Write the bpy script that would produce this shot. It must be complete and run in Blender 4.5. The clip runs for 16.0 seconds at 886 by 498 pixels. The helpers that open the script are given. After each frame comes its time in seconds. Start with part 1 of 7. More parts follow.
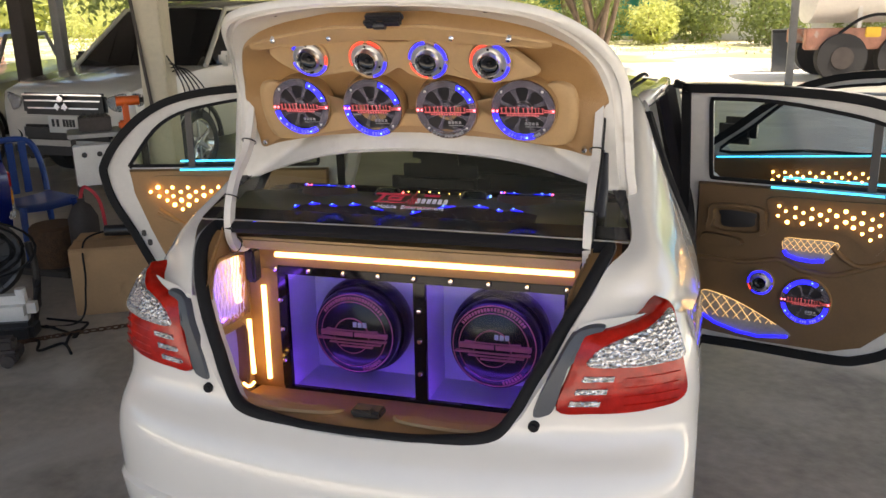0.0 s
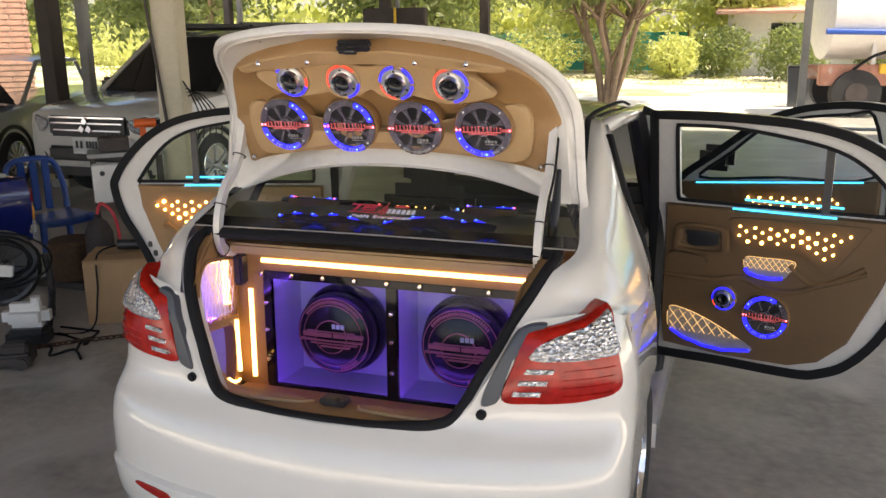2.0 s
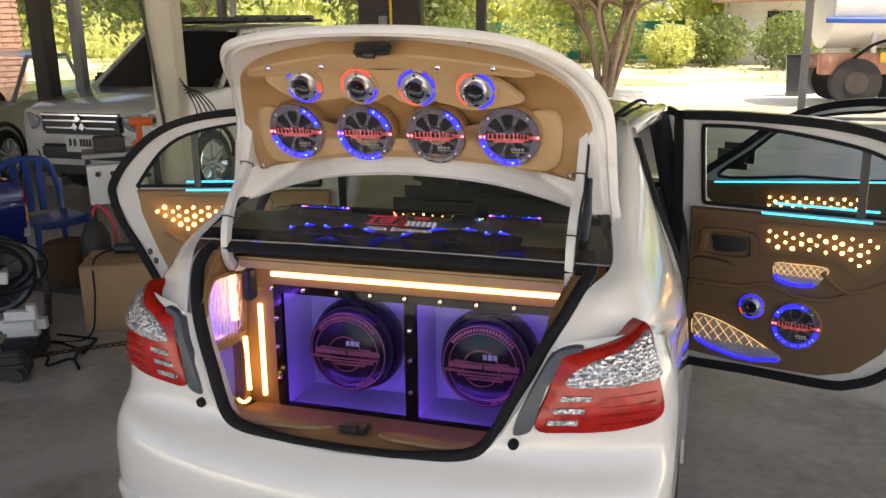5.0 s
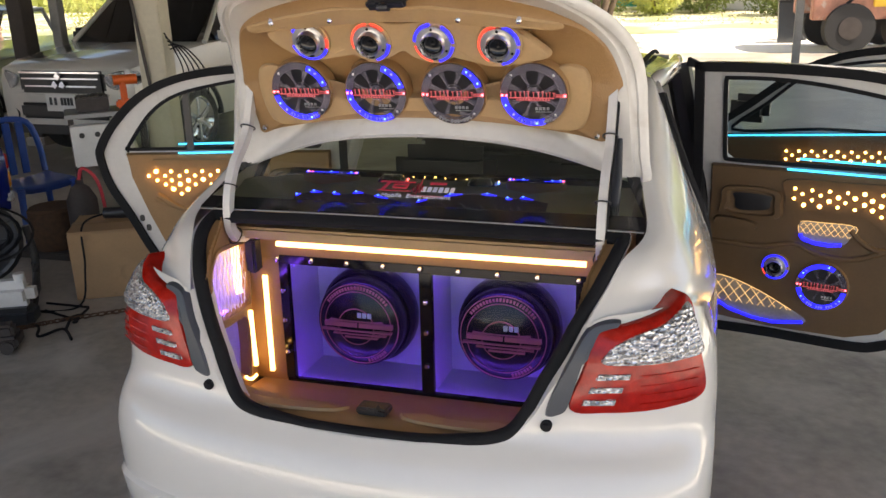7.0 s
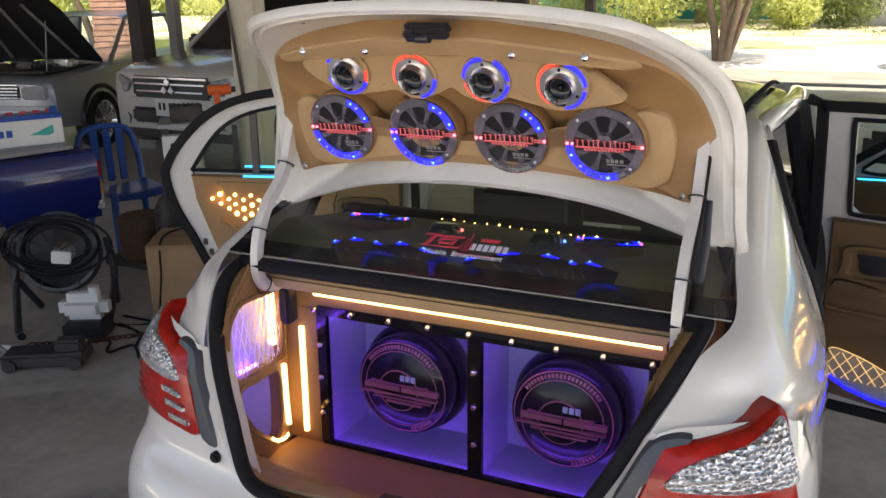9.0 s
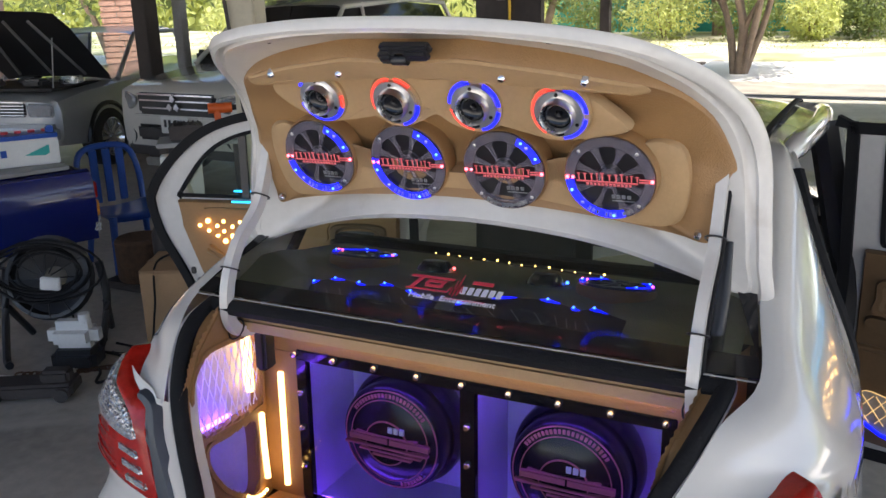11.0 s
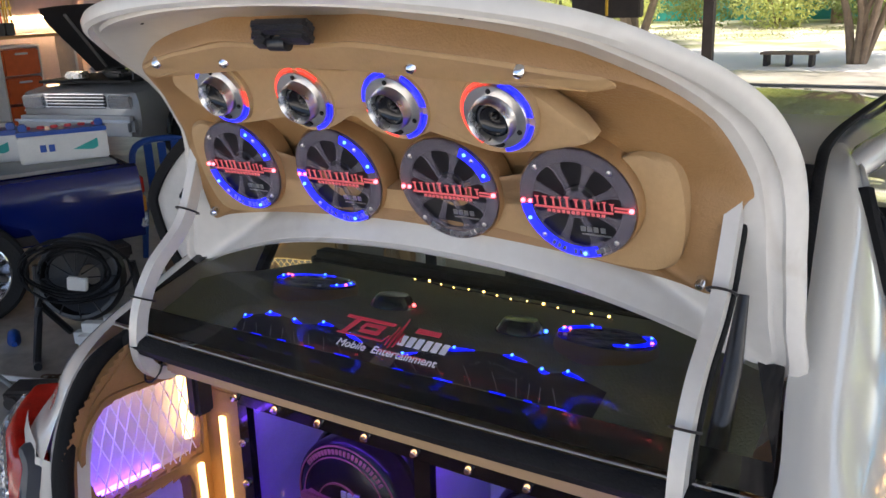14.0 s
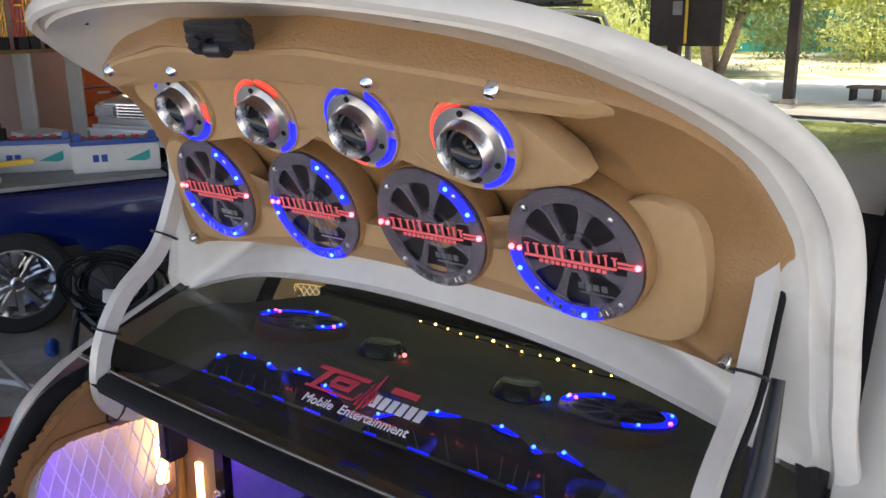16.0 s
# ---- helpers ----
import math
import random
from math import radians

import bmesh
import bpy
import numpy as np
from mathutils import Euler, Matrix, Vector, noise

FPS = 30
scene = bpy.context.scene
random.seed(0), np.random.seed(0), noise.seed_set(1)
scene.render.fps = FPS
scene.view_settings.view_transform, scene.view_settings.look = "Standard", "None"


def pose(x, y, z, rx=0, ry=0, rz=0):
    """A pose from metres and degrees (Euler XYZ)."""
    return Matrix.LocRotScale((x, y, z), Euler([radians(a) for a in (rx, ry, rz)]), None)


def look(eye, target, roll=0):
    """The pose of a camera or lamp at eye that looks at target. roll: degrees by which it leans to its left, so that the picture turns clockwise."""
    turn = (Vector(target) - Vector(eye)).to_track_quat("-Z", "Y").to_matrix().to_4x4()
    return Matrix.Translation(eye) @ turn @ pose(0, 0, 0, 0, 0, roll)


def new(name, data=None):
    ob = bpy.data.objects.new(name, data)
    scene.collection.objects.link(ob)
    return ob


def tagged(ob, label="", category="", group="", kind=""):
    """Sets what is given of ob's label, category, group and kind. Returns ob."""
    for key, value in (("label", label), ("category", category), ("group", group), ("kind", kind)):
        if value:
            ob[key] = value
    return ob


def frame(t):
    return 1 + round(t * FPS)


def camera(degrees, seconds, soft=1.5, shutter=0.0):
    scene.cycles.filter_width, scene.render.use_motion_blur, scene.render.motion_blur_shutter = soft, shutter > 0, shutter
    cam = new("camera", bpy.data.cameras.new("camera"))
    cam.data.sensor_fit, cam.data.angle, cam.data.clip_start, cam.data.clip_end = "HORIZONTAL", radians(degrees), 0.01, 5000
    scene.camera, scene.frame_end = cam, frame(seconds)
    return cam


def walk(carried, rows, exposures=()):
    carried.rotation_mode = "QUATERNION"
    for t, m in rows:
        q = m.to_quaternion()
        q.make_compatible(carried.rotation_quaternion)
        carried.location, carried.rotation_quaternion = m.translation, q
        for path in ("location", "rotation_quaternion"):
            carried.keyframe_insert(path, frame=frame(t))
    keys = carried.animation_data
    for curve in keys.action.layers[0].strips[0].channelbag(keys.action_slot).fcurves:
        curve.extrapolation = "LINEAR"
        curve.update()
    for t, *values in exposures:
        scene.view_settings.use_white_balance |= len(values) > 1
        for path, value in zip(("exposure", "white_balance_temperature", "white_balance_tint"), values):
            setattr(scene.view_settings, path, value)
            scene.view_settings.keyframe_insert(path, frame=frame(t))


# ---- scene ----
cam = camera(54.7, 16.0)
PATH = [
    (0, (0.811, -1.814, 1.734), (0.246, 0.035, 1.222), -0.9),
    (0.5, (0.882, -1.851, 1.728), (0.292, -0.006, 1.229), 0.3),
    (1, (0.961, -1.89, 1.716), (0.344, -0.048, 1.24), 0.3),
    (1.5, (1.018, -1.943, 1.719), (0.397, -0.1, 1.255), -0.4),
    (2, (1.044, -1.987, 1.717), (0.425, -0.138, 1.275), -0.2),
    (2.5, (1.06, -1.997, 1.719), (0.423, -0.147, 1.301), -0.1),
    (3, (1.067, -1.994, 1.721), (0.42, -0.149, 1.301), -0.3),
    (5.5, (0.868, -1.826, 1.756), (0.273, 0.022, 1.274), -0.6),
    (6, (0.836, -1.808, 1.756), (0.251, 0.037, 1.251), -0.5),
    (6.5, (0.79, -1.767, 1.751), (0.237, 0.077, 1.209), -0.8),
    (7, (0.771, -1.723, 1.757), (0.204, 0.107, 1.185), -1.3),
    (7.5, (0.781, -1.634, 1.773), (0.144, 0.174, 1.206), -1.0),
    (8, (0.807, -1.513, 1.792), (0.083, 0.264, 1.231), -0.5),
    (10.5, (0.777, -1.14, 1.801), (-0.072, 0.588, 1.257), -0.6),
    (11, (0.766, -1.087, 1.801), (-0.088, 0.644, 1.277), -0.8),
    (11.5, (0.792, -1.01, 1.798), (-0.11, 0.699, 1.283), -1.4),
    (12, (0.843, -0.898, 1.792), (-0.172, 0.751, 1.291), -0.9),
    (12.5, (0.882, -0.827, 1.787), (-0.185, 0.787, 1.281), -0.7),
    (13, (0.884, -0.757, 1.78), (-0.179, 0.86, 1.274), -0.9),
    (13.5, (0.855, -0.673, 1.774), (-0.211, 0.945, 1.28), -1.4),
    (14, (0.827, -0.581, 1.766), (-0.232, 1.029, 1.227), -1.4),
    (14.5, (0.804, -0.502, 1.761), (-0.299, 1.09, 1.262), -1.6),
    (15, (0.8, -0.459, 1.756), (-0.319, 1.132, 1.287), -1.6),
    (15.5, (0.799, -0.401, 1.751), (-0.369, 1.151, 1.275), -0.9),
    (16, (0.809, -0.335, 1.744), (-0.388, 1.191, 1.257), 0.1),
]
# the sedan stands 1.5 degrees nose-down on its wheels; its plan and the path above share that tilt
TILTED = Matrix.Translation((0, 0.86, 0)) @ Matrix.Rotation(radians(-1.5), 4, "X") @ Matrix.Translation((0, -0.86, 0))
walk(cam, [(t, TILTED @ look(eye, target, roll)) for t, eye, target, roll in PATH], [(0, 1.22, 7250, 15), (8, 1.12, 7050, 15), (11, 1.03, 6150, 14), (16, 1.0, 6200, 14)])

# ---- world, sun, exposure ----
world = bpy.data.worlds.new("sky")
scene.world = world
world.use_nodes = True
wn = world.node_tree
sky = wn.nodes.new("ShaderNodeTexSky")
sky.sky_type, sky.sun_disc = "NISHITA", False
sky.sun_elevation, sky.sun_rotation = radians(64), radians(103)
sky.air_density, sky.dust_density = 1.0, 2.0
wn.nodes["Background"].inputs[1].default_value = 0.13
wn.links.new(sky.outputs[0], wn.nodes["Background"].inputs[0])
sun = new("sun", bpy.data.lights.new("sun", "SUN"))
sun.data.energy, sun.data.angle, sun.data.color = 5.0, radians(0.6), (1.0, 0.93, 0.82)
sun.matrix_world = look((12.6, -3.0, 27.0), (0, 0, 0))


# ---- materials ----
def mat(name, col, rough=0.5, metal=0.0, var=0.12, scale=6.0, bump=0.0, bscale=60.0, coat=0.0, emit=0.0, ecol=None, spec=0.5, trans=0.0, stain=None):
    m = bpy.data.materials.new(name)
    m.use_nodes = True
    n, l = m.node_tree.nodes, m.node_tree.links
    b = n["Principled BSDF"]
    b.inputs["Roughness"].default_value = rough
    b.inputs["Metallic"].default_value = metal
    b.inputs["Specular IOR Level"].default_value = spec
    b.inputs["Coat Weight"].default_value = coat
    b.inputs["Coat Roughness"].default_value = 0.04
    b.inputs["Transmission Weight"].default_value = trans
    b.inputs["Base Color"].default_value = (*col, 1)
    tc = n.new("ShaderNodeTexCoord")
    if var > 0:
        t1 = n.new("ShaderNodeTexNoise")
        t1.inputs["Scale"].default_value, t1.inputs["Detail"].default_value = scale, 8
        t2 = n.new("ShaderNodeTexNoise")
        t2.inputs["Scale"].default_value, t2.inputs["Detail"].default_value = scale * 11, 3
        l.new(tc.outputs["Object"], t1.inputs[0]), l.new(tc.outputs["Object"], t2.inputs[0])
        add = n.new("ShaderNodeMath")
        add.operation = "MULTIPLY_ADD"
        add.inputs[1].default_value = 0.45
        l.new(t2.outputs[0], add.inputs[0]), l.new(t1.outputs[0], add.inputs[2])
        ramp = n.new("ShaderNodeMapRange")
        ramp.inputs[1].default_value, ramp.inputs[2].default_value = 0.45, 1.0
        ramp.inputs[3].default_value, ramp.inputs[4].default_value = 1 - var, 1 + var
        l.new(add.outputs[0], ramp.inputs[0])
        mul = n.new("ShaderNodeVectorMath")
        mul.operation = "MULTIPLY"
        mul.inputs[0].default_value = col
        l.new(ramp.outputs[0], mul.inputs[1])
        out = mul.outputs[0]
        if stain:
            st = n.new("ShaderNodeTexNoise")
            st.inputs["Scale"].default_value, st.inputs["Detail"].default_value, st.inputs["Distortion"].default_value = stain[1], 6, 0.8
            l.new(tc.outputs["Object"], st.inputs[0])
            mr = n.new("ShaderNodeMapRange")
            mr.inputs[1].default_value, mr.inputs[2].default_value = stain[2], stain[2] + 0.12
            l.new(st.outputs[0], mr.inputs[0])
            mx = n.new("ShaderNodeMix")
            mx.data_type = "RGBA"
            l.new(mr.outputs[0], mx.inputs[0]), l.new(out, mx.inputs[6])
            mx.inputs[7].default_value = (*stain[0], 1)
            out = mx.outputs[2]
        l.new(out, b.inputs["Base Color"])
        rr = n.new("ShaderNodeMapRange")
        rr.inputs[3].default_value, rr.inputs[4].default_value = max(0.02, rough * 0.85), min(1, rough * 1.15)
        l.new(t1.outputs[0], rr.inputs[0]), l.new(rr.outputs[0], b.inputs["Roughness"])
    if bump > 0:
        t3 = n.new("ShaderNodeTexNoise")
        t3.inputs["Scale"].default_value, t3.inputs["Detail"].default_value = bscale, 4
        l.new(tc.outputs["Object"], t3.inputs[0])
        bp = n.new("ShaderNodeBump")
        bp.inputs["Strength"].default_value, bp.inputs["Distance"].default_value = bump, 0.01
        l.new(t3.outputs[0], bp.inputs["Height"]), l.new(bp.outputs[0], b.inputs["Normal"])
    if emit > 0:
        b.inputs["Emission Color"].default_value = (*(ecol or col), 1)
        b.inputs["Emission Strength"].default_value = emit * 0.84
    return m


def glass(name, tint, gloss=0.03, haze=0.0):
    """A pane: tinted see-through with a Fresnel gloss and an optional pale veil."""
    m = bpy.data.materials.new(name)
    m.use_nodes = True
    n, l = m.node_tree.nodes, m.node_tree.links
    n.remove(n["Principled BSDF"])
    tr, gl, mx, fr = (n.new("ShaderNodeBsdfTransparent"), n.new("ShaderNodeBsdfGlossy"), n.new("ShaderNodeMixShader"), n.new("ShaderNodeFresnel"))
    tr.inputs[0].default_value = (*tint, 1)
    gl.inputs["Roughness"].default_value = gloss
    fr.inputs[0].default_value = 1.5
    l.new(fr.outputs[0], mx.inputs[0]), l.new(tr.outputs[0], mx.inputs[1]), l.new(gl.outputs[0], mx.inputs[2])
    out = mx.outputs[0]
    # diffuse olive veil, painting the haze of reflected light on the pane
    if haze > 0:
        df, mx2, ns, mr = n.new("ShaderNodeBsdfDiffuse"), n.new("ShaderNodeMixShader"), n.new("ShaderNodeTexNoise"), n.new("ShaderNodeMapRange")
        df.inputs[0].default_value = (0.52, 0.52, 0.42, 1)
        ns.inputs["Scale"].default_value, ns.inputs["Detail"].default_value = 5.0, 6
        mr.inputs[3].default_value, mr.inputs[4].default_value = haze * 0.6, haze * 1.4
        l.new(ns.outputs[0], mr.inputs[0]), l.new(mr.outputs[0], mx2.inputs[0])
        l.new(out, mx2.inputs[1]), l.new(df.outputs[0], mx2.inputs[2])
        out = mx2.outputs[0]
    l.new(out, n["Material Output"].inputs[0])
    return m


def facets(m, scale, lo, hi):
    """Cut-glass facets: each cell with its own tone and tilt."""
    n, l = m.node_tree.nodes, m.node_tree.links
    b = n["Principled BSDF"]
    tc, vo, mr, bp = n.new("ShaderNodeTexCoord"), n.new("ShaderNodeTexVoronoi"), n.new("ShaderNodeMapRange"), n.new("ShaderNodeBump")
    vo.inputs["Scale"].default_value = scale
    l.new(tc.outputs["Object"], vo.inputs["Vector"])
    sp = n.new("ShaderNodeSeparateColor")
    l.new(vo.outputs["Color"], sp.inputs[0])
    mr.inputs[3].default_value, mr.inputs[4].default_value = lo, hi
    l.new(sp.outputs[0], mr.inputs[0])
    l.new(mr.outputs[0], b.inputs["Base Color"])
    bp.inputs["Strength"].default_value, bp.inputs["Distance"].default_value = 0.8, 0.01
    l.new(vo.outputs["Distance"], bp.inputs["Height"]), l.new(bp.outputs[0], b.inputs["Normal"])


WHITE = mat("white_paint", (0.74, 0.715, 0.655), 0.16, 0, 0.025, 1.2, coat=1.0)
# the body white dimmed in colour for shaded inner faces, with worn patches
WHITE_IN = mat("white_paint_inner_dimmed", (0.60, 0.585, 0.55), 0.36, 0, 0.08, 5.0, coat=0.35, stain=((0.42, 0.385, 0.335), 6.0, 0.66))
BLACKRUB = mat("black_rubber", (0.012, 0.012, 0.013), 0.75, 0, 0.2, 20, bump=0.2, bscale=150, spec=0.2)
BLACKPL = mat("black_plastic", (0.02, 0.02, 0.022), 0.35, 0, 0.2, 15, bump=0.1, bscale=200)
BLACKGL = mat("black_gloss", (0.008, 0.008, 0.01), 0.08, 0, 0.1, 10)
TAN = mat("tan_leather", (0.30, 0.170, 0.068), 0.5, 0, 0.10, 8, bump=0.25, bscale=260)
TANL = mat("light_tan_suede", (0.40, 0.26, 0.125), 0.7, 0, 0.10, 10, bump=0.2, bscale=320)
# tan leather with the right door's shade darkened into the colour
TAND = mat("brown_leather_shaded", (0.135, 0.078, 0.033), 0.55, 0, 0.12, 8, bump=0.25, bscale=260)
CHROME = mat("chrome", (0.82, 0.82, 0.84), 0.12, 1.0, 0.03, 10)
ALU = mat("brushed_aluminium", (0.72, 0.71, 0.70), 0.28, 1.0, 0.08, 30, bump=0.05, bscale=300)
GREYPL = mat("grey_plastic", (0.06, 0.068, 0.08), 0.4, 0, 0.1, 12)
ACRYL = mat("clear_acrylic_ring", (0.21, 0.19, 0.22), 0.09, 0, 0.15, 20, coat=0.6)
an, al = ACRYL.node_tree.nodes, ACRYL.node_tree.links
at_, am_ = an.new("ShaderNodeBsdfTransparent"), an.new("ShaderNodeMixShader")
at_.inputs[0].default_value, am_.inputs[0].default_value = (0.82, 0.80, 0.88, 1), 0.52
al.new(an["Principled BSDF"].outputs[0], am_.inputs[1]), al.new(at_.outputs[0], am_.inputs[2])
al.new(am_.outputs[0], an["Material Output"].inputs[0])
CONE = mat("black_cone", (0.012, 0.012, 0.014), 0.42, 0, 0.2, 20)
SUBCONE = mat("black_subwoofer_dome", (0.01, 0.01, 0.014), 0.22, 0, 0.15, 14)
REDL = mat("red_lens", (0.36, 0.010, 0.005), 0.12, 0, 0.4, 26, coat=0.25, spec=0.35, bump=0.12, bscale=55)
CLEARL = mat("clear_lens_chrome", (0.42, 0.41, 0.42), 0.12, 0.75, 0.0, 40, coat=0.8)
facets(CLEARL, 100, 0.32, 0.78)
AMBERL = mat("amber_lens", (0.85, 0.38, 0.05), 0.15, 0.4, 0.2, 22, coat=1.0, bump=0.6, bscale=45)
PURPLE_IN = mat("white_box_lining", (0.62, 0.60, 0.66), 0.45, 0, 0.1, 9)
LEDW = mat("warm_led", (1, 0.75, 0.35), 0.4, 0, 0, emit=2.7, ecol=(1.0, 0.62, 0.22))
LEDN = mat("warm_lit_cord", (0.8, 0.6, 0.3), 0.5, 0, 0, emit=0.5, ecol=(1.0, 0.62, 0.22))
LEDB = mat("blue_led", (0.05, 0.05, 1), 0.4, 0, 0, emit=1.86, ecol=(0.002, 0.004, 1.0))
LEDBP = mat("blue_led_point", (0.3, 0.5, 1), 0.4, 0, 0, emit=6.43, ecol=(0.03, 0.10, 1.0))
LEDR = mat("red_led", (1, 0.05, 0.03), 0.4, 0, 0, emit=1.14, ecol=(1.0, 0.05, 0.03))
LEDRP = mat("red_led_point", (1, 0.3, 0.3), 0.4, 0, 0, emit=5.00, ecol=(1.0, 0.08, 0.10))
LEDC = mat("cyan_led", (0.1, 0.8, 1), 0.4, 0, 0, emit=1.57, ecol=(0.02, 0.42, 0.8))
LEDV = mat("violet_led", (0.4, 0.2, 1), 0.4, 0, 0, emit=9.29, ecol=(0.20, 0.06, 1.0))
LEDDOT = mat("warm_led_dot", (1, 0.7, 0.3), 0.4, 0, 0, emit=7.14, ecol=(1.0, 0.55, 0.14))
REDLIT = mat("red_lit_engraving", (0.5, 0.14, 0.14), 0.4, 0, 0, emit=0.22, ecol=(1.0, 0.10, 0.12))
PINKPR = mat("pink_print", (0.62, 0.17, 0.19), 0.5, 0, 0.1, 30)
WHITEPR = mat("white_print", (0.8, 0.8, 0.82), 0.5, 0, 0.05, 30)
REDPR = mat("red_print", (0.65, 0.06, 0.08), 0.5, 0, 0.05, 30)
TINT = glass("tinted_glass", (0.82, 0.90, 0.74), 0.03, 0.03)
PANE = glass("clear_glass", (0.84, 0.91, 0.93))
CARGLASS = mat("dark_car_glass", (0.012, 0.013, 0.015), 0.05, 0, 0.05, 3)
SHELFM = mat("olive_carpet_shelf", (0.26, 0.26, 0.165), 0.8, 0, 0.12, 8, bump=0.3, bscale=200)
POCKET = mat("grey_pocket_lining", (0.30, 0.28, 0.27), 0.6, 0, 0.25, 9)
DARKIN = mat("dark_car_interior", (0.03, 0.028, 0.026), 0.7, 0, 0.15, 8)
CONC = mat("stained_concrete", (0.37, 0.335, 0.28), 0.38, 0, 0.42, 1.5, bump=0.2, bscale=25, stain=((0.52, 0.485, 0.42), 1.1, 0.56))
YARD = mat("sunlit_sand_yard", (0.86, 0.81, 0.71), 0.9, 0, 0.08, 0.6, bump=0.3, bscale=12)
GRASS = mat("dry_grass", (0.34, 0.34, 0.16), 0.9, 0, 0.45, 0.5, bump=0.6, bscale=9, stain=((0.60, 0.54, 0.40), 0.35, 0.45))
CREAM = mat("cream_painted_concrete", (0.55, 0.50, 0.38), 0.75, 0, 0.14, 3, bump=0.2, bscale=40, stain=((0.36, 0.32, 0.24), 3.5, 0.66))
STEELD = mat("dark_steel_post", (0.06, 0.05, 0.045), 0.6, 0.3, 0.25, 5, bump=0.15, bscale=60)
STEELG = mat("galvanised_post", (0.32, 0.32, 0.31), 0.5, 0.4, 0.2, 5)
BRICK = mat("sunlit_brick", (0.50, 0.30, 0.22), 0.85, 0, 0.2, 8, bump=0.3, bscale=40)
MORTAR = mat("mortar", (0.42, 0.38, 0.33), 0.9, 0, 0.15, 9)
TYRE = mat("tyre_rubber", (0.022, 0.022, 0.022), 0.75, 0, 0.2, 20, bump=0.3, bscale=60)
BLUE = mat("deep_blue_car_paint", (0.004, 0.012, 0.12), 0.18, 0, 0.08, 3, coat=1.0)
SILVER = mat("silver_car_paint", (0.46, 0.47, 0.48), 0.3, 0.35, 0.06, 3, coat=0.8)
IVORY = mat("ivory_car_paint", (0.66, 0.63, 0.56), 0.25, 0, 0.05, 3, coat=0.8)
CARTON = mat("cardboard", (0.40, 0.25, 0.13), 0.85, 0, 0.1, 6, bump=0.1, bscale=80, stain=((0.30, 0.19, 0.10), 5.0, 0.62))
BLUEPL = mat("blue_plastic", (0.012, 0.07, 0.34), 0.35, 0, 0.08, 6)
ORANGE = mat("orange_plastic", (0.75, 0.13, 0.02), 0.4, 0, 0.1, 10)
RUST = mat("rusty_iron", (0.10, 0.055, 0.03), 0.85, 0.2, 0.35, 30, bump=0.5, bscale=80)
LEAF = mat("mango_leaf", (0.10, 0.135, 0.055), 0.5, 0, 0.4, 0.8)
# paler, yellower than LEAF: the glare of sun and backlight is in the colour
LEAFY = mat("sunlit_leaf", (0.40, 0.45, 0.16), 0.5, 0, 0.3, 0.8)
for lm, col in ((LEAF, (0.36, 0.42, 0.13)), (LEAFY, (0.80, 0.80, 0.30))):
    ln, ll = lm.node_tree.nodes, lm.node_tree.links
    tl_, mx_ = ln.new("ShaderNodeBsdfTranslucent"), ln.new("ShaderNodeMixShader")
    tl_.inputs[0].default_value = (*col, 1)
    mx_.inputs[0].default_value = 0.5
    ll.new(ln["Principled BSDF"].outputs[0], mx_.inputs[1]), ll.new(tl_.outputs[0], mx_.inputs[2])
    ll.new(mx_.outputs[0], ln["Material Output"].inputs[0])
BARK = mat("tree_bark", (0.26, 0.19, 0.13), 0.9, 0, 0.3, 6, bump=0.6, bscale=20)
TIN = mat("tin_roof_sheet", (0.13, 0.125, 0.12), 0.6, 0.3, 0.2, 2)
PINKWALL = mat("pink_plaster_wall", (0.60, 0.45, 0.40), 0.85, 0, 0.1, 2, bump=0.15, bscale=30)
WHITEPL = mat("white_plastic", (0.70, 0.69, 0.65), 0.45, 0, 0.08, 8)
TEAL = mat("teal_shade_net", (0.05, 0.36, 0.32), 0.8, 0, 0.2, 4)
YELLOWPL = mat("yellow_plastic", (0.75, 0.48, 0.03), 0.5, 0, 0.1, 8)


# ---- mesh helpers ----
def part(name, bm, material, parent=None, label="", smooth=True):
    me = bpy.data.meshes.new(name)
    bmesh.ops.recalc_face_normals(bm, faces=bm.faces)
    bm.to_mesh(me)
    bm.free()
    me.materials.append(material)
    if smooth:
        me.polygons.foreach_set("use_smooth", [True] * len(me.polygons))
        me.set_sharp_from_angle(angle=radians(38))
    ob = new(name, me)
    if parent is not None:
        ob.parent = parent
    if label:
        ob["label"] = label
    return ob


def thing(name, label, category, group="", m=None, kind=""):
    ob = new(name)
    ob.empty_display_size = 0.1
    if m is not None:
        ob.matrix_basis = m
    return tagged(ob, label, category, group, kind)


def box(bm, c, s, bevel=0.0, m=None):
    r = bmesh.ops.create_cube(bm, size=1.0, matrix=(m or Matrix()) @ Matrix.Translation(c) @ Matrix.Diagonal((*s, 1)))
    if bevel > 0:
        e = list({e for v in r["verts"] for e in v.link_edges})
        bmesh.ops.bevel(bm, geom=e, offset=bevel, segments=2, affect="EDGES")


def cyl(bm, c, r, h, axis="Z", seg=24, r2=None, m=None):
    rot = {"Z": Matrix(), "X": Matrix.Rotation(radians(90), 4, "Y"), "Y": Matrix.Rotation(radians(90), 4, "X")}[axis]
    bmesh.ops.create_cone(bm, cap_ends=True, segments=seg, radius1=r, radius2=r if r2 is None else r2, depth=h, matrix=(m or Matrix()) @ Matrix.Translation(c) @ rot)


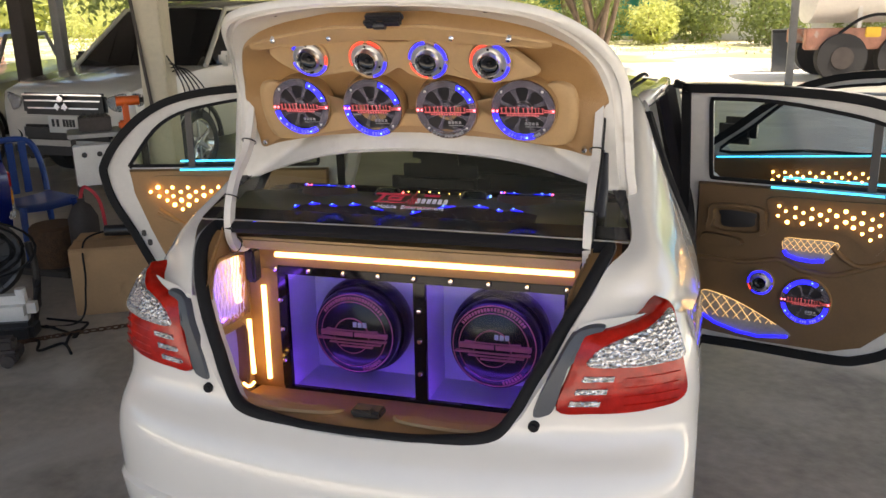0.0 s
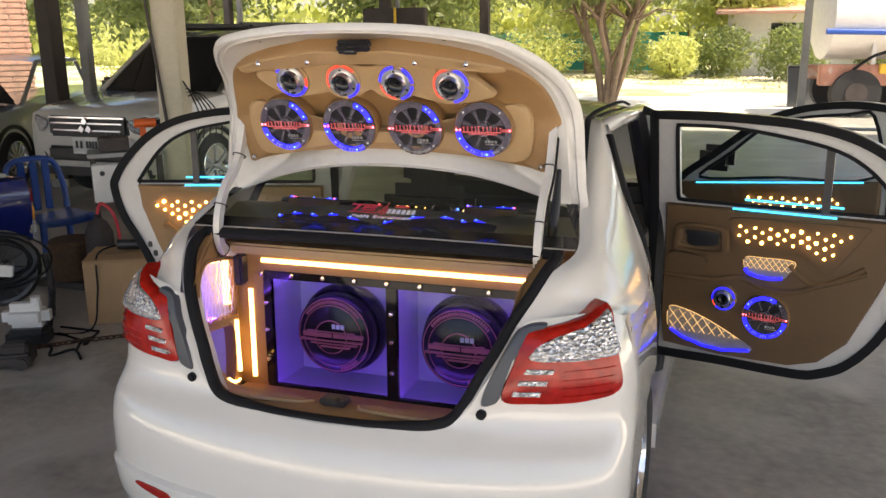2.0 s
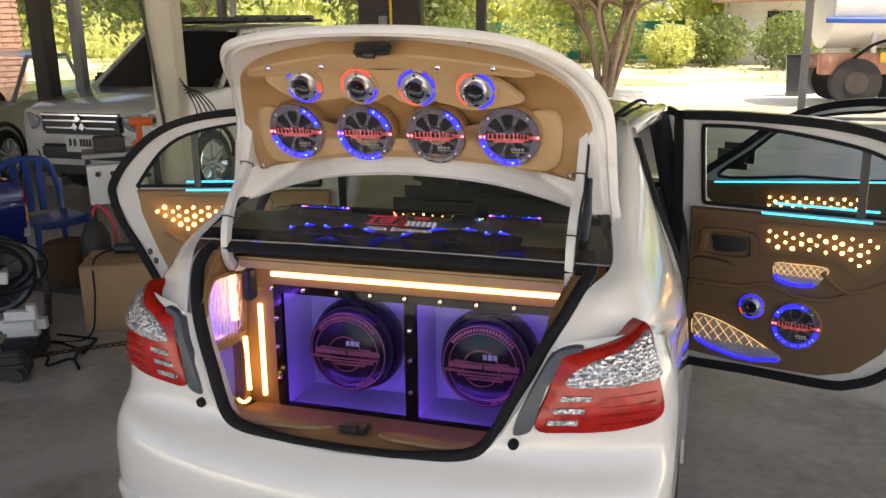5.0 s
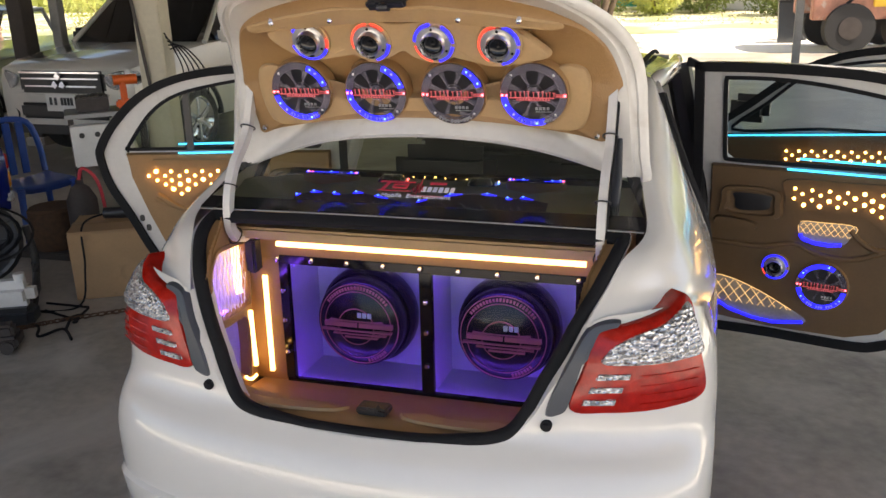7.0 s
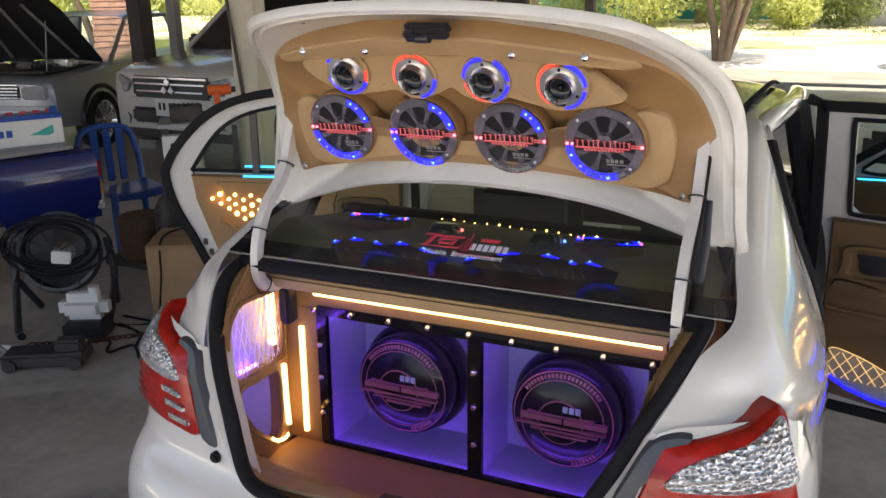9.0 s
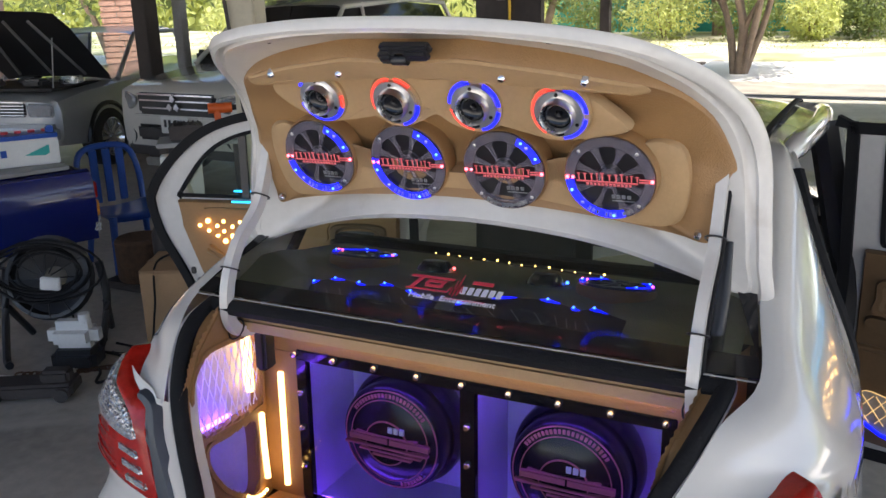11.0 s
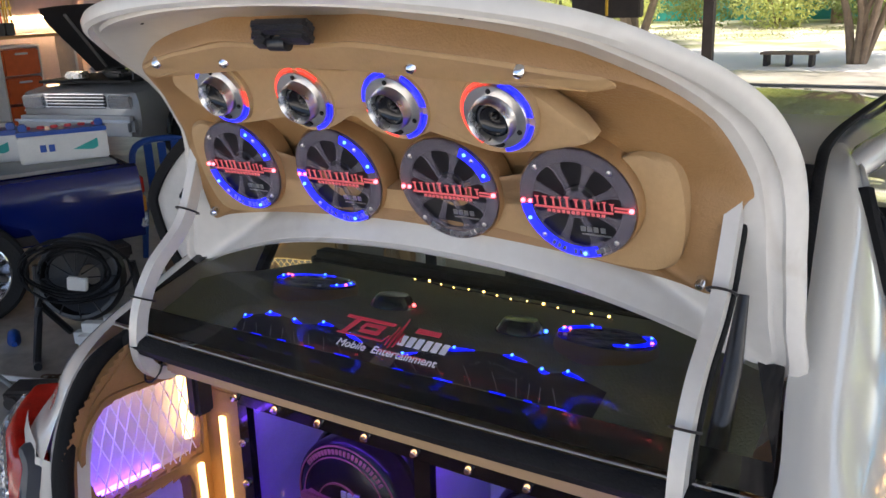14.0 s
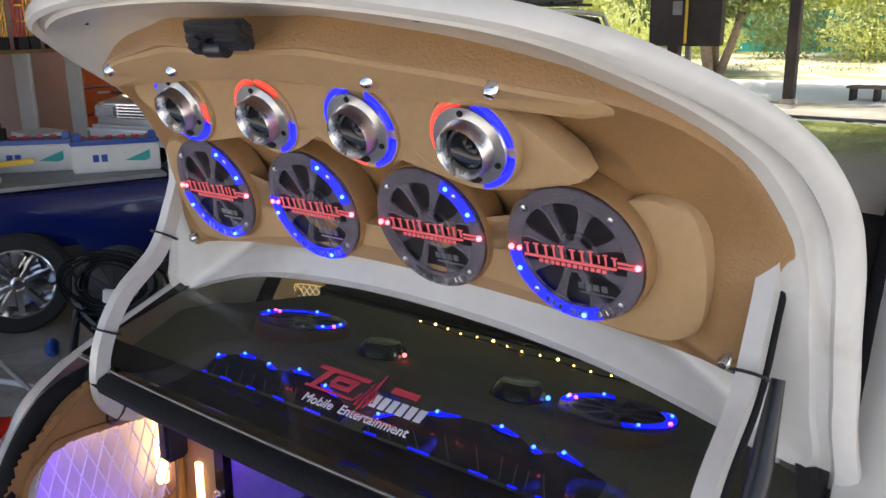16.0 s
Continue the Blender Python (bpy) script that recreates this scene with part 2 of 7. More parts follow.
def ball(bm, c, r, seg=10, s=(1, 1, 1)):
    bmesh.ops.create_uvsphere(bm, u_segments=seg, v_segments=max(5, seg // 2 + 1), radius=r, matrix=Matrix.Translation(c) @ Matrix.Diagonal((*s, 1)))


def lathe(bm, prof, seg=32, m=None, a0=0.0, a1=360.0):
    """Turn a profile of (radius, height) round local z."""
    full = abs(a1 - a0) >= 359.9
    n = seg if full else seg + 1
    rows = []
    for i in range(n):
        a = radians(a0 + (a1 - a0) * i / seg)
        rows.append([bm.verts.new((m or Matrix()) @ Vector((r * math.cos(a), r * math.sin(a), h))) for r, h in prof])
    for i in range(seg):
        p, q = rows[i], rows[(i + 1) % n]
        for j in range(len(prof) - 1):
            if max(prof[j][0], prof[j + 1][0]) > 1e-6:
                bm.faces.new((p[j], q[j], q[j + 1], p[j + 1]))
    bmesh.ops.remove_doubles(bm, verts=[v for r in rows for v in r], dist=1e-5)


def tube(bm, pts, r, seg=8, closed=False, flat=1.0):
    """A round bar along points."""
    pts = [Vector(p) for p in pts]
    n = len(pts)
    rings = []
    up = Vector((0.123, 0.456, 0.88)).normalized()
    for i, p in enumerate(pts):
        a = pts[(i - 1) % n] if closed or i > 0 else p
        b = pts[(i + 1) % n] if closed or i < n - 1 else p
        d = (b - a).normalized()
        x = d.cross(up).normalized()
        y = d.cross(x)
        rr = r[i] if isinstance(r, (list, tuple)) else r
        rings.append([bm.verts.new(p + x * rr * math.cos(2 * math.pi * k / seg) + y * rr * flat * math.sin(2 * math.pi * k / seg)) for k in range(seg)])
    for i in range(n if closed else n - 1):
        p, q = rings[i], rings[(i + 1) % n]
        for k in range(seg):
            bm.faces.new((p[k], p[(k + 1) % seg], q[(k + 1) % seg], q[k]))
    if not closed:
        bm.faces.new(rings[0][::-1]), bm.faces.new(rings[-1])


def smooth_pts(pts, n=6, closed=False):
    """Catmull-Rom through points."""
    pts = [Vector(p) for p in pts]
    out, m = [], len(pts)
    for i in range(m if closed else m - 1):
        p0 = pts[(i - 1) % m] if closed or i > 0 else pts[i]
        p1, p2 = pts[i], pts[(i + 1) % m]
        p3 = pts[(i + 2) % m] if closed or i + 2 < m else p2
        for k in range(n):
            t = k / n
            out.append(0.5 * ((2 * p1) + (p2 - p0) * t + (2 * p0 - 5 * p1 + 4 * p2 - p3) * t * t + (3 * p1 - p0 - 3 * p2 + p3) * t ** 3))
    if not closed:
        out.append(pts[-1])
    return out


def grid(bm, rows, close=False):
    vs = [[bm.verts.new(p) for p in r] for r in rows]
    for i in range(len(vs) - 1):
        m = len(vs[i])
        for j in range(m if close else m - 1):
            k = (j + 1) % m
            bm.faces.new((vs[i][j], vs[i][k], vs[i + 1][k], vs[i + 1][j]))
    return vs


def sheet(bm, poly, f, rings, n=5, sharp=False, centre=None):
    """A curved plate: closed outline poly of (a, b), mapped by f(a, b, d); rings of (scale to the middle, d) from the rim inwards."""
    pts = [Vector((*p, 0)) for p in poly]
    if sharp:
        dense = []
        for i, p in enumerate(pts):
            q = pts[(i + 1) % len(pts)]
            dense += [p.lerp(q, k / n) for k in range(n)]
        pts = dense
    else:
        pts = smooth_pts(pts, n, True)
    c = Vector((*centre, 0)) if centre else sum(pts, Vector()) / len(pts)
    rows = []
    for s, d in rings:
        rows.append([f(*(c + (p - c) * s).xy, d) for p in pts])
    vs = grid(bm, rows, True)
    mid = bm.verts.new(f(c.x, c.y, rings[-1][1]))
    for j in range(len(pts)):
        bm.faces.new((vs[-1][j], vs[-1][(j + 1) % len(pts)], mid))


def band(bm, poly, f, w, d0, d1, n=5, sharp=False):
    """A frame along a closed outline, w wide inwards, between depths d0 and d1."""
    pts = [Vector((*p, 0)) for p in poly]
    if not sharp:
        pts = smooth_pts(pts, n, True)
    m = len(pts)
    area = sum(pts[i].x * pts[(i + 1) % m].y - pts[(i + 1) % m].x * pts[i].y for i in range(m))
    inner = []
    for i in range(m):
        t = (pts[(i + 1) % m] - pts[(i - 1) % m]).normalized()
        inner.append(pts[i] + Vector((-t.y, t.x, 0)) * w * (1 if area > 0 else -1))
    rows = [[f(*p.xy, d) for p in ps] for ps, d in ((pts, d0), (pts, d1), (inner, d1), (inner, d0))]
    grid(bm, rows + [rows[0]], True)


def lerp_tab(tab, v):
    """Value from a table of (key, value) sorted by key."""
    if v <= tab[0][0]:
        return tab[0][1]
    for (a, p), (b, q) in zip(tab, tab[1:]):
        if v <= b:
            return p + (q - p) * (v - a) / (b - a)
    return tab[-1][1]


def text_mesh(bm, body, size, m):
    """Add the built-in font's letters as flat mesh with a little depth."""
    cu = bpy.data.curves.new("letters", "FONT")
    cu.body, cu.size, cu.extrude, cu.align_x, cu.align_y = body, size, 0.0008, "CENTER", "CENTER"
    ob = bpy.data.objects.new("letters", cu)
    me = ob.to_mesh()
    me.transform(m)
    bm.from_mesh(me)
    ob.to_mesh_clear()
    bpy.data.objects.remove(ob)
    bpy.data.curves.remove(cu)

# ---- ground and carport ----
bm = bmesh.new()
n = 40
vs = grid(bm, [[(-12.5 + 17.5 * i / n, -5 + 22.6 * j / n, 0.003 * noise.noise((i * 0.4, j * 0.4, 0))) for i in range(n + 1)] for j in range(n + 1)])
tagged(part("floor", bm, CONC), "grey stained concrete workshop floor", "floor", kind="structure")
bm = bmesh.new()
grid(bm, [[(x, y, -0.02) for x in (-400, -60, -20, 0, 20, 60, 400)] for y in (-300, -60, -10, 10, 30, 60, 800)])
tagged(part("ground", bm, YARD), "pale sunlit sandy yard", "ground", kind="structure")
bm = bmesh.new()
grid(bm, [[(x, y + 1.5 * noise.noise((x * 0.13, y * 0.1, 3)), -0.012) for x in range(-70, 71, 4)] for y in (23, 27, 31, 34, 40, 60, 120)])
tagged(part("grass_strip", bm, GRASS), "dry grass along the far edge of the yard", "grass", kind="structure")
bm = bmesh.new()
for k in range(60):
    x = -13 + 19.5 * k / 59
    y0, y1 = -2.7, 8.9 if x < -9 else 17.6 if x < -4.0 else 14.0
    box(bm, (x, (y0 + y1) / 2, 3.75 + 0.02 * (k % 2)), (0.35, y1 - y0, 0.02))
tagged(part("ceiling", bm, TIN), "corrugated tin carport roof", "roof", kind="structure")

SETTING = set(scene.objects)

# ---- the sedan: surfaces ----
REAR = [(0.20, 0.03), (0.28, -0.03), (0.36, -0.06), (0.445, -0.068), (0.46, -0.05), (0.50, -0.052), (0.60, -0.05), (0.66, -0.026), (0.705, 0.018), (0.73, 0.042), (0.76, 0.050), (0.84, 0.054), (0.95, 0.068), (1.01, 0.098), (1.06, 0.155)]
SILL = [(0, 0.712), (0.15, 0.714), (0.257, 0.722), (0.34, 0.732), (0.39, 0.752), (0.425, 0.80), (0.455, 0.86), (0.49, 0.92), (0.53, 1.0), (0.565, 1.02), (0.7, 1.03), (0.76, 1.03), (0.80, 1.0), (0.9, 0.99)]
DOOREDGE = [(0.2, 1.30), (0.32, 1.28), (0.45, 1.2), (0.6, 1.05), (0.75, 0.97), (0.9, 0.92), (1.03, 0.93)]


def width_at(z):
    return lerp_tab([(0.15, 0.79), (0.3, 0.825), (0.5, 0.845), (0.8, 0.845), (0.9, 0.835), (0.96, 0.82), (1.03, 0.785)], z)


def shell(x, z, d=0.0, side=1):
    """A point of the rear body skin at |x| and z, d proud of it."""
    w = width_at(z)
    r = min(0.99995, x / w)
    k = 1 - r ** 8
    y = lerp_tab(REAR, z) + 0.22 * x * x + 0.35 * (1 - k ** 0.125)
    slope = 0.44 * x + 0.35 / w * r ** 7 * k ** -0.875
    ln = math.hypot(slope, 1)
    return Vector((side * (x + d * slope / ln), y - d / ln, z))


OPEN = [(0, 0.036, 0.712), (0.15, 0.038, 0.714), (0.257, 0.048, 0.722), (0.34, 0.062, 0.732), (0.39, 0.083, 0.752), (0.425, 0.104, 0.80), (0.455, 0.124, 0.86), (0.49, 0.148, 0.92), (0.53, 0.182, 1.0), (0.568, 0.235, 1.065), (0.60, 0.31, 1.125), (0.612, 0.40, 1.150), (0.60, 0.45, 1.160)]

car = thing("sedan_car", "white four-door sedan with open boot and doors", "car")

# body: rear fascia, bumper and quarters
bm = bmesh.new()
xs = [0, 0.05, 0.1, 0.15, 0.2, 0.257, 0.30, 0.34, 0.365, 0.39, 0.41, 0.425, 0.44, 0.455, 0.47, 0.49, 0.51, 0.53, 0.55, 0.58, 0.62, 0.66, 0.70, 0.73, 0.76, 0.78, 0.795, 0.805, 0.815]
zs0 = [0.22, 0.27, 0.32, 0.36, 0.40, 0.435, 0.447, 0.458, 0.475, 0.50, 0.54, 0.58, 0.62, 0.65, 0.675, 0.695]
for side in (1, -1):
    rows = []
    for x in xs:
        top = lerp_tab(SILL, x)
        zz = zs0 + [0.695 + (top - 0.695) * k / 10 for k in range(1, 11)]
        col = [shell(min(x, width_at(z) * 0.9998), z, 0, side) for z in zz]
        if x <= 0.53:
            col[-1].y = lerp_tab([(p[0], p[1]) for p in OPEN[:9]], x)
        rows.append(col)
    zz = zs0 + [0.695 + (0.985 - 0.695) * k / 10 for k in range(1, 11)]
    for f in (0.995, 0.9995):
        rows.append([shell(f * width_at(z), z, 0, side) for z in zz])
    for k in range(9):
        rows.append([Vector((side * width_at(z), 0.56 + (lerp_tab(DOOREDGE, z) - 0.56) * k / 8, z)) for z in zz])
    grid(bm, rows)
bmesh.ops.remove_doubles(bm, verts=bm.verts, dist=0.0008)
dead = [f for f in bm.faces if abs(f.calc_center_median().x) > 0.7 and (f.calc_center_median().y - 0.86) ** 2 + (f.calc_center_median().z - 0.30) ** 2 < 0.345 ** 2]
bmesh.ops.delete(bm, geom=dead, context="FACES")
body = part("body", bm, WHITE, car)

# shoulders and rear roof pillars
QUARTER = [
    [(0.53, 0.165, 1.0), (0.568, 0.235, 1.065), (0.60, 0.31, 1.125), (0.645, 0.43, 1.165), (0.62, 0.60, 1.243), (0.585, 0.85, 1.36), (0.55, 1.1, 1.464), (0.53, 1.3, 1.486)],
    [(0.575, 0.18, 1.01), (0.61, 0.25, 1.06), (0.655, 0.32, 1.115), (0.69, 0.44, 1.16), (0.668, 0.62, 1.24), (0.63, 0.88, 1.37), (0.585, 1.12, 1.467), (0.57, 1.3, 1.485)],
    [(0.64, 0.215, 1.015), (0.67, 0.29, 1.05), (0.705, 0.345, 1.085), (0.735, 0.45, 1.118), (0.73, 0.65, 1.16), (0.69, 0.90, 1.29), (0.62, 1.11, 1.447), (0.605, 1.2, 1.466)],
    [(0.70, 0.262, 1.02), (0.725, 0.32, 1.035), (0.755, 0.38, 1.05), (0.782, 0.50, 1.055), (0.79, 0.70, 1.065), (0.765, 0.88, 1.12), (0.70, 1.0, 1.27), (0.64, 1.12, 1.44)],
    [(0.757, 0.31, 1.03), (0.775, 0.37, 1.015), (0.79, 0.45, 1.005), (0.812, 0.56, 1.0), (0.822, 0.72, 1.0), (0.812, 0.84, 1.02), (0.795, 0.93, 1.06), (0.765, 0.975, 1.12)],
    [(0.775, 0.30, 0.985), (0.797, 0.36, 0.98), (0.81, 0.45, 0.98), (0.825, 0.60, 0.98), (0.828, 0.74, 0.98), (0.825, 0.82, 0.985), (0.82, 0.90, 0.99), (0.815, 0.925, 1.0)],
]
for side in (1, -1):
    bm = bmesh.new()
    rows = [smooth_pts([(side * x, y, z) for x, y, z in r], 5) for r in QUARTER]
    cols = [smooth_pts([r[k] for r in rows], 4) for k in range(len(rows[0]))]
    grid(bm, cols)
    part("quarter_panel", bm, WHITE, car)
    # flange inside the boot opening
    bm = bmesh.new()
    o = smooth_pts([(side * x, y, z) for x, y, z in OPEN], 4)
    grid(bm, [o, [p + Vector((-side * 0.02, 0.03, -0.01)) for p in o], [p + Vector((-side * 0.025, 0.06, -0.03)) for p in o]])
    part("boot_flange", bm, WHITE_IN, car)

# black weatherstrip round the boot opening
bm = bmesh.new()
loop = [(-x, y, z) for x, y, z in OPEN[::-1]] + OPEN[1:]
loop = smooth_pts([(x * 0.965, y + 0.012, z - 0.006) for x, y, z in loop], 5)
tube(bm, loop, 0.019, 10)
part("boot_weatherstrip", bm, BLACKRUB, car, "black rubber seal")

# bump stops
for side in (1, -1):
    bm = bmesh.new()
    p = shell(0.455, 0.768, 0.0, side)
    cyl(bm, p, 0.014, 0.02, "Y", 16)
    cyl(bm, p + Vector((0, -0.01, 0)), 0.009, 0.012, "Y", 12)
    part("bump_stop", bm, BLACKRUB, car)

# rear lamps
LAMP = [(0.506, 0.812), (0.532, 0.905), (0.556, 0.980), (0.575, 0.997), (0.64, 1.010), (0.70, 1.028), (0.728, 1.046), (0.742, 1.053), (0.756, 1.040), (0.772, 1.0), (0.79, 0.93), (0.805, 0.850), (0.787, 0.822), (0.74, 0.812), (0.682, 0.805), (0.59, 0.803)]
CLEAR = [(0.574, 0.926), (0.592, 0.962), (0.643, 0.988), (0.700, 1.006), (0.728, 1.025), (0.746, 1.039), (0.760, 1.016), (0.776, 0.978), (0.787, 0.936), (0.74, 0.927), (0.674, 0.922)]
STRIP = [(0.452, 0.795), (0.466, 0.850), (0.498, 0.918), (0.538, 0.995), (0.580, 1.014), (0.612, 1.012), (0.575, 1.0), (0.549, 0.972), (0.524, 0.90), (0.500, 0.815), (0.48, 0.795)]
for side in (1, -1):
    f = lambda a, b, d, side=side: shell(a, b, d, side)
    bm = bmesh.new()
    sheet(bm, LAMP, f, [(1.0, -0.035), (1.0, 0.006), (0.985, 0.012), (0.8, 0.018), (0.5, 0.02), (0.2, 0.02)], 5)
    lamp = part("tail_lamp", bm, REDL, car, "red rear lamp lens")
    bm = bmesh.new()
    sheet(bm, CLEAR, f, [(1.0, 0.017), (0.97, 0.023), (0.8, 0.025), (0.5, 0.026), (0.2, 0.026)], 5)
    part("clear_lens", bm, CLEARL, lamp, "clear faceted lens")
    for k, zc in enumerate((0.897, 0.866, 0.836)):
        bm = bmesh.new()
        x0 = 0.560 - 0.015 * k
        sheet(bm, [(x0, zc - 0.007), (x0 + 0.075, zc - 0.007), (x0 + 0.078, zc + 0.006), (x0 + 0.006, zc + 0.006)], f, [(1.0, 0.016), (0.95, 0.0245), (0.5, 0.025)], 3, True)
        part("reflector_bar", bm, CLEARL, lamp)
    bm = bmesh.new()
    for zc in (0.828, 0.850, 0.872, 0.896):
        tube(bm, [shell(0.66 + 0.012 * k, zc + 0.0006 * k, 0.0195, side) for k in range(11)], 0.0014, 5)
    part("lens_rib", bm, REDL, lamp)
    bm = bmesh.new()
    sheet(bm, STRIP, f, [(1.0, -0.012), (1.0, 0.004), (0.96, 0.011), (0.6, 0.012), (0.2, 0.012)], 4)
    part("lamp_filler", bm, GREYPL, car, "blue-grey filler beside the lamp")
    bm = bmesh.new()
    sheet(bm, [(0.50, 0.40), (0.60, 0.412), (0.645, 0.425), (0.60, 0.432), (0.50, 0.425)], f, [(1.0, 0.0), (0.95, 0.007), (0.4, 0.009)], 4)
    part("bumper_reflector", bm, REDL, car)
    # wheel
    bm = bmesh.new()
    wm = Matrix.Translation((side * 0.735, 0.86, 0.31)) @ Matrix.Rotation(radians(90 * side), 4, "Y")
    lathe(bm, [(0.20, -0.09), (0.27, -0.10), (0.305, -0.085), (0.31, -0.05), (0.31, 0.05), (0.305, 0.085), (0.27, 0.10), (0.20, 0.09)], 40, wm)
    wheel = part("wheel", bm, TYRE, car, "black tyre")
    bm = bmesh.new()
    lathe(bm, [(0.205, 0.09), (0.20, 0.07), (0.17, 0.02), (0.0, 0.02)], 32, wm)
    for k in range(8):
        box(bm, (0.10, 0, 0.06), (0.19, 0.025, 0.03), 0.004, wm @ Matrix.Rotation(math.pi / 4 * k, 4, "Z"))
    part("rim", bm, CHROME, wheel)
    bm = bmesh.new()
    tube(bm, [(side * 0.80, 0.86 + 0.345 * math.cos(a), 0.30 + 0.345 * math.sin(a)) for a in [math.pi * k / 16 for k in range(17)]], 0.012, 6)
    part("arch_lip", bm, WHITE, car)

# rear window
def window_map(x, v, d):
    y = 0.43 + v
    return Vector((x, y - 0.035 * (1 - (x / 0.65) ** 2) - 0.42 * d, 1.165 + 0.463 * v + 0.015 * (1 - (x / 0.65) ** 2) + 0.907 * d))


bm = bmesh.new()
gl = [(-0.645, 0.0), (0.645, 0.0), (0.60, 0.27), (0.55, 0.66), (0, 0.69), (-0.55, 0.66), (-0.60, 0.27)]
sheet(bm, gl, window_map, [(1.0, 0.0), (0.8, 0.0), (0.55, 0.0), (0.3, 0.0), (0.1, 0.0)], 6, True)
rear_window = part("rear_window", bm, TINT, car, "dark tinted rear window")
bm = bmesh.new()
band(bm, gl, window_map, 0.05, 0.0015, 0.003, 6, True)
part("window_frit", bm, BLACKGL, rear_window, "black printed border")
bm = bmesh.new()
tube(bm, [window_map(-0.64 + 1.28 * k / 30, -0.006, 0.001) for k in range(31)], 0.002, 6)
part("window_trim", bm, STEELG, rear_window, "thin bright trim")
bm = bmesh.new()
rows = []
for k in range(31):
    x = -0.60 + 1.2 * k / 30
    a = window_map(x, -0.010, 0.0)
    rows.append([a, a + Vector((0, -0.016, -0.006)), a + Vector((0, -0.024, -0.018)), a + Vector((0, -0.018, -0.032)), a + Vector((0, 0.03, -0.038))])
grid(bm, rows)
part("boot_cowl", bm, BLACKRUB, car, "ribbed black rubber cowl under the window")

# black mouldings along the roof's sides
for side in (1, -1):
    bm = bmesh.new()
    tube(bm, smooth_pts([(side * x, y, z) for x, y, z in ((0.612, 0.70, 1.288), (0.588, 0.86, 1.366), (0.556, 1.10, 1.470), (0.538, 1.3, 1.490), (0.538, 1.6, 1.500), (0.54, 2.2, 1.496), (0.53, 2.6, 1.462))], 6), 0.011, 8, flat=0.6)
    part("roof_moulding", bm, BLACKRUB, car, "black rubber roof moulding")

# roof, rails, pillars, sills, bonnet end
bm = bmesh.new()
rows = []
for y, h, w in ((1.09, 1.472, 0.61), (1.25, 1.492, 0.625), (1.5, 1.501, 0.635), (1.8, 1.503, 0.64), (2.2, 1.497, 0.635), (2.5, 1.475, 0.615), (2.75, 1.44, 0.59)):
    rows.append([Vector((w * t, y - 0.03 * (1 - t * t) * (1 if y < 1.2 else 0), h - (0.05 * abs(t) ** 5) + 0.012 * (1 - t * t))) for t in [k / 10 - 1 for k in range(21)]])
grid(bm, rows)
part("roof", bm, WHITE, car)
for side in (1, -1):
    bm = bmesh.new()
    tube(bm, smooth_pts([(side * x, y, z) for x, y, z in ((0.59, 1.14, 1.445), (0.61, 1.3, 1.462), (0.64, 1.75, 1.466), (0.635, 2.2, 1.454), (0.61, 2.6, 1.405), (0.68, 3.0, 1.22), (0.73, 3.3, 1.03))], 5), [0.012, 0.016, 0.02, 0.024, 0.028] + [0.032] * 26, 10)
    part("roof_rail", bm, WHITE, car)
    bm = bmesh.new()
    tube(bm, smooth_pts([(side * x, y, z) for x, y, z in ((0.655, 1.83, 1.47), (0.73, 1.80, 1.15), (0.78, 1.79, 0.95), (0.785, 1.79, 0.5), (0.77, 1.79, 0.28))], 5), 0.05, 8)
    part("centre_pillar", bm, BLACKPL if side > 0 else WHITE_IN, car)
    bm = bmesh.new()
    tube(bm, smooth_pts([(side * x, y, z) for x, y, z in ((0.63, 1.11, 1.43), (0.70, 1.0, 1.26), (0.785, 0.955, 1.06), (0.80, 0.955, 0.9), (0.80, 1.02, 0.72), (0.80, 1.15, 0.5), (0.80, 1.28, 0.33))], 5), 0.02, 8)
    part("door_weatherstrip", bm, BLACKRUB, car)
    bm = bmesh.new()
    box(bm, (side * 0.79, 2.3, 0.26), (0.11, 2.2, 0.14), 0.02)
    part("door_sill", bm, WHITE, car)
bm = bmesh.new()
for side in (1, -1):
    rows = []
    for y in (2.95, 3.1, 3.4, 3.8, 4.1, 4.25):
        w = 0.83 if y < 3.9 else 0.83 - (y - 3.9) * 0.9
        h = 1.0 - (y - 3.0) * 0.12
        rows.append([(side * 0.02, y, h + 0.04), (side * w * 0.7, y, h + 0.02), (side * w * 0.95, y, h - 0.06), (side * w, y, h - 0.2), (side * w, y, 0.3)])
    rows.append([(x * 0.95, 4.3, z) for x, y, z in rows[-1]])
    grid(bm, rows)
part("front_body", bm, WHITE, car)
bm = bmesh.new()
grid(bm, [[(-0.62, 2.72, 1.44), (0, 2.68, 1.475), (0.62, 2.72, 1.44)], [(-0.70, 3.35, 1.05), (0, 3.45, 1.07), (0.70, 3.35, 1.05)]])
part("windscreen", bm, PANE, car, "clear windscreen")
bm = bmesh.new()
box(bm, (0, 2.0, 0.22), (1.5, 3.4, 0.06))
box(bm, (0, 1.12, 0.72), (1.42, 0.08, 0.85), 0.02)
box(bm, (0, 1.45, 0.46), (1.3, 0.55, 0.16), 0.05)
for sx in (-0.36, 0.36):
    box(bm, (sx, 2.0, 0.75), (0.48, 0.14, 0.68), 0.06)
    box(bm, (sx, 1.99, 1.18), (0.26, 0.10, 0.20), 0.04)
    box(bm, (sx, 2.3, 0.42), (0.48, 0.5, 0.16), 0.05)
box(bm, (0, 2.95, 0.85), (1.4, 0.35, 0.28), 0.08)
part("cabin_lining", bm, DARKIN, car, "dark upholstered seats and dashboard")
bm = bmesh.new()
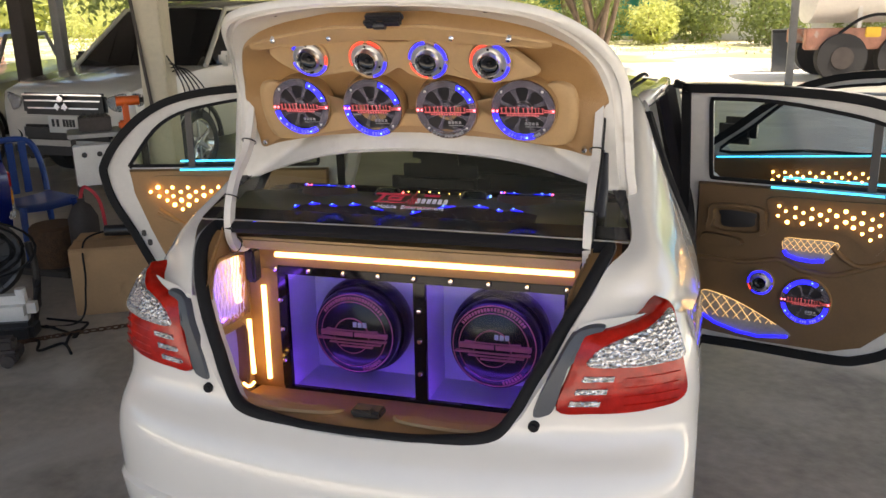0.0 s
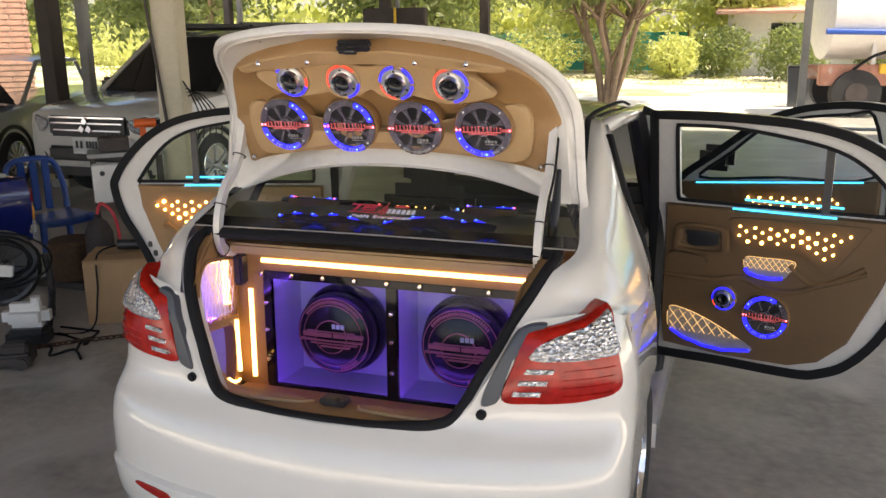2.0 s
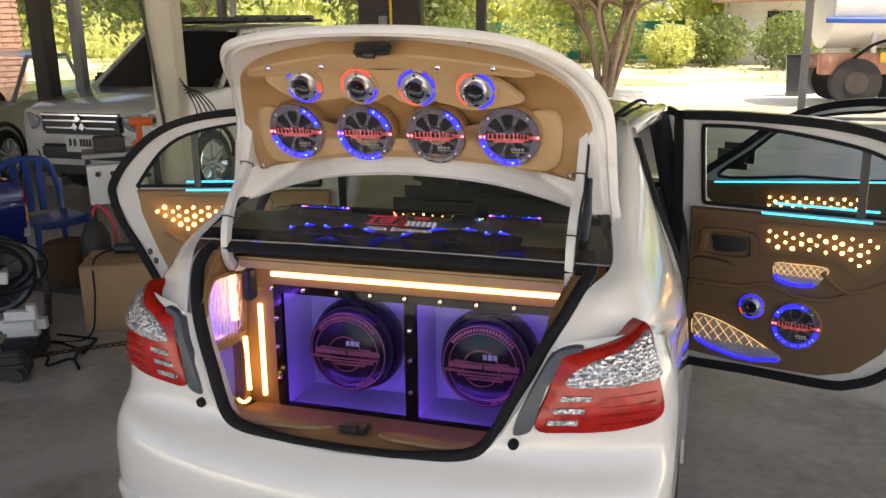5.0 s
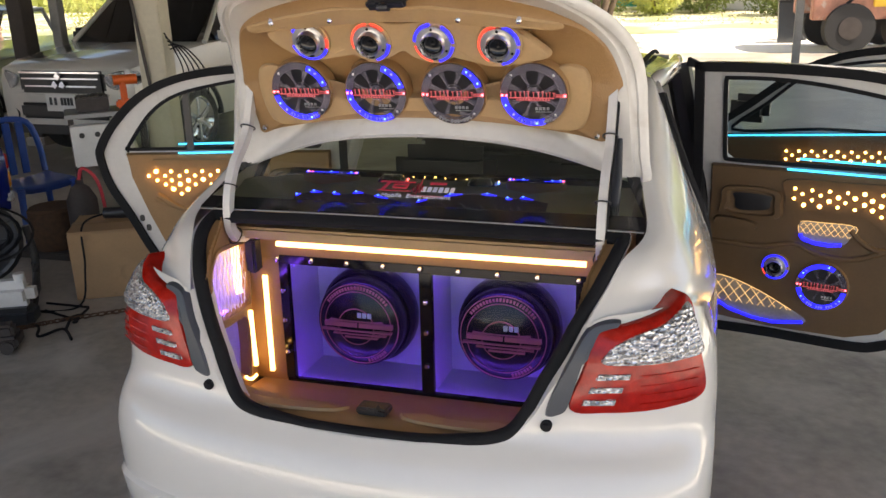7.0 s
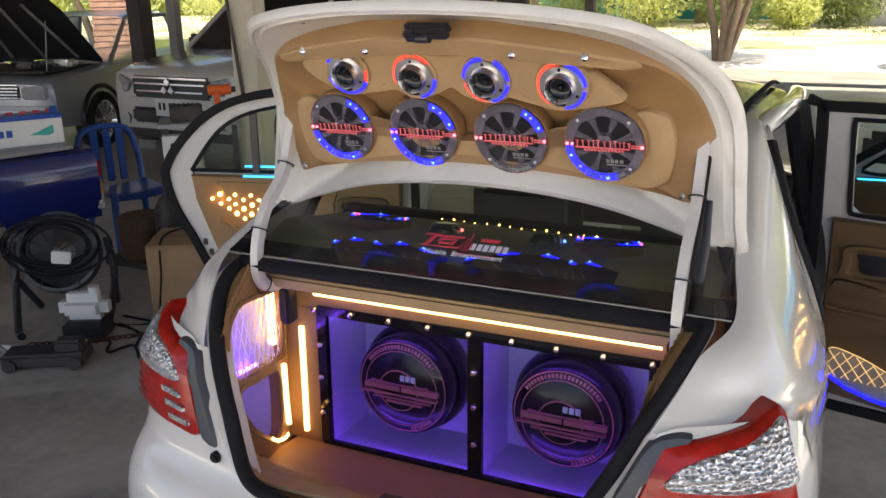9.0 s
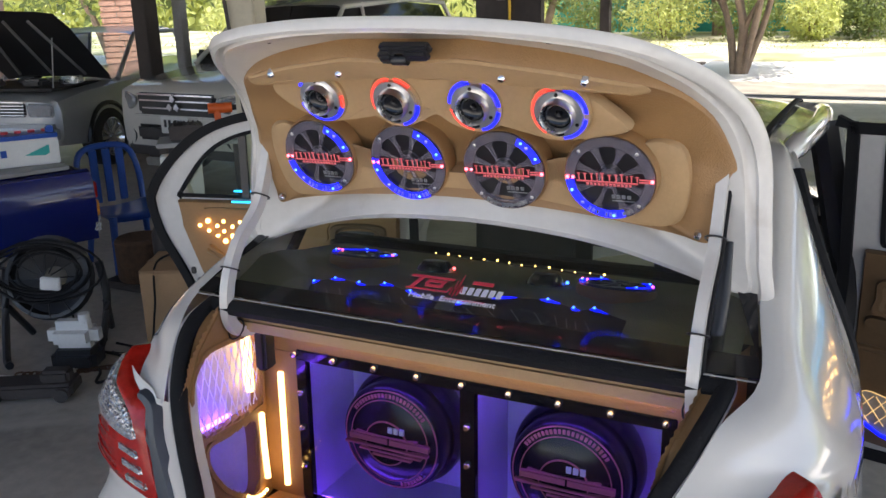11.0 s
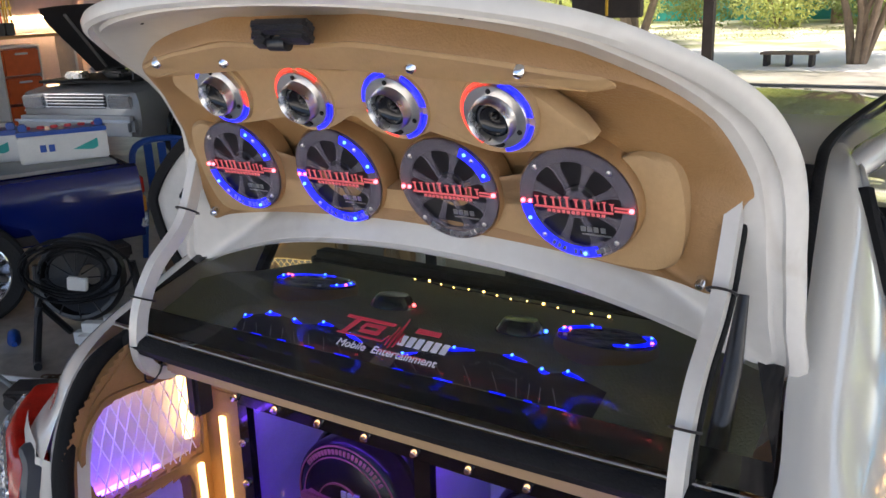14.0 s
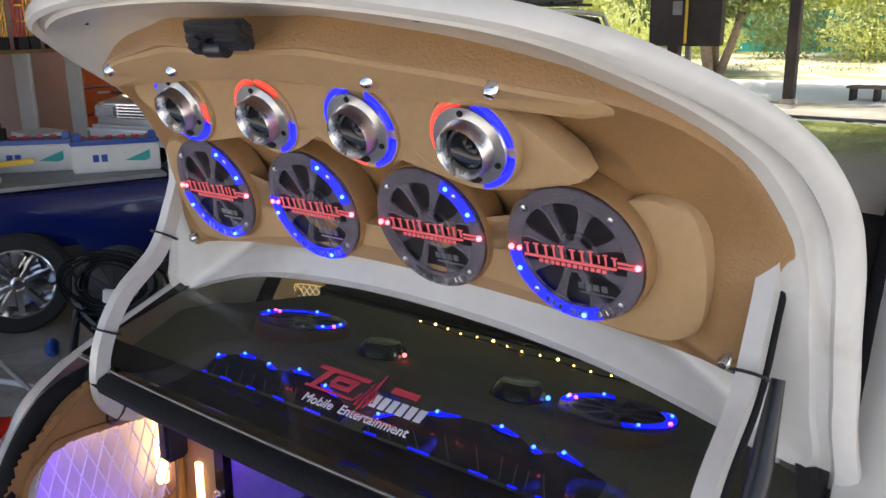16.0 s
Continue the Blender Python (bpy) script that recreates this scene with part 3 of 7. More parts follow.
tube(bm, [(0.36 + 0.18 * math.cos(a), 2.68 + 0.05 * math.sin(a), 0.93 + 0.17 * math.sin(a)) for a in [2 * math.pi * k / 24 for k in range(24)]], 0.014, 8, True)
part("steering_wheel", bm, BLACKPL, car)
for side in (1, -1):
    bm = bmesh.new()
    grid(bm, [[(side * 0.80, 0.95, 1.0), (side * 0.62, 0.7, 1.0)], [(side * 0.80, 0.95, 0.3), (side * 0.62, 0.7, 0.3)]])
    part("boot_side_lining", bm, DARKIN, car)

# parcel shelf with speakers below the window
bm = bmesh.new()
rows = [[(x, y, z + 0.0) for x in (-0.60, -0.4, -0.2, 0, 0.2, 0.4, 0.60)] for y, z in ((0.47, 1.158), (0.56, 1.188), (0.62, 1.212), (0.70, 1.205), (0.80, 1.182), (0.95, 1.160), (1.02, 1.145), (1.04, 1.0))]
grid(bm, rows)
part("parcel_shelf", bm, SHELFM, car, "olive carpeted rear shelf")

# ---- boot lid ----
PROF = [(-0.36, 0.668, 1.18), (-0.27, 0.634, 1.262), (-0.131, 0.577, 1.389), (0, 0.515, 1.505), (0.151, 0.428, 1.629), (0.24, 0.362, 1.689), (0.32, 0.300, 1.737), (0.41, 0.225, 1.784), (0.5, 0.145, 1.825)]


def lid_map(x, s, d):
    """The lid's inner face: x across, s up, d out of the face."""
    y, z = lerp_tab([(p[0], p[1]) for p in PROF], s), lerp_tab([(p[0], p[2]) for p in PROF], s)
    e = 0.03
    ty = lerp_tab([(p[0], p[1]) for p in PROF], s + e) - lerp_tab([(p[0], p[1]) for p in PROF], s - e)
    tz = lerp_tab([(p[0], p[2]) for p in PROF], s + e) - lerp_tab([(p[0], p[2]) for p in PROF], s - e)
    ln = math.hypot(ty, tz)
    fwd = lerp_tab([(-0.25, 0.0), (-0.1, 0.08), (0.05, 0.18), (0.2, 0.215), (0.28, 0.18), (0.37, 0.13)], s) * (abs(x) / 0.64) ** 4
    return Vector((x, y - d * tz / ln + fwd, z + d * ty / ln))


def mirrored(half):
    """Close a right-half outline given from the top middle down to the bottom middle."""
    return half + [(-x, s) for x, s in half[::-1] if abs(x) > 1e-6]


LIDOUT = mirrored([(0, 0.440), (0.1, 0.437), (0.2, 0.427), (0.33, 0.400), (0.43, 0.360), (0.51, 0.283), (0.565, 0.195), (0.602, 0.10), (0.618, 0.0), (0.625, -0.1), (0.632, -0.2), (0.632, -0.292), (0.50, -0.243), (0.35, -0.193), (0.2, -0.165), (0, -0.153)])
LIDPAN = mirrored([(0, 0.318), (0.07, 0.318), (0.13, 0.322), (0.2, 0.305), (0.3, 0.282), (0.4, 0.252), (0.47, 0.215), (0.52, 0.145), (0.548, 0.07), (0.562, 0.018), (0.548, -0.004), (0.535, -0.06), (0.525, -0.12), (0.515, -0.157), (0.45, -0.137), (0.3, -0.108), (0.15, -0.093), (0, -0.087)])
bm = bmesh.new()
sheet(bm, LIDOUT, lid_map, [(0.5, -0.098), (0.62, -0.088), (0.72, -0.058), (0.88, -0.024), (0.97, -0.013), (1.0, -0.006), (1.0, 0.003), (0.985, 0.013), (0.965, 0.015), (0.955, 0.005), (0.935, 0.004), (0.925, 0.010), (0.86, -0.004), (0.80, -0.02), (0.66, -0.038), (0.60, -0.078), (0.5, -0.088)], 5, False, (0, 0.05))
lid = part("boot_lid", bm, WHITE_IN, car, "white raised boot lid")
bm = bmesh.new()
sheet(bm, LIDPAN, lid_map, [(1.0, -0.04), (1.0, 0.003), (0.99, 0.008), (0.96, 0.006), (0.90, -0.004), (0.80, -0.015), (0.72, -0.026), (0.62, -0.05), (0.4, -0.06), (0.1, -0.06)], 4, False, (0, 0.05))
part("lid_lining", bm, TAN, lid, "brown leather lid lining")
# lighter raised pads
PAD_LOW = mirrored([(0, -0.02), (0.1, -0.02), (0.2, -0.02), (0.3, -0.02), (0.35, 0.0), (0.39, 0.06), (0.43, 0.078), (0.47, 0.06), (0.482, 0.0), (0.476, -0.07), (0.455, -0.108), (0.40, -0.112), (0.3, -0.098), (0.15, -0.086), (0, -0.08)])
PAD_TOP = mirrored([(0, 0.313), (0.06, 0.313), (0.12, 0.315), (0.2, 0.30), (0.3, 0.278), (0.39, 0.250), (0.425, 0.238), (0.42, 0.216), (0.3, 0.240), (0.15, 0.256), (0, 0.260)])
# tweeter ledge: x across, height about the tweeters' line
PAD_MID = [(-0.375, 0.012), (-0.335, 0.042), (-0.25, 0.060), (-0.165, 0.048), (-0.08, 0.058), (0.0, 0.050), (0.09, 0.058), (0.17, 0.050), (0.25, 0.058), (0.325, 0.028), (0.362, 0.0), (0.395, -0.034), (0.35, -0.050), (0.305, -0.060), (0.25, -0.066), (0.20, -0.045), (0.17, -0.026), (0.14, -0.045), (0.09, -0.060), (0.04, -0.045), (0.01, -0.026), (-0.03, -0.045), (-0.077, -0.060), (-0.125, -0.045), (-0.162, -0.026), (-0.20, -0.045), (-0.25, -0.060), (-0.305, -0.045), (-0.35, -0.02)]


W_NRM, W_UP = Vector((0, -0.946, -0.324)), Vector((0, -0.324, 0.946))
T_NRM, T_UP = Vector((0, -0.92, -0.39)), Vector((0, -0.39, 0.92))


def low_map(x, s, d):
    """The plane of the woofers' faces."""
    return Vector((x, 0.531, 1.498)) + W_UP * s + W_NRM * (d - 0.004)


def ledge_map(x, h, d):
    """The plane of the tweeters' faces."""
    return Vector((x, 0.413, 1.639 - 0.022 * x)) + T_NRM * (d + 0.001) + T_UP * h


for poly, fn, rings in ((PAD_LOW, low_map, [(1.0, -0.05), (0.995, -0.012), (0.975, -0.003), (0.94, 0.0), (0.6, 0.0), (0.3, 0.0), (0.1, 0.0)]),
                        (PAD_MID, ledge_map, [(0.94, -0.055), (1.0, -0.03), (1.0, -0.012), (0.985, -0.005), (0.95, -0.003), (0.93, -0.003), (0.5, -0.004), (0.2, -0.004)]),
                        (PAD_TOP, lid_map, [(1.0, -0.03), (0.995, 0.008), (0.96, 0.013), (0.6, 0.014), (0.3, 0.014), (0.1, 0.014)])):
    bm = bmesh.new()
    sheet(bm, poly, fn, rings, 4)
    part("padded_panel", bm, TANL, lid, "light tan padded insert")


def face_frame(pt, nrm, up=(0, 0, 1)):
    """Matrix with z along nrm and y upwards along the face."""
    z = Vector(nrm).normalized()
    x = Vector(up).cross(z).normalized()
    y = z.cross(x)
    m = Matrix((x, y, z)).transposed().to_4x4()
    m.translation = pt
    return m


def lid_frame(x, s, d):
    p, q = lid_map(x, s, d), lid_map(x, s, d + 0.05)
    return face_frame(p, q - p)


for x in (-0.285, 0.285):
    bm = bmesh.new()
    lathe(bm, [(0.0075, 0), (0.0075, 0.0012), (0.005, 0.0016), (0, 0.0006)], 14, lid_frame(x, 0.345, -0.011))
    part("plug_hole", bm, BLACKRUB, lid)
bm = bmesh.new()
fm = lid_frame(0.022, 0.345, 0.006)
box(bm, (0.010, 0.014, 0.004), (0.100, 0.024, 0.016), 0.005, fm)
box(bm, (-0.030, 0.0, 0.012), (0.034, 0.030, 0.024), 0.008, fm)
box(bm, (0.028, 0.002, 0.010), (0.048, 0.028, 0.016), 0.005, fm)
cyl(bm, (-0.006, -0.007, 0.016), 0.010, 0.030, "X", 14, m=fm)
part("lid_latch", bm, BLACKPL, lid, "black plastic latch")
for x, s in ((-0.323, 0.266), (-0.15, 0.274), (0.185, 0.270), (0.33, 0.262), (-0.498, -0.134), (0.495, -0.134)):
    bm = bmesh.new()
    lathe(bm, [(0.008, -0.012), (0.008, 0.003), (0.005, 0.007), (0.0, 0.008)], 14, lid_frame(x, s, 0.014))
    part("lining_button", bm, CHROME, lid, "chrome button")

# hinge arms with cables
for side in (1, -1):
    bm = bmesh.new()
    pts = smooth_pts([(side * 0.535, y, z) for y, z in ((0.60, 1.51), (0.575, 1.44), (0.535, 1.36), (0.455, 1.29), (0.41, 1.21), (0.40, 1.13), (0.425, 1.085), (0.47, 1.07), (0.51, 1.085), (0.52, 1.11))], 6)
    rows = []
    for i, p in enumerate(pts):
        a, b = pts[max(0, i - 1)], pts[min(len(pts) - 1, i + 1)]
        t = (b - a).normalized()
        nn = Vector((0, t.z, -t.y))
        rows.append([p + Vector((sx * 0.011, 0, 0)) + nn * sn * 0.0135 for sx, sn in ((-1, -1), (1, -1), (1, 1), (-1, 1))])
    grid(bm, rows, True)
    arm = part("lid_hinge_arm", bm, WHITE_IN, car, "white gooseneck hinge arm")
    bm = bmesh.new()
    tube(bm, [p + Vector((side * 0.012, 0.016, 0)) for p in pts], 0.0055, 8)
    part("cable", bm, BLACKRUB, arm, "black cable strapped to the arm")
    for k in (10, 22, 36):
        bm = bmesh.new()
        p = pts[k]
        t = (pts[k + 1] - pts[k - 1]).normalized()
        tube(bm, [p + Vector((ca * 0.02, 0, 0)) + Vector((0, t.z, -t.y)) * sa * 0.026 for ca, sa in [(math.cos(q * math.pi / 6), math.sin(q * math.pi / 6)) for q in range(12)]], 0.0022, 6, True)
        part("cable_tie", bm, BLACKPL, arm)
bm = bmesh.new()
tube(bm, [(0.556, 0.588, 1.375), (0.556, 0.555, 1.28), (0.553, 0.50, 1.16), (0.548, 0.46, 1.08)], [0.008, 0.014, 0.016, 0.016], 10)
part("gas_strut", bm, BLACKPL, car, "black gas strut")

# ---- boot interior ----
def quad(bm, a, b, c, d, n=1):
    a, b, c, d = (Vector(p) for p in (a, b, c, d))
    grid(bm, [[a.lerp(b, i / n).lerp(d.lerp(c, i / n), j / n) for i in range(n + 1)] for j in range(n + 1)])


bm = bmesh.new()
rows = []
for k in range(25):
    x = -0.60 + 1.2 * k / 24
    t = abs(x) / 0.6
    lift = 0.0 if t < 0.65 else (t - 0.65) ** 2 * 0.9
    rows.append([(x * 0.90, 0.068 + 0.11 * t * t, 0.712 + lift), (x * 0.90, 0.105 + 0.09 * t * t, 0.720 + lift * 0.7), (x * 0.92, 0.175 + 0.06 * t * t, 0.712 + lift * 0.5), (x * 0.95, 0.25, 0.64 + lift * 0.3), (x * 0.97, 0.34, 0.575), (x * 0.97, 0.6, 0.545)])
grid(bm, rows)
part("boot_sill_lining", bm, TAN, car, "tan leather boot floor lining")
for x0, x1 in ((-0.44, -0.1), (0.08, 0.36)):
    bm = bmesh.new()
    f = lambda a, b, d: Vector((a, b, lerp_tab([(0.10, 0.722), (0.17, 0.712), (0.25, 0.64), (0.34, 0.575)], b) + 0.004 + d))
    sheet(bm, [(x0, 0.12), (x1, 0.12), (x1 - 0.03, 0.30), (x0 + 0.03, 0.30)], f, [(1.0, -0.004), (0.97, 0.003), (0.6, 0.003), (0.2, 0.003)], 5)
    part("sill_inlay", bm, TANL, car)
bm = bmesh.new()
box(bm, (0.0, 0.135, 0.733), (0.085, 0.05, 0.022), 0.006)
box(bm, (0.005, 0.115, 0.742), (0.03, 0.03, 0.018), 0.004)
part("striker_latch", bm, BLACKPL, car, "black boot striker")

# side linings with lit mesh window (both sides)
PA, PB = Vector((-0.598, 0.575, 0)), Vector((-0.497, 0.17, 0))
PD = (PB - PA).normalized()
PN = Vector((PD.y, -PD.x, 0))
PN = PN if PN.x > 0 else -PN
NETWIN = [(0.0, 1.012), (0.0, 0.84), (0.04, 0.82), (0.30, 0.868), (0.335, 0.90), (0.352, 0.96), (0.34, 1.02), (0.30, 1.05), (0.25, 1.06), (0.03, 1.022)]
LOWWIN = [(0.06, 0.79), (0.055, 0.62), (0.09, 0.595), (0.16, 0.64), (0.235, 0.70), (0.30, 0.79), (0.30, 0.838), (0.2, 0.82)]
EDGE = [(0.52, 0.10), (0.6, 0.20), (0.7, 0.335), (0.78, 0.40), (0.9, 0.42), (1.0, 0.40), (1.08, 0.34), (1.15, 0.20), (1.2, 0.0)]
for side in (-1, 1):
    def pm(u, z, d, side=side):
        p = PA + PD * u + PN * d
        return Vector((-side * p.x, p.y, z))

    def holes(bm, u0, u1, z0, z1):
        """Lining plate with two real openings, as a fine grid without the faces inside them."""
        def inside(u, z, poly):
            c, m = False, len(poly)
            for i in range(m):
                (a, b), (e, g) = poly[i], poly[(i + 1) % m]
                if (b > z) != (g > z) and u < (e - a) * (z - b) / (g - b) + a:
                    c = not c
            return c
        nu, nz = 60, 70
        for i in range(nu):
            for j in range(nz):
                ua, ub = u0 + (u1 - u0) * i / nu, u0 + (u1 - u0) * (i + 1) / nu
                za, zb = z0 + (z1 - z0) * j / nz, z0 + (z1 - z0) * (j + 1) / nz
                uc, zc = (ua + ub) / 2, (za + zb) / 2
                edge = lerp_tab(EDGE, zc)
                if uc > edge or inside(uc, zc, NETWIN) or inside(uc, zc, LOWWIN):
                    continue
                bm.faces.new([bm.verts.new(pm(a, b, 0)) for a, b in ((ua, za), (ub, za), (ub, zb), (ua, zb))])
        bmesh.ops.remove_doubles(bm, verts=bm.verts, dist=1e-4)

    bm = bmesh.new()
    holes(bm, -0.04, 0.44, 0.54, 1.16)
    lining = part("boot_side_panel", bm, TAN, car, "tan leather boot side panel")
    bm = bmesh.new()
    rows = []
    for p in smooth_pts(OPEN[3:], 6):
        e = lerp_tab(EDGE, p.z) - 0.03
        q = pm(e, min(p.z, 1.155), 0.004)
        a = Vector((side * (p.x * 0.955), p.y + 0.03, p.z))
        rows.append([a, a.lerp(q, 0.35) + Vector((0, 0.006, 0)), a.lerp(q, 0.7) + Vector((0, 0.004, 0)), q])
    grid(bm, rows)
    part("edge_lining", bm, TAN, lining)
    for win in (NETWIN, LOWWIN):
        bm = bmesh.new()
        band(bm, win, pm, -0.012, -0.03, 0.006, 4)
        part("window_rim", bm, TAN, lining)
    # lit recess behind the net
    bm = bmesh.new()
    sheet(bm, NETWIN, pm, [(1.06, -0.004), (1.06, -0.06), (0.6, -0.06), (0.2, -0.06)], 4)
    part("lit_recess", bm, PURPLE_IN, lining, "white recess glowing violet and warm")
    bm = bmesh.new()
    sheet(bm, LOWWIN, pm, [(1.08, -0.004), (1.08, -0.16), (0.6, -0.16), (0.2, -0.16)], 4)
    part("lower_recess", bm, PURPLE_IN, lining)
    bm = bmesh.new()
    tube(bm, [pm(0.345, 0.90, -0.045), pm(0.35, 0.96, -0.045), pm(0.335, 1.03, -0.045), pm(0.25, 1.055, -0.045)], 0.011, 6)
    tube(bm, [pm(0.1, 0.822, -0.045), pm(0.30, 0.862, -0.045)], 0.008, 6)
    part("violet_led_strip", bm, LEDV, lining, "glowing violet strip")
    bm = bmesh.new()
    tube(bm, [pm(0.004, 1.01, -0.03), pm(0.004, 0.85, -0.03)], 0.013, 6)
    tube(bm, [pm(0.02, 1.02, -0.04), pm(0.2, 1.05, -0.04)], 0.010, 6)
    part("warm_led_strip", bm, LEDW, lining, "glowing warm strip")
    bm = bmesh.new()
    tube(bm, [pm(0.29, 0.83, -0.03), pm(0.15, 0.80, -0.05)], 0.006, 6)
    part("violet_led_strip", bm, LEDV, lining)
    bm = bmesh.new()
    for k in range(13):
        u = -0.10 + 0.036 * k
        for sg in (1, -1):
            pts = []
            for j in range(25):
                z = 0.82 + 0.24 * j / 24
                uu = u + (0.11 if sg > 0 else 0.0) - sg * 0.11 * (j / 24)
                lo = lerp_tab([(0, 0.833), (0.04, 0.822), (0.30, 0.868), (0.35, 0.95)], uu)
                hi = lerp_tab([(0, 1.015), (0.25, 1.058), (0.30, 1.05), (0.34, 1.01), (0.352, 0.96)], uu)
                if 0 < uu < 0.35 and lo < z < hi:
                    pts.append(pm(uu, z, -0.006 + 0.0015 * sg))
            if len(pts) > 2:
                tube(bm, [pts[0], pts[-1]], 0.0016, 5)
    part("white_net", bm, WHITEPR, lining, "white diamond mesh netting")
    bm = bmesh.new()
    tube(bm, [pm(0.02, 0.795, 0.006), pm(0.018, 0.70, 0.006), pm(0.008, 0.60, 0.006)], 0.0085, 8)
    part("warm_led_strip", bm, LEDW, lining)
    for k in range(7):
        bm = bmesh.new()
        ball(bm, pm(0.03 + 0.018 * k, 0.575 + 0.004 * k * k * 0.3, 0.01), 0.005, 6)
        part("led_bead", bm, LEDDOT, lining)

# ---- subwoofer enclosure ----
sub_box = thing("subwoofer_box", "tan and black subwoofer box glowing violet in boot", "speaker box")
Y0 = 0.60
bm = bmesh.new()
for c, s in (((-0.04, Y0 + 0.012, 1.005), (1.16, 0.024, 0.075)), ((-0.553, Y0 + 0.012, 0.755), (0.13, 0.024, 0.425)), ((0.505, Y0 + 0.012, 0.755), (0.07, 0.024, 0.425))):
    box(bm, c, s, 0.003)
part("front_board", bm, TAN, sub_box, "tan leather covered front")
bm = bmesh.new()
box(bm, (-0.015, 0.53, 1.087), (1.09, 0.16, 0.036), 0.008)
part("top_board", bm, TANL, sub_box, "light tan top board")
WINS = ((-0.463, -0.026, 0.553, 0.952), (0.014, 0.449, 0.553, 0.952))
bm = bmesh.new()
for c, s in (((-0.006, Y0 + 0.004, 0.963), (0.97, 0.02, 0.028)), ((-0.006, Y0 + 0.004, 0.546), (0.97, 0.02, 0.02)), ((-0.478, Y0 + 0.004, 0.755), (0.032, 0.02, 0.40)), ((-0.006, Y0 + 0.004, 0.755), (0.04, 0.02, 0.40)), ((0.464, Y0 + 0.004, 0.755), (0.032, 0.02, 0.40))):
    box(bm, c, s, 0.002)
part("window_frame", bm, BLACKGL, sub_box, "glossy black frame with chrome bolts")
bolts = [(-0.496 + 0.119 * k, 0.965) for k in range(9)]
bolts += [(x, z) for x in (-0.482, -0.006, 0.466) for z in (0.86, 0.76, 0.65)]
bm0 = bmesh.new()
lathe(bm0, [(0.0095, 0), (0.0095, 0.003), (0.006, 0.009), (0, 0.010)], 12, Matrix.Rotation(radians(90), 4, "X"))
bolt_mesh = part("bolt", bm0, CHROME, sub_box)
bolt_mesh.location = (bolts[0][0], Y0 - 0.007, bolts[0][1])
for x, z in bolts[1:]:
    o = bolt_mesh.copy()
    scene.collection.objects.link(o)
    o.location = (x, Y0 - 0.007, z)
for x0, x1, z0, z1 in WINS:
    bm = bmesh.new()
    x0, x1, z0, z1 = x0 - 0.014, x1 + 0.014, z0 - 0.02, z1 + 0.022
    a, b, c, d = (x0, Y0 + 0.02, z0), (x1, Y0 + 0.02, z0), (x1, Y0 + 0.02, z1), (x0, Y0 + 0.02, z1)
    e, f, g, h = (x0, 0.84, z0), (x1, 0.84, z0), (x1, 0.84, z1), (x0, 0.84, z1)
    quad(bm, e, f, g, h), quad(bm, a, b, f, e), quad(bm, d, c, g, h), quad(bm, a, d, h, e), quad(bm, b, c, g, f)
    part("chamber", bm, PURPLE_IN, sub_box, "white lined chamber lit violet")
    bm = bmesh.new()
    quad(bm, (x0, Y0 + 0.006, z0), (x1, Y0 + 0.006, z0), (x1, Y0 + 0.006, z1), (x0, Y0 + 0.006, z1))
    pane = part("acrylic_pane", bm, PANE, sub_box, "clear acrylic window")
    pane.visible_shadow = False
    for za in (z0 + 0.006, z1 - 0.006):
        bm = bmesh.new()
        tube(bm, [(x0 + 0.02, Y0 + 0.028, za), (x1 - 0.02, Y0 + 0.028, za)], 0.006, 6)
        part("violet_led_strip", bm, LEDV, sub_box, "glowing violet strip")
bm = bmesh.new()
tube(bm, [(-0.495, Y0 - 0.004, 1.014), (0.475, Y0 - 0.004, 1.014)], 0.0085, 8)
part("warm_led_strip", bm, LEDW, sub_box, "glowing warm strip")
bm = bmesh.new()
tube(bm, [(-0.546, Y0 - 0.004, 0.905), (-0.546, Y0 - 0.004, 0.575)], 0.0085, 8)
part("warm_led_strip", bm, LEDW, sub_box)
for x in (-0.57, 0.535):
    bm = bmesh.new()
    box(bm, (x + 0.02, 0.545, 0.99), (0.035, 0.05, 0.11), 0.008)
    part("hinge_cover", bm, BLACKPL, car)

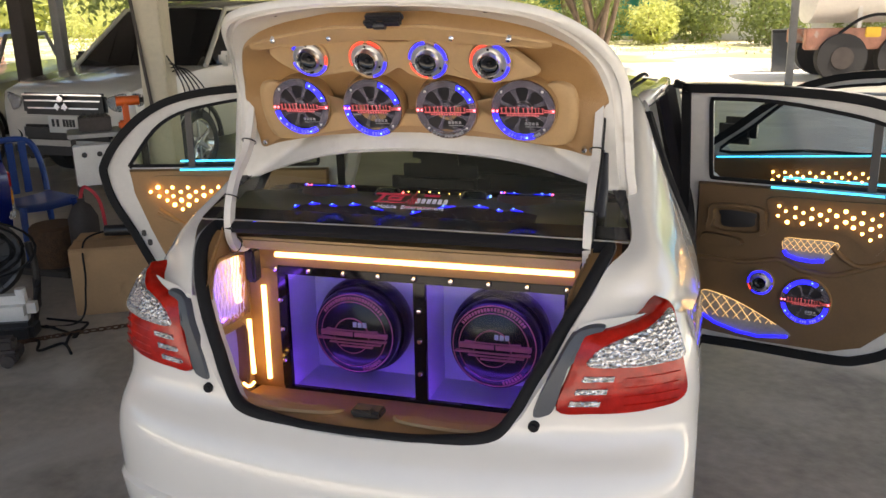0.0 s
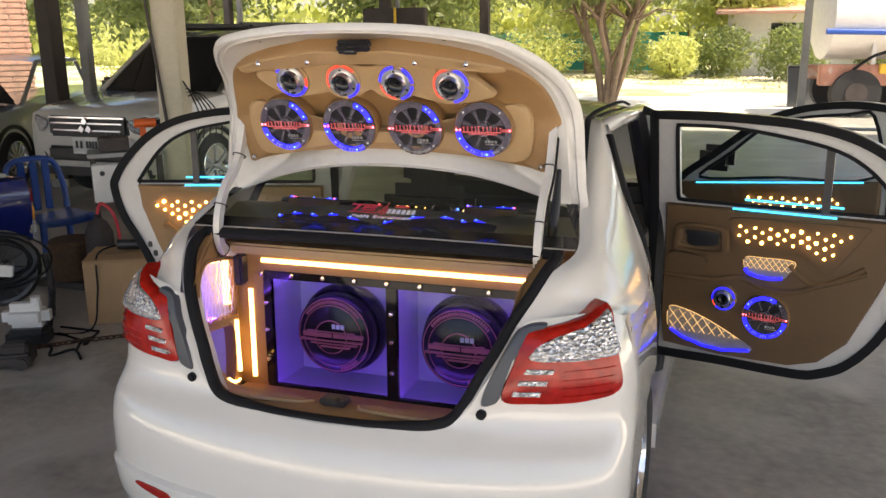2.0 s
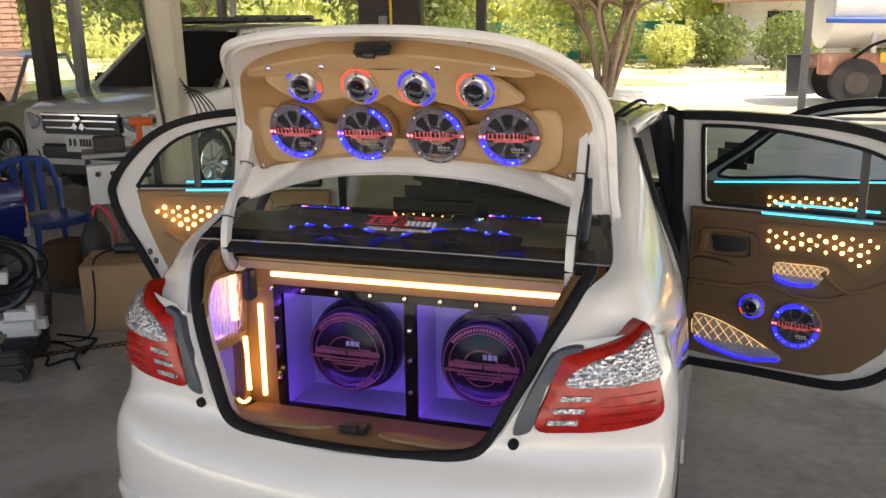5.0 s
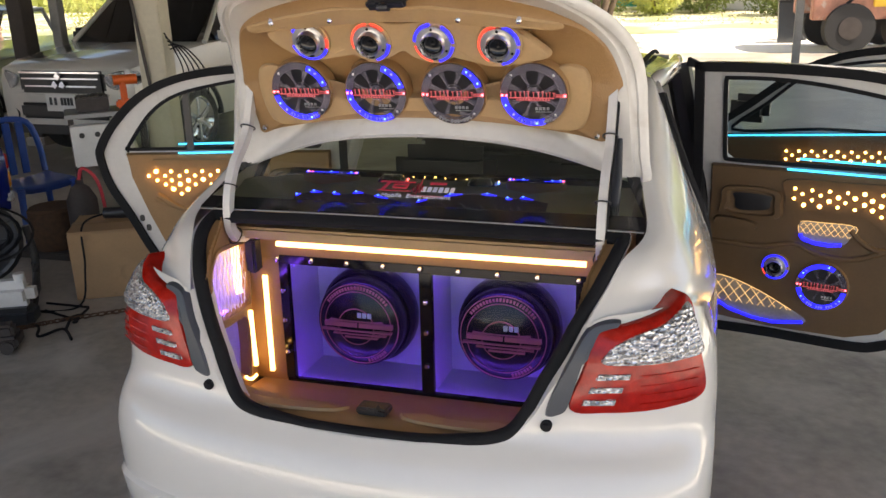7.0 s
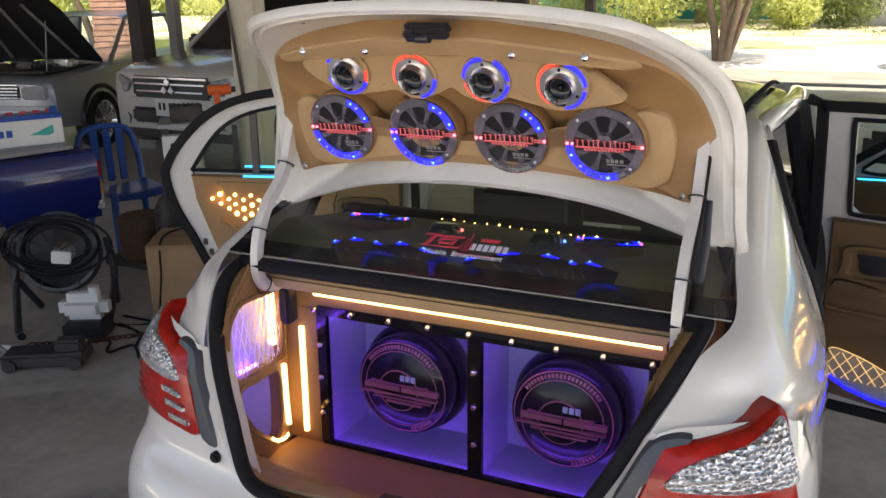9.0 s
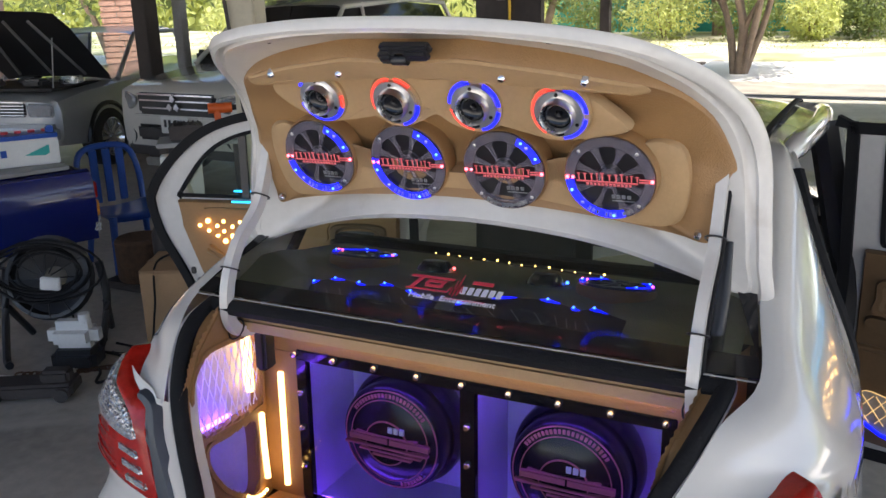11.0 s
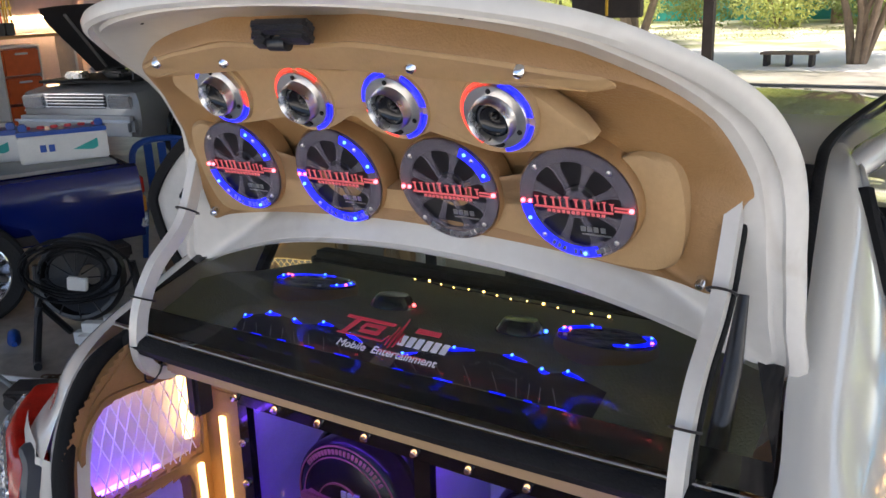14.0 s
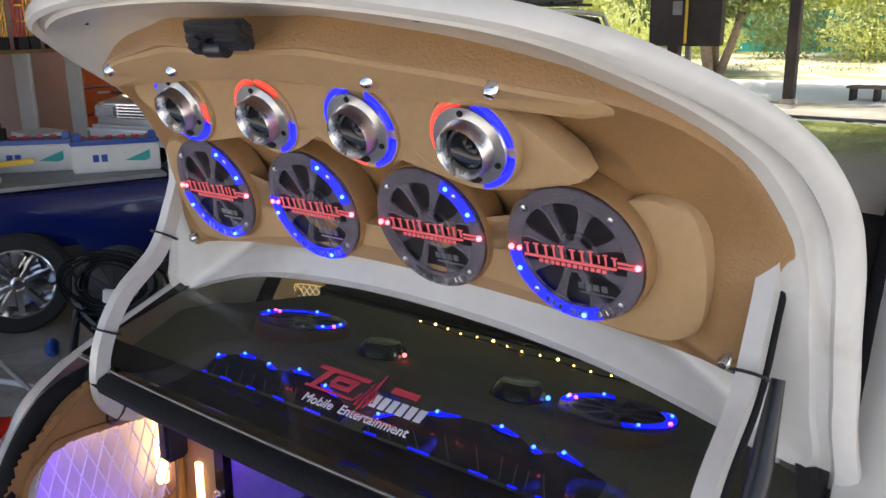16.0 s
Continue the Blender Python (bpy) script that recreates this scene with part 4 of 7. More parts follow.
for k, (x, z) in enumerate(((-0.262, 0.735), (0.216, 0.735))):
    sw = thing("subwoofer", "black twelve inch subwoofer behind acrylic window", "subwoofer", "subwoofers in the boot", face_frame(Vector((x, 0.685, z)), (0, -1, 0)) @ Matrix.Diagonal((1.13, 1.13, 1.0, 1.0)))
    bm = bmesh.new()
    lathe(bm, [(0.125, -0.15), (0.142, -0.125), (0.148, -0.10), (0.148, -0.075), (0.144, -0.058), (0.137, -0.05), (0.130, -0.052), (0.126, -0.055)], 48)
    part("basket", bm, SUBCONE, sw, "black rubber surround")
    bm = bmesh.new()
    lathe(bm, [(0.131, -0.056), (0.132, -0.008), (0.129, 0.004), (0.12, 0.012), (0.09, 0.026), (0.05, 0.036), (0.0, 0.04)], 48)
    part("dome", bm, SUBCONE, sw, "glossy black domed cone")
    bm = bmesh.new()
    for r0, r1 in ((0.1185, 0.1215), (0.099, 0.1012)):
        h = 0.0125 if r0 > 0.11 else 0.0215
        lathe(bm, [(r0, h), (r1, h), (r1, h + 0.002), (r0, h + 0.002)], 64)
    part("printed_ring", bm, PINKPR, sw, "pink printed ring")
    bm = bmesh.new()
    for a in list(range(38, 146, 5)) + list(range(285, 320, 5)):
        if a == 90:
            continue
        box(bm, (0.110, 0, 0.0178), (0.010, 0.006, 0.003), 0, Matrix.Rotation(radians(a), 4, "Z"))
    part("ring_print", bm, PINKPR, sw, "pink bars in place of ring print")
    bm = bmesh.new()
    for yy, w, h, xo in ((0.006, 0.10, 0.013, -0.045), (0.006, 0.10, 0.013, 0.06), (-0.012, 0.215, 0.005, 0.0), (-0.022, 0.16, 0.004, 0.01), (-0.031, 0.10, 0.005, 0.015), (0.017, 0.16, 0.003, 0.0)):
        box(bm, (xo, yy, 0.036), (w, h, 0.014))
    part("logo", bm, PINKPR, sw, "pink bars across the dome")
    bm = bmesh.new()
    lathe(bm, [(0.052, 0.030), (0.055, 0.030), (0.055, 0.0385), (0.052, 0.0385)], 40)
    part("logo_ring", bm, PINKPR, sw)
    bm = bmesh.new()
    for xo in (0.012, 0.027, 0.042):
        box(bm, (xo, 0.036, 0.038), (0.011, 0.014, 0.006))
    part("badge", bm, WHITEPR, sw)


# ---- round speakers ----
def arc_strip(bm, r, a0, a1, h, w=0.004, t=0.003):
    lathe(bm, [(r - w, h), (r + w, h), (r + w, h + t), (r - w, h + t), (r - w, h)], max(4, int(abs(a1 - a0) / 7)), None, a0, a1)


def woofer(m, R, blue, red_only=False, label="six inch woofer with clear spoked grille and red lit lettering", group="woofers in the boot lid", letters=True):
    th = thing("woofer", label, "speaker", group, m)
    bm = bmesh.new()
    lathe(bm, [(R * 1.06, -0.035), (R * 1.045, -0.01), (R * 1.03, 0.003), (R * 1.01, 0.006), (R * 0.98, 0.004)], 40)
    part("rim", bm, TAN, th)
    bm = bmesh.new()
    lathe(bm, [(R * 0.99, 0.002), (R * 0.8, 0.001), (R * 0.72, 0.0), (R * 0.5, -0.002), (R * 0.28, -0.003), (R * 0.26, 0.0), (R * 0.14, 0.003), (0, 0.004)], 40)
    part("cone", bm, CONE, th, "black paper cone")
    bm = bmesh.new()
    lathe(bm, [(R * 0.77, 0.006), (R * 0.985, 0.006), (R * 0.985, 0.011), (R * 0.77, 0.011), (R * 0.77, 0.006)], 48)
    for k in range(8):
        mm = Matrix.Rotation(radians(22.5 + 45 * k), 4, "Z")
        vs = [bm.verts.new(mm @ Vector(p)) for p in ((R * 0.16, -R * 0.045, 0.011), (R * 0.45, -R * 0.05, 0.011), (R * 0.66, -R * 0.075, 0.011), (R * 0.79, -R * 0.15, 0.011), (R * 0.79, R * 0.15, 0.011), (R * 0.66, R * 0.075, 0.011), (R * 0.45, R * 0.05, 0.011), (R * 0.16, R * 0.045, 0.011))]
        vb = [bm.verts.new(v.co + Vector((0, 0, -0.004))) for v in vs]
        bm.faces.new(vs)
        for i in range(8):
            bm.faces.new((vs[i], vb[i], vb[(i + 1) % 8], vs[(i + 1) % 8]))
    lathe(bm, [(R * 0.12, 0.007), (R * 0.24, 0.007), (R * 0.24, 0.011), (R * 0.12, 0.011)], 24)
    grille = part("spoked_grille", bm, ACRYL, th, "clear acrylic spoked grille")
    for a in (45, 135, 225, 315):
        bm = bmesh.new()
        p = Vector((R * 0.885 * math.cos(radians(a)), R * 0.885 * math.sin(radians(a)), 0.011))
        lathe(bm, [(R * 0.042, 0), (R * 0.042, 0.002), (R * 0.02, 0.003), (0, 0.003)], 10, Matrix.Translation(p))
        part("screw", bm, ALU, grille)
    for a0, a1 in blue:
        bm = bmesh.new()
        arc_strip(bm, R * 0.882, a0, a1, 0.0113, R * 0.088, 0.0012)
        part("blue_led_arc", bm, LEDB, th, "glowing blue arc")
        for q in (0.15, 0.85):
            bm = bmesh.new()
            a = radians(a0 + (a1 - a0) * q)
            ball(bm, (R * 0.9 * math.cos(a), R * 0.9 * math.sin(a), 0.0135), R * 0.035, 8)
            part("blue_led_point", bm, LEDBP, th)
    for sx in (-1, 1):
        bm = bmesh.new()
        ball(bm, (sx * R * 0.93, 0, 0.0125), R * 0.042, 8)
        if sx < 0:
            ball(bm, (sx * R * 0.80, 0, 0.0125), R * 0.035, 8)
        part("red_led_point", bm, LEDRP, th)
    if letters:
        bm = bmesh.new()
        rnd = random.Random(5)
        x = -R * 0.72
        while x < R * 0.66:
            w = R * rnd.uniform(0.07, 0.13)
            hgt = R * (rnd.uniform(0.16, 0.30) if abs(x) < R * 0.35 else rnd.uniform(0.13, 0.2))
            box(bm, (x + w / 2, R * 0.03, 0.0125), (w * 0.22, hgt * 0.8, 0.002))
            box(bm, (x + w / 2, R * 0.03 + hgt * 0.4, 0.0125), (w * 0.7, R * 0.014, 0.002))
            x += w * 1.25
        box(bm, (-R * 0.05, -R * 0.075, 0.0125), (R * 1.35, R * 0.03, 0.002))
        for q in range(12):
            box(bm, (-R * 0.48 + R * 0.085 * q, -R * 0.14, 0.0125), (R * 0.05, R * 0.045, 0.002))
        box(bm, (R * 0.78, R * 0.03, 0.0125), (R * 0.25, R * 0.025, 0.002))
        box(bm, (R * 0.78, -R * 0.03, 0.0125), (R * 0.25, R * 0.025, 0.002))
        part("lit_lettering", bm, REDLIT, th, "red lit engraved bars")
        bm = bmesh.new()
        for k in range(11):
            if k in (3, 7):
                continue
            a = radians(-122 + 64 * k / 10)
            box(bm, (0, 0, 0), (R * 0.065, R * 0.10, 0.0015), 0, Matrix.Translation((R * 0.885 * math.cos(a), R * 0.885 * math.sin(a), 0.0125)) @ Matrix.Rotation(a + math.pi / 2, 4, "Z"))
        arc_strip(bm, R * 0.885, -124, -56, 0.0112, R * 0.03, 0.001)
        part("number_strip", bm, ALU, th, "engraved bars along the rim")
        bm = bmesh.new()
        for xo in (0.08, 0.19, 0.30, 0.42):
            box(bm, (R * xo, -R * 0.42, 0.0122), (R * 0.08, R * 0.09, 0.0015))
        box(bm, (R * 0.3, -R * 0.52, 0.0122), (R * 0.5, R * 0.02, 0.0015))
        part("badge", bm, ALU, th)
    return th


def tweeter(m, R, blue, red, label="round aluminium tweeter with glowing blue rim", group="tweeters in the boot lid"):
    th = thing("tweeter", label, "tweeter", group, m)
    bm = bmesh.new()
    lathe(bm, [(R * 1.24, -0.012), (R * 1.22, -0.001), (R * 1.19, 0.0015), (R * 1.0, 0.0)], 36)
    part("halo_cup", bm, TANL, th)
    bm = bmesh.new()
    lathe(bm, [(R, -0.004), (R, 0.006), (R * 0.98, 0.008), (R * 0.70, 0.0085), (R * 0.685, 0.010), (R * 0.665, 0.023), (R * 0.635, 0.0265), (R * 0.61, 0.025), (R * 0.55, 0.012)], 44)
    part("face_plate", bm, ALU, th, "brushed aluminium face plate")
    bm = bmesh.new()
    lathe(bm, [(R * 0.612, 0.0245), (R * 0.56, 0.010), (R * 0.42, 0.003), (R * 0.24, 0.0012), (R * 0.14, 0.002), (R * 0.07, 0.008), (0, 0.012)], 32)
    part("horn", bm, BLACKGL, th, "black horn mouth")
    for a in (90, 210, 330):
        bm = bmesh.new()
        cyl(bm, (R * 0.83 * math.cos(radians(a)), R * 0.83 * math.sin(radians(a)), 0.0085), R * 0.075, 0.003, "Z", 12)
        part("screw_hole", bm, BLACKRUB, th)
    bm = bmesh.new()
    bmesh.ops.create_cone(bm, cap_ends=True, segments=16, radius1=1, radius2=1, depth=0.003, matrix=Matrix.Translation((0, -R * 0.84, 0.0087)) @ Matrix.Diagonal((R * 0.17, R * 0.09, 1, 1)))
    part("port", bm, BLACKRUB, th)
    for a0, a1 in blue:
        bm = bmesh.new()
        arc_strip(bm, R * 1.085, a0, a1, 0.0015, R * 0.062, 0.002)
        part("blue_led_arc", bm, LEDB, th, "glowing blue arc")
    for a0, a1 in red:
        bm = bmesh.new()
        arc_strip(bm, R * 1.08, a0, a1, 0.0015, R * 0.042, 0.002)
        part("red_led_arc", bm, LEDR, th, "glowing red arc")
    return th


W_BLUE = ([(190, 300), (15, 65)], [(175, 300), (12, 68)], [(18, 62)], [(185, 290)])
for x, y, z, blue in zip((-0.338, -0.111, 0.112, 0.336), (0.531, 0.533, 0.533, 0.520), (1.500, 1.499, 1.497, 1.499), W_BLUE):
    woofer(face_frame(Vector((x, y, z)), W_NRM), 0.0895, blue)
T_ARC = (([(195, 330), (110, 150)], [(335, 365)]), ([(280, 350)], [(95, 200), (40, 80)]), ([(95, 175), (0, 60), (280, 345)], [(190, 260)]), ([(0, 75), (275, 345)], [(95, 235)]))
for x, y, z, (blue, red) in zip((-0.247, -0.076, 0.097, 0.269), (0.410, 0.415, 0.413, 0.404), (1.644, 1.640, 1.637, 1.631), T_ARC):
    tweeter(face_frame(Vector((x, y, z)), T_NRM), 0.0470, blue, red)

# speakers on the rear shelf
for x, blue in ((-0.338, [(100, 215), (-25, 25)]), (0.31, [(120, 200), (-60, 50)])):
    woofer(face_frame(Vector((x, 0.703, 1.214)), (0, 0.20, 1), (0, 1, 0)), 0.085, blue, label="round shelf speaker with blue glowing ring", group="speakers on the rear shelf", letters=False)
for x in (-0.137, 0.147):
    th = thing("tweeter", "small chrome domed tweeter on the rear shelf", "tweeter", "tweeters on the rear shelf", Matrix.Translation((x, 0.70, 1.204)) @ Matrix.Rotation(radians(-10), 4, "X"))
    bm = bmesh.new()
    lathe(bm, [(0.046, 0), (0.045, 0.006), (0.033, 0.022), (0.030, 0.024), (0.02, 0.023), (0, 0.023)], 28)
    part("pod", bm, mat("smoked_chrome", (0.10, 0.115, 0.115), 0.14, 0.9, 0.1, 30), th)
    bm = bmesh.new()
    ball(bm, (0.05, 0, 0.01), 0.004, 8)
    part("led", bm, LEDBP if x > 0 else LEDRP, th)
lights = thing("string_lights", "string of tiny warm lights along the rear shelf", "string lights", m=Matrix.Translation((-0.045, 0.950, 1.164)))
bm = bmesh.new()
tube(bm, [(-0.23 + 0.50 * k / 16, 0.012 - 0.024 * k / 16 + 0.005 * math.sin(k * 1.3), 0) for k in range(17)], 0.0018, 5)
tube(bm, smooth_pts([(-0.10, 0.0, 0), (-0.065, -0.07, 0), (-0.03, -0.10, 0), (-0.004, -0.124, 0)], 4), 0.0016, 5)
part("wire", bm, BLACKPL, lights)
for k in range(14):
    bm = bmesh.new()
    ball(bm, (-0.222 + 0.484 * k / 13, 0.012 - 0.023 * k / 13 + 0.005 * math.sin(k * 1.6), 0.003), 0.0030 if k % 4 == 1 else 0.0019, 6)
    part("bulb", bm, LEDDOT, lights)

# blue-lit net pockets at the shelf's rear edge
for pts in (((-0.389, 0.540), (-0.36, 0.560), (-0.30, 0.566), (-0.25, 0.558), (-0.192, 0.570), (-0.13, 0.556), (-0.05, 0.535)), ((-0.007, 0.535), (0.05, 0.567), (0.138, 0.588), (0.22, 0.585), (0.26, 0.572), (0.296, 0.580), (0.37, 0.562))):
    pk_ = thing("shelf_pocket", "netted shelf pocket edged with blue light points", "net pocket", "net pockets on the rear shelf")
    edge = [Vector((q.x, q.y, lerp_tab([(0.47, 1.158), (0.56, 1.188), (0.62, 1.212)], q.y) + 0.005)) for q in smooth_pts([(a, b, 0) for a, b in pts], 5)]
    low = [Vector((p.x, 0.508 + 0.10 * (p.x - pts[0][0]) * (pts[-1][0] - p.x), lerp_tab([(0.47, 1.158), (0.56, 1.185)], 0.508) + 0.004)) for p in edge]
    bm = bmesh.new()
    grid(bm, [edge, low])
    part("pocket", bm, DARKIN, pk_, "dark pocket lining")
    bm = bmesh.new()
    for a in range(0, len(edge) - 3, 6):
        tube(bm, edge[a:a + 4], [0.0012, 0.0045, 0.0035, 0.0012], 6)
        tube(bm, low[a + 1:a + 4], 0.0014, 5)
    part("blue_led_strip", bm, LEDB, pk_, "glowing blue edge")
    for k in range(1, len(edge), 6):
        bm = bmesh.new()
        ball(bm, edge[k] + Vector((0, 0, 0.004)), 0.0032, 6)
        part("blue_led_point", bm, LEDBP, pk_)
    bm = bmesh.new()
    for k in range(0, len(edge) - 4, 3):
        tube(bm, [edge[k].lerp(low[k], 0.5), low[k + 2] + Vector((0, 0, 0.002))], 0.0006, 4)
    part("cord_net", bm, STEELG, pk_)

# window sticker
sticker = thing("window_sticker", "red and white sticker on the rear window", "sticker")


def on_glass(x, v, d=0.003):
    p, q = window_map(x, v, d), window_map(x, v + 0.02, d)
    return face_frame(p, window_map(x, v, d + 0.05) - p, q - p)


bm = bmesh.new()
for xo, v, w, h, sh in ((-0.055, 0.134, 0.105, 0.007, 0.3), (-0.085, 0.118, 0.012, 0.04, 0.35), (-0.04, 0.124, 0.045, 0.008, 0.3), (-0.042, 0.110, 0.042, 0.008, 0.3), (-0.025, 0.117, 0.009, 0.012, 0.3), (-0.06, 0.120, 0.009, 0.014, 0.3), (-0.055, 0.098, 0.10, 0.004, 0.3), (0.045, 0.080, 0.095, 0.005, 0.1), (0.066, 0.133, 0.048, 0.011, 0.1)):
    r = bmesh.ops.create_cube(bm, size=1, matrix=on_glass(xo, v) @ Matrix(((1, sh, 0, 0), (0, 1, 0, 0), (0, 0, 1, 0), (0, 0, 0, 1))) @ Matrix.Diagonal((w, h, 0.001, 1)))
tube(bm, [on_glass(-0.004 + 0.004 * i, 0.101 + h, 0.004).translation for i, h in enumerate((0, 0.01, -0.01, 0.03, -0.015, 0.05, -0.01, 0.02, 0))], 0.0016, 5)
part("red_emblem", bm, REDPR, sticker, "red emblem bars")
bm = bmesh.new()
for k in range(6):
    bmesh.ops.create_cube(bm, size=1, matrix=on_glass(0.030 + 0.0165 * k, 0.108) @ Matrix.Diagonal((0.012, 0.022, 0.001, 1)))
part("white_emblem", bm, WHITEPR, sticker)
bm = bmesh.new()
text_mesh(bm, "Mobile  Entertainment", 0.0225, on_glass(0.014, 0.078))
part("lettering", bm, WHITEPR, sticker, "white lettering")

# ---- open doors ----
DOOR = [(-0.03, 1.44), (-0.03, 1.475), (-0.022, 1.488), (0.02, 1.489), (0.25, 1.489), (0.537, 1.473), (0.735, 1.432), (0.88, 1.36), (1.003, 1.252), (1.08, 1.15), (1.10, 1.08), (1.07, 0.95), (0.99, 0.80), (0.90, 0.62), (0.80, 0.50), (0.70, 0.445), (0.6, 0.425), (0.3, 0.425), (-0.01, 0.425), (-0.03, 0.5), (-0.03, 1.0)]
DWIN = [(0.5, 1.112), (0.2, 1.112), (0.105, 1.113), (0.085, 1.122), (0.08, 1.16), (0.078, 1.28), (0.076, 1.40), (0.08, 1.433), (0.10, 1.441), (0.3, 1.438), (0.52, 1.408), (0.70, 1.365), (0.83, 1.285), (0.955, 1.135), (0.955, 1.117), (0.92, 1.112)]
DTRIM = [(0.045, 1.103), (0.955, 1.103), (0.945, 1.0), (0.88, 0.82), (0.79, 0.61), (0.69, 0.515), (0.58, 0.48), (0.3, 0.475), (0.06, 0.49), (0.045, 0.6)]
FDOOR = [(-0.03, 0.95), (0.0, 1.07), (0.2, 1.22), (0.42, 1.38), (0.62, 1.465), (0.85, 1.50), (1.03, 1.49), (1.08, 1.47), (1.09, 1.2), (1.09, 0.5), (1.07, 0.425), (0.5, 0.40), (0.0, 0.42), (-0.03, 0.5)]
FWIN = [(0.12, 1.07), (0.3, 1.23), (0.47, 1.365), (0.64, 1.42), (0.85, 1.445), (0.985, 1.44), (0.995, 1.145), (0.55, 1.105)]
FTRIM = [(0.03, 1.045), (0.55, 1.092), (1.03, 1.135), (1.02, 0.52), (0.6, 0.48), (0.05, 0.5)]


def frame_plate(bm, outer, inner, f, d0, d1, n=4):
    """A plate with a hole: outlines matched by angle about the hole's middle."""
    o = smooth_pts([Vector((*p, 0)) for p in outer], n, True)
    i = smooth_pts([Vector((*p, 0)) for p in inner], n, True)
    c = sum(i, Vector()) / len(i)
    N = 72

    def cast(poly, ang):
        d = Vector((math.cos(ang), math.sin(ang), 0))
        best = 0
        for k in range(len(poly)):
            a, b = poly[k] - c, poly[(k + 1) % len(poly)] - c
            e = b - a
            den = d.x * e.y - d.y * e.x
            if abs(den) < 1e-9:
                continue
            t, s = (a.x * e.y - a.y * e.x) / den, (a.x * d.y - a.y * d.x) / den
            if 0 <= s <= 1 and t > best:
                best = t
        return c + d * best
    angs = [2 * math.pi * k / N for k in range(N)]
    oo, ii = [cast(o, a) for a in angs], [cast(i, a) for a in angs]
    rows = [[f(p.x, p.y, d) for p in ps] for ps, d in ((oo, d0), (oo, d1), (ii, d1), (ii, d0))]
    grid(bm, rows + [rows[0]], True)


def open_door(side, hinge, ang, outline, win, trim, rear=True):
    d = Vector((side * math.sin(radians(ang)), -math.cos(radians(ang)), 0))
    n = Vector((-side * math.cos(radians(ang)), -math.sin(radians(ang)), 0))
    p0 = Vector((side * hinge[0], hinge[1], 0))

    def f(u, z, dd):
        lean = 0.06 * max(0.0, z - 1.05) / 0.4
        return p0 + d * u + n * (dd + lean) + Vector((0, 0, z))
    bm = bmesh.new()
    frame_plate(bm, outline, win, f, -0.07, -0.005, 4)
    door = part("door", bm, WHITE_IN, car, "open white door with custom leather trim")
    bm = bmesh.new()
    band(bm, outline, f, 0.034, -0.02, 0.012, 4)
    part("door_seal", bm, BLACKRUB, door, "black rubber door seal")
    bm = bmesh.new()
    sheet(bm, win, f, [(1.02, -0.035), (0.6, -0.035), (0.2, -0.035)], 4)
    part("door_glass", bm, PANE if side > 0 else TINT, door)
    bm = bmesh.new()
    band(bm, win, f, 0.014, -0.01, 0.004, 4)
    part("window_gasket", bm, BLACKRUB, door)
    bm = bmesh.new()
    sheet(bm, trim, f, [(1.0, -0.01), (1.0, 0.02), (0.985, 0.032), (0.9, 0.034), (0.6, 0.034), (0.3, 0.034)], 5, True)
    # right door's trim takes the shade-darkened leather, the left the plain tan
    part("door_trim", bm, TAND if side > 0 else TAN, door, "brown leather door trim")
    return door, f, n


def net_lines(bm, poly, f, pitch, r, floor_z):
    """Diamond cords stretched over a pocket's mouth."""
    def inside(u, z):
        c, m = False, len(poly)
        for i in range(m):
            (a, b), (e, g) = poly[i], poly[(i + 1) % m]
            if (b > z) != (g > z) and u < (e - a) * (z - b) / (g - b) + a:
                c = not c
        return c and z > floor_z
    u0, u1 = min(p[0] for p in poly), max(p[0] for p in poly)
    z0, z1 = min(p[1] for p in poly), max(p[1] for p in poly)
    for sg in (1, -1):
        for k in range(-20, 40):
            run = []
            for j in range(41):
                z = z0 + (z1 - z0) * j / 40
                u = u0 + pitch * k + sg * (z - z0) * 0.8
                if u0 <= u <= u1 and inside(u, z):
                    run.append((u, z))
            if len(run) > 2:
                tube(bm, [f(*run[0], 0.043), f(*run[-1], 0.043)], r, 4)
    ring = smooth_pts([(u, z, 0) for u, z in poly], 4, True)
    ring = [q for q in ring if q.y > floor_z]
    for a, b in zip(ring, ring[1:]):
        if (a - b).length < 0.06 and a.y > z0 + 0.35 * (z1 - z0):
            tube(bm, [f(a.x, a.y, 0.042), f(b.x, b.y, 0.042)], r * 1.2, 4)


def f_frame(f, u, z, d):
    p, q = f(u, z, d), f(u, z, d + 0.05)
    return face_frame(p, q - p)


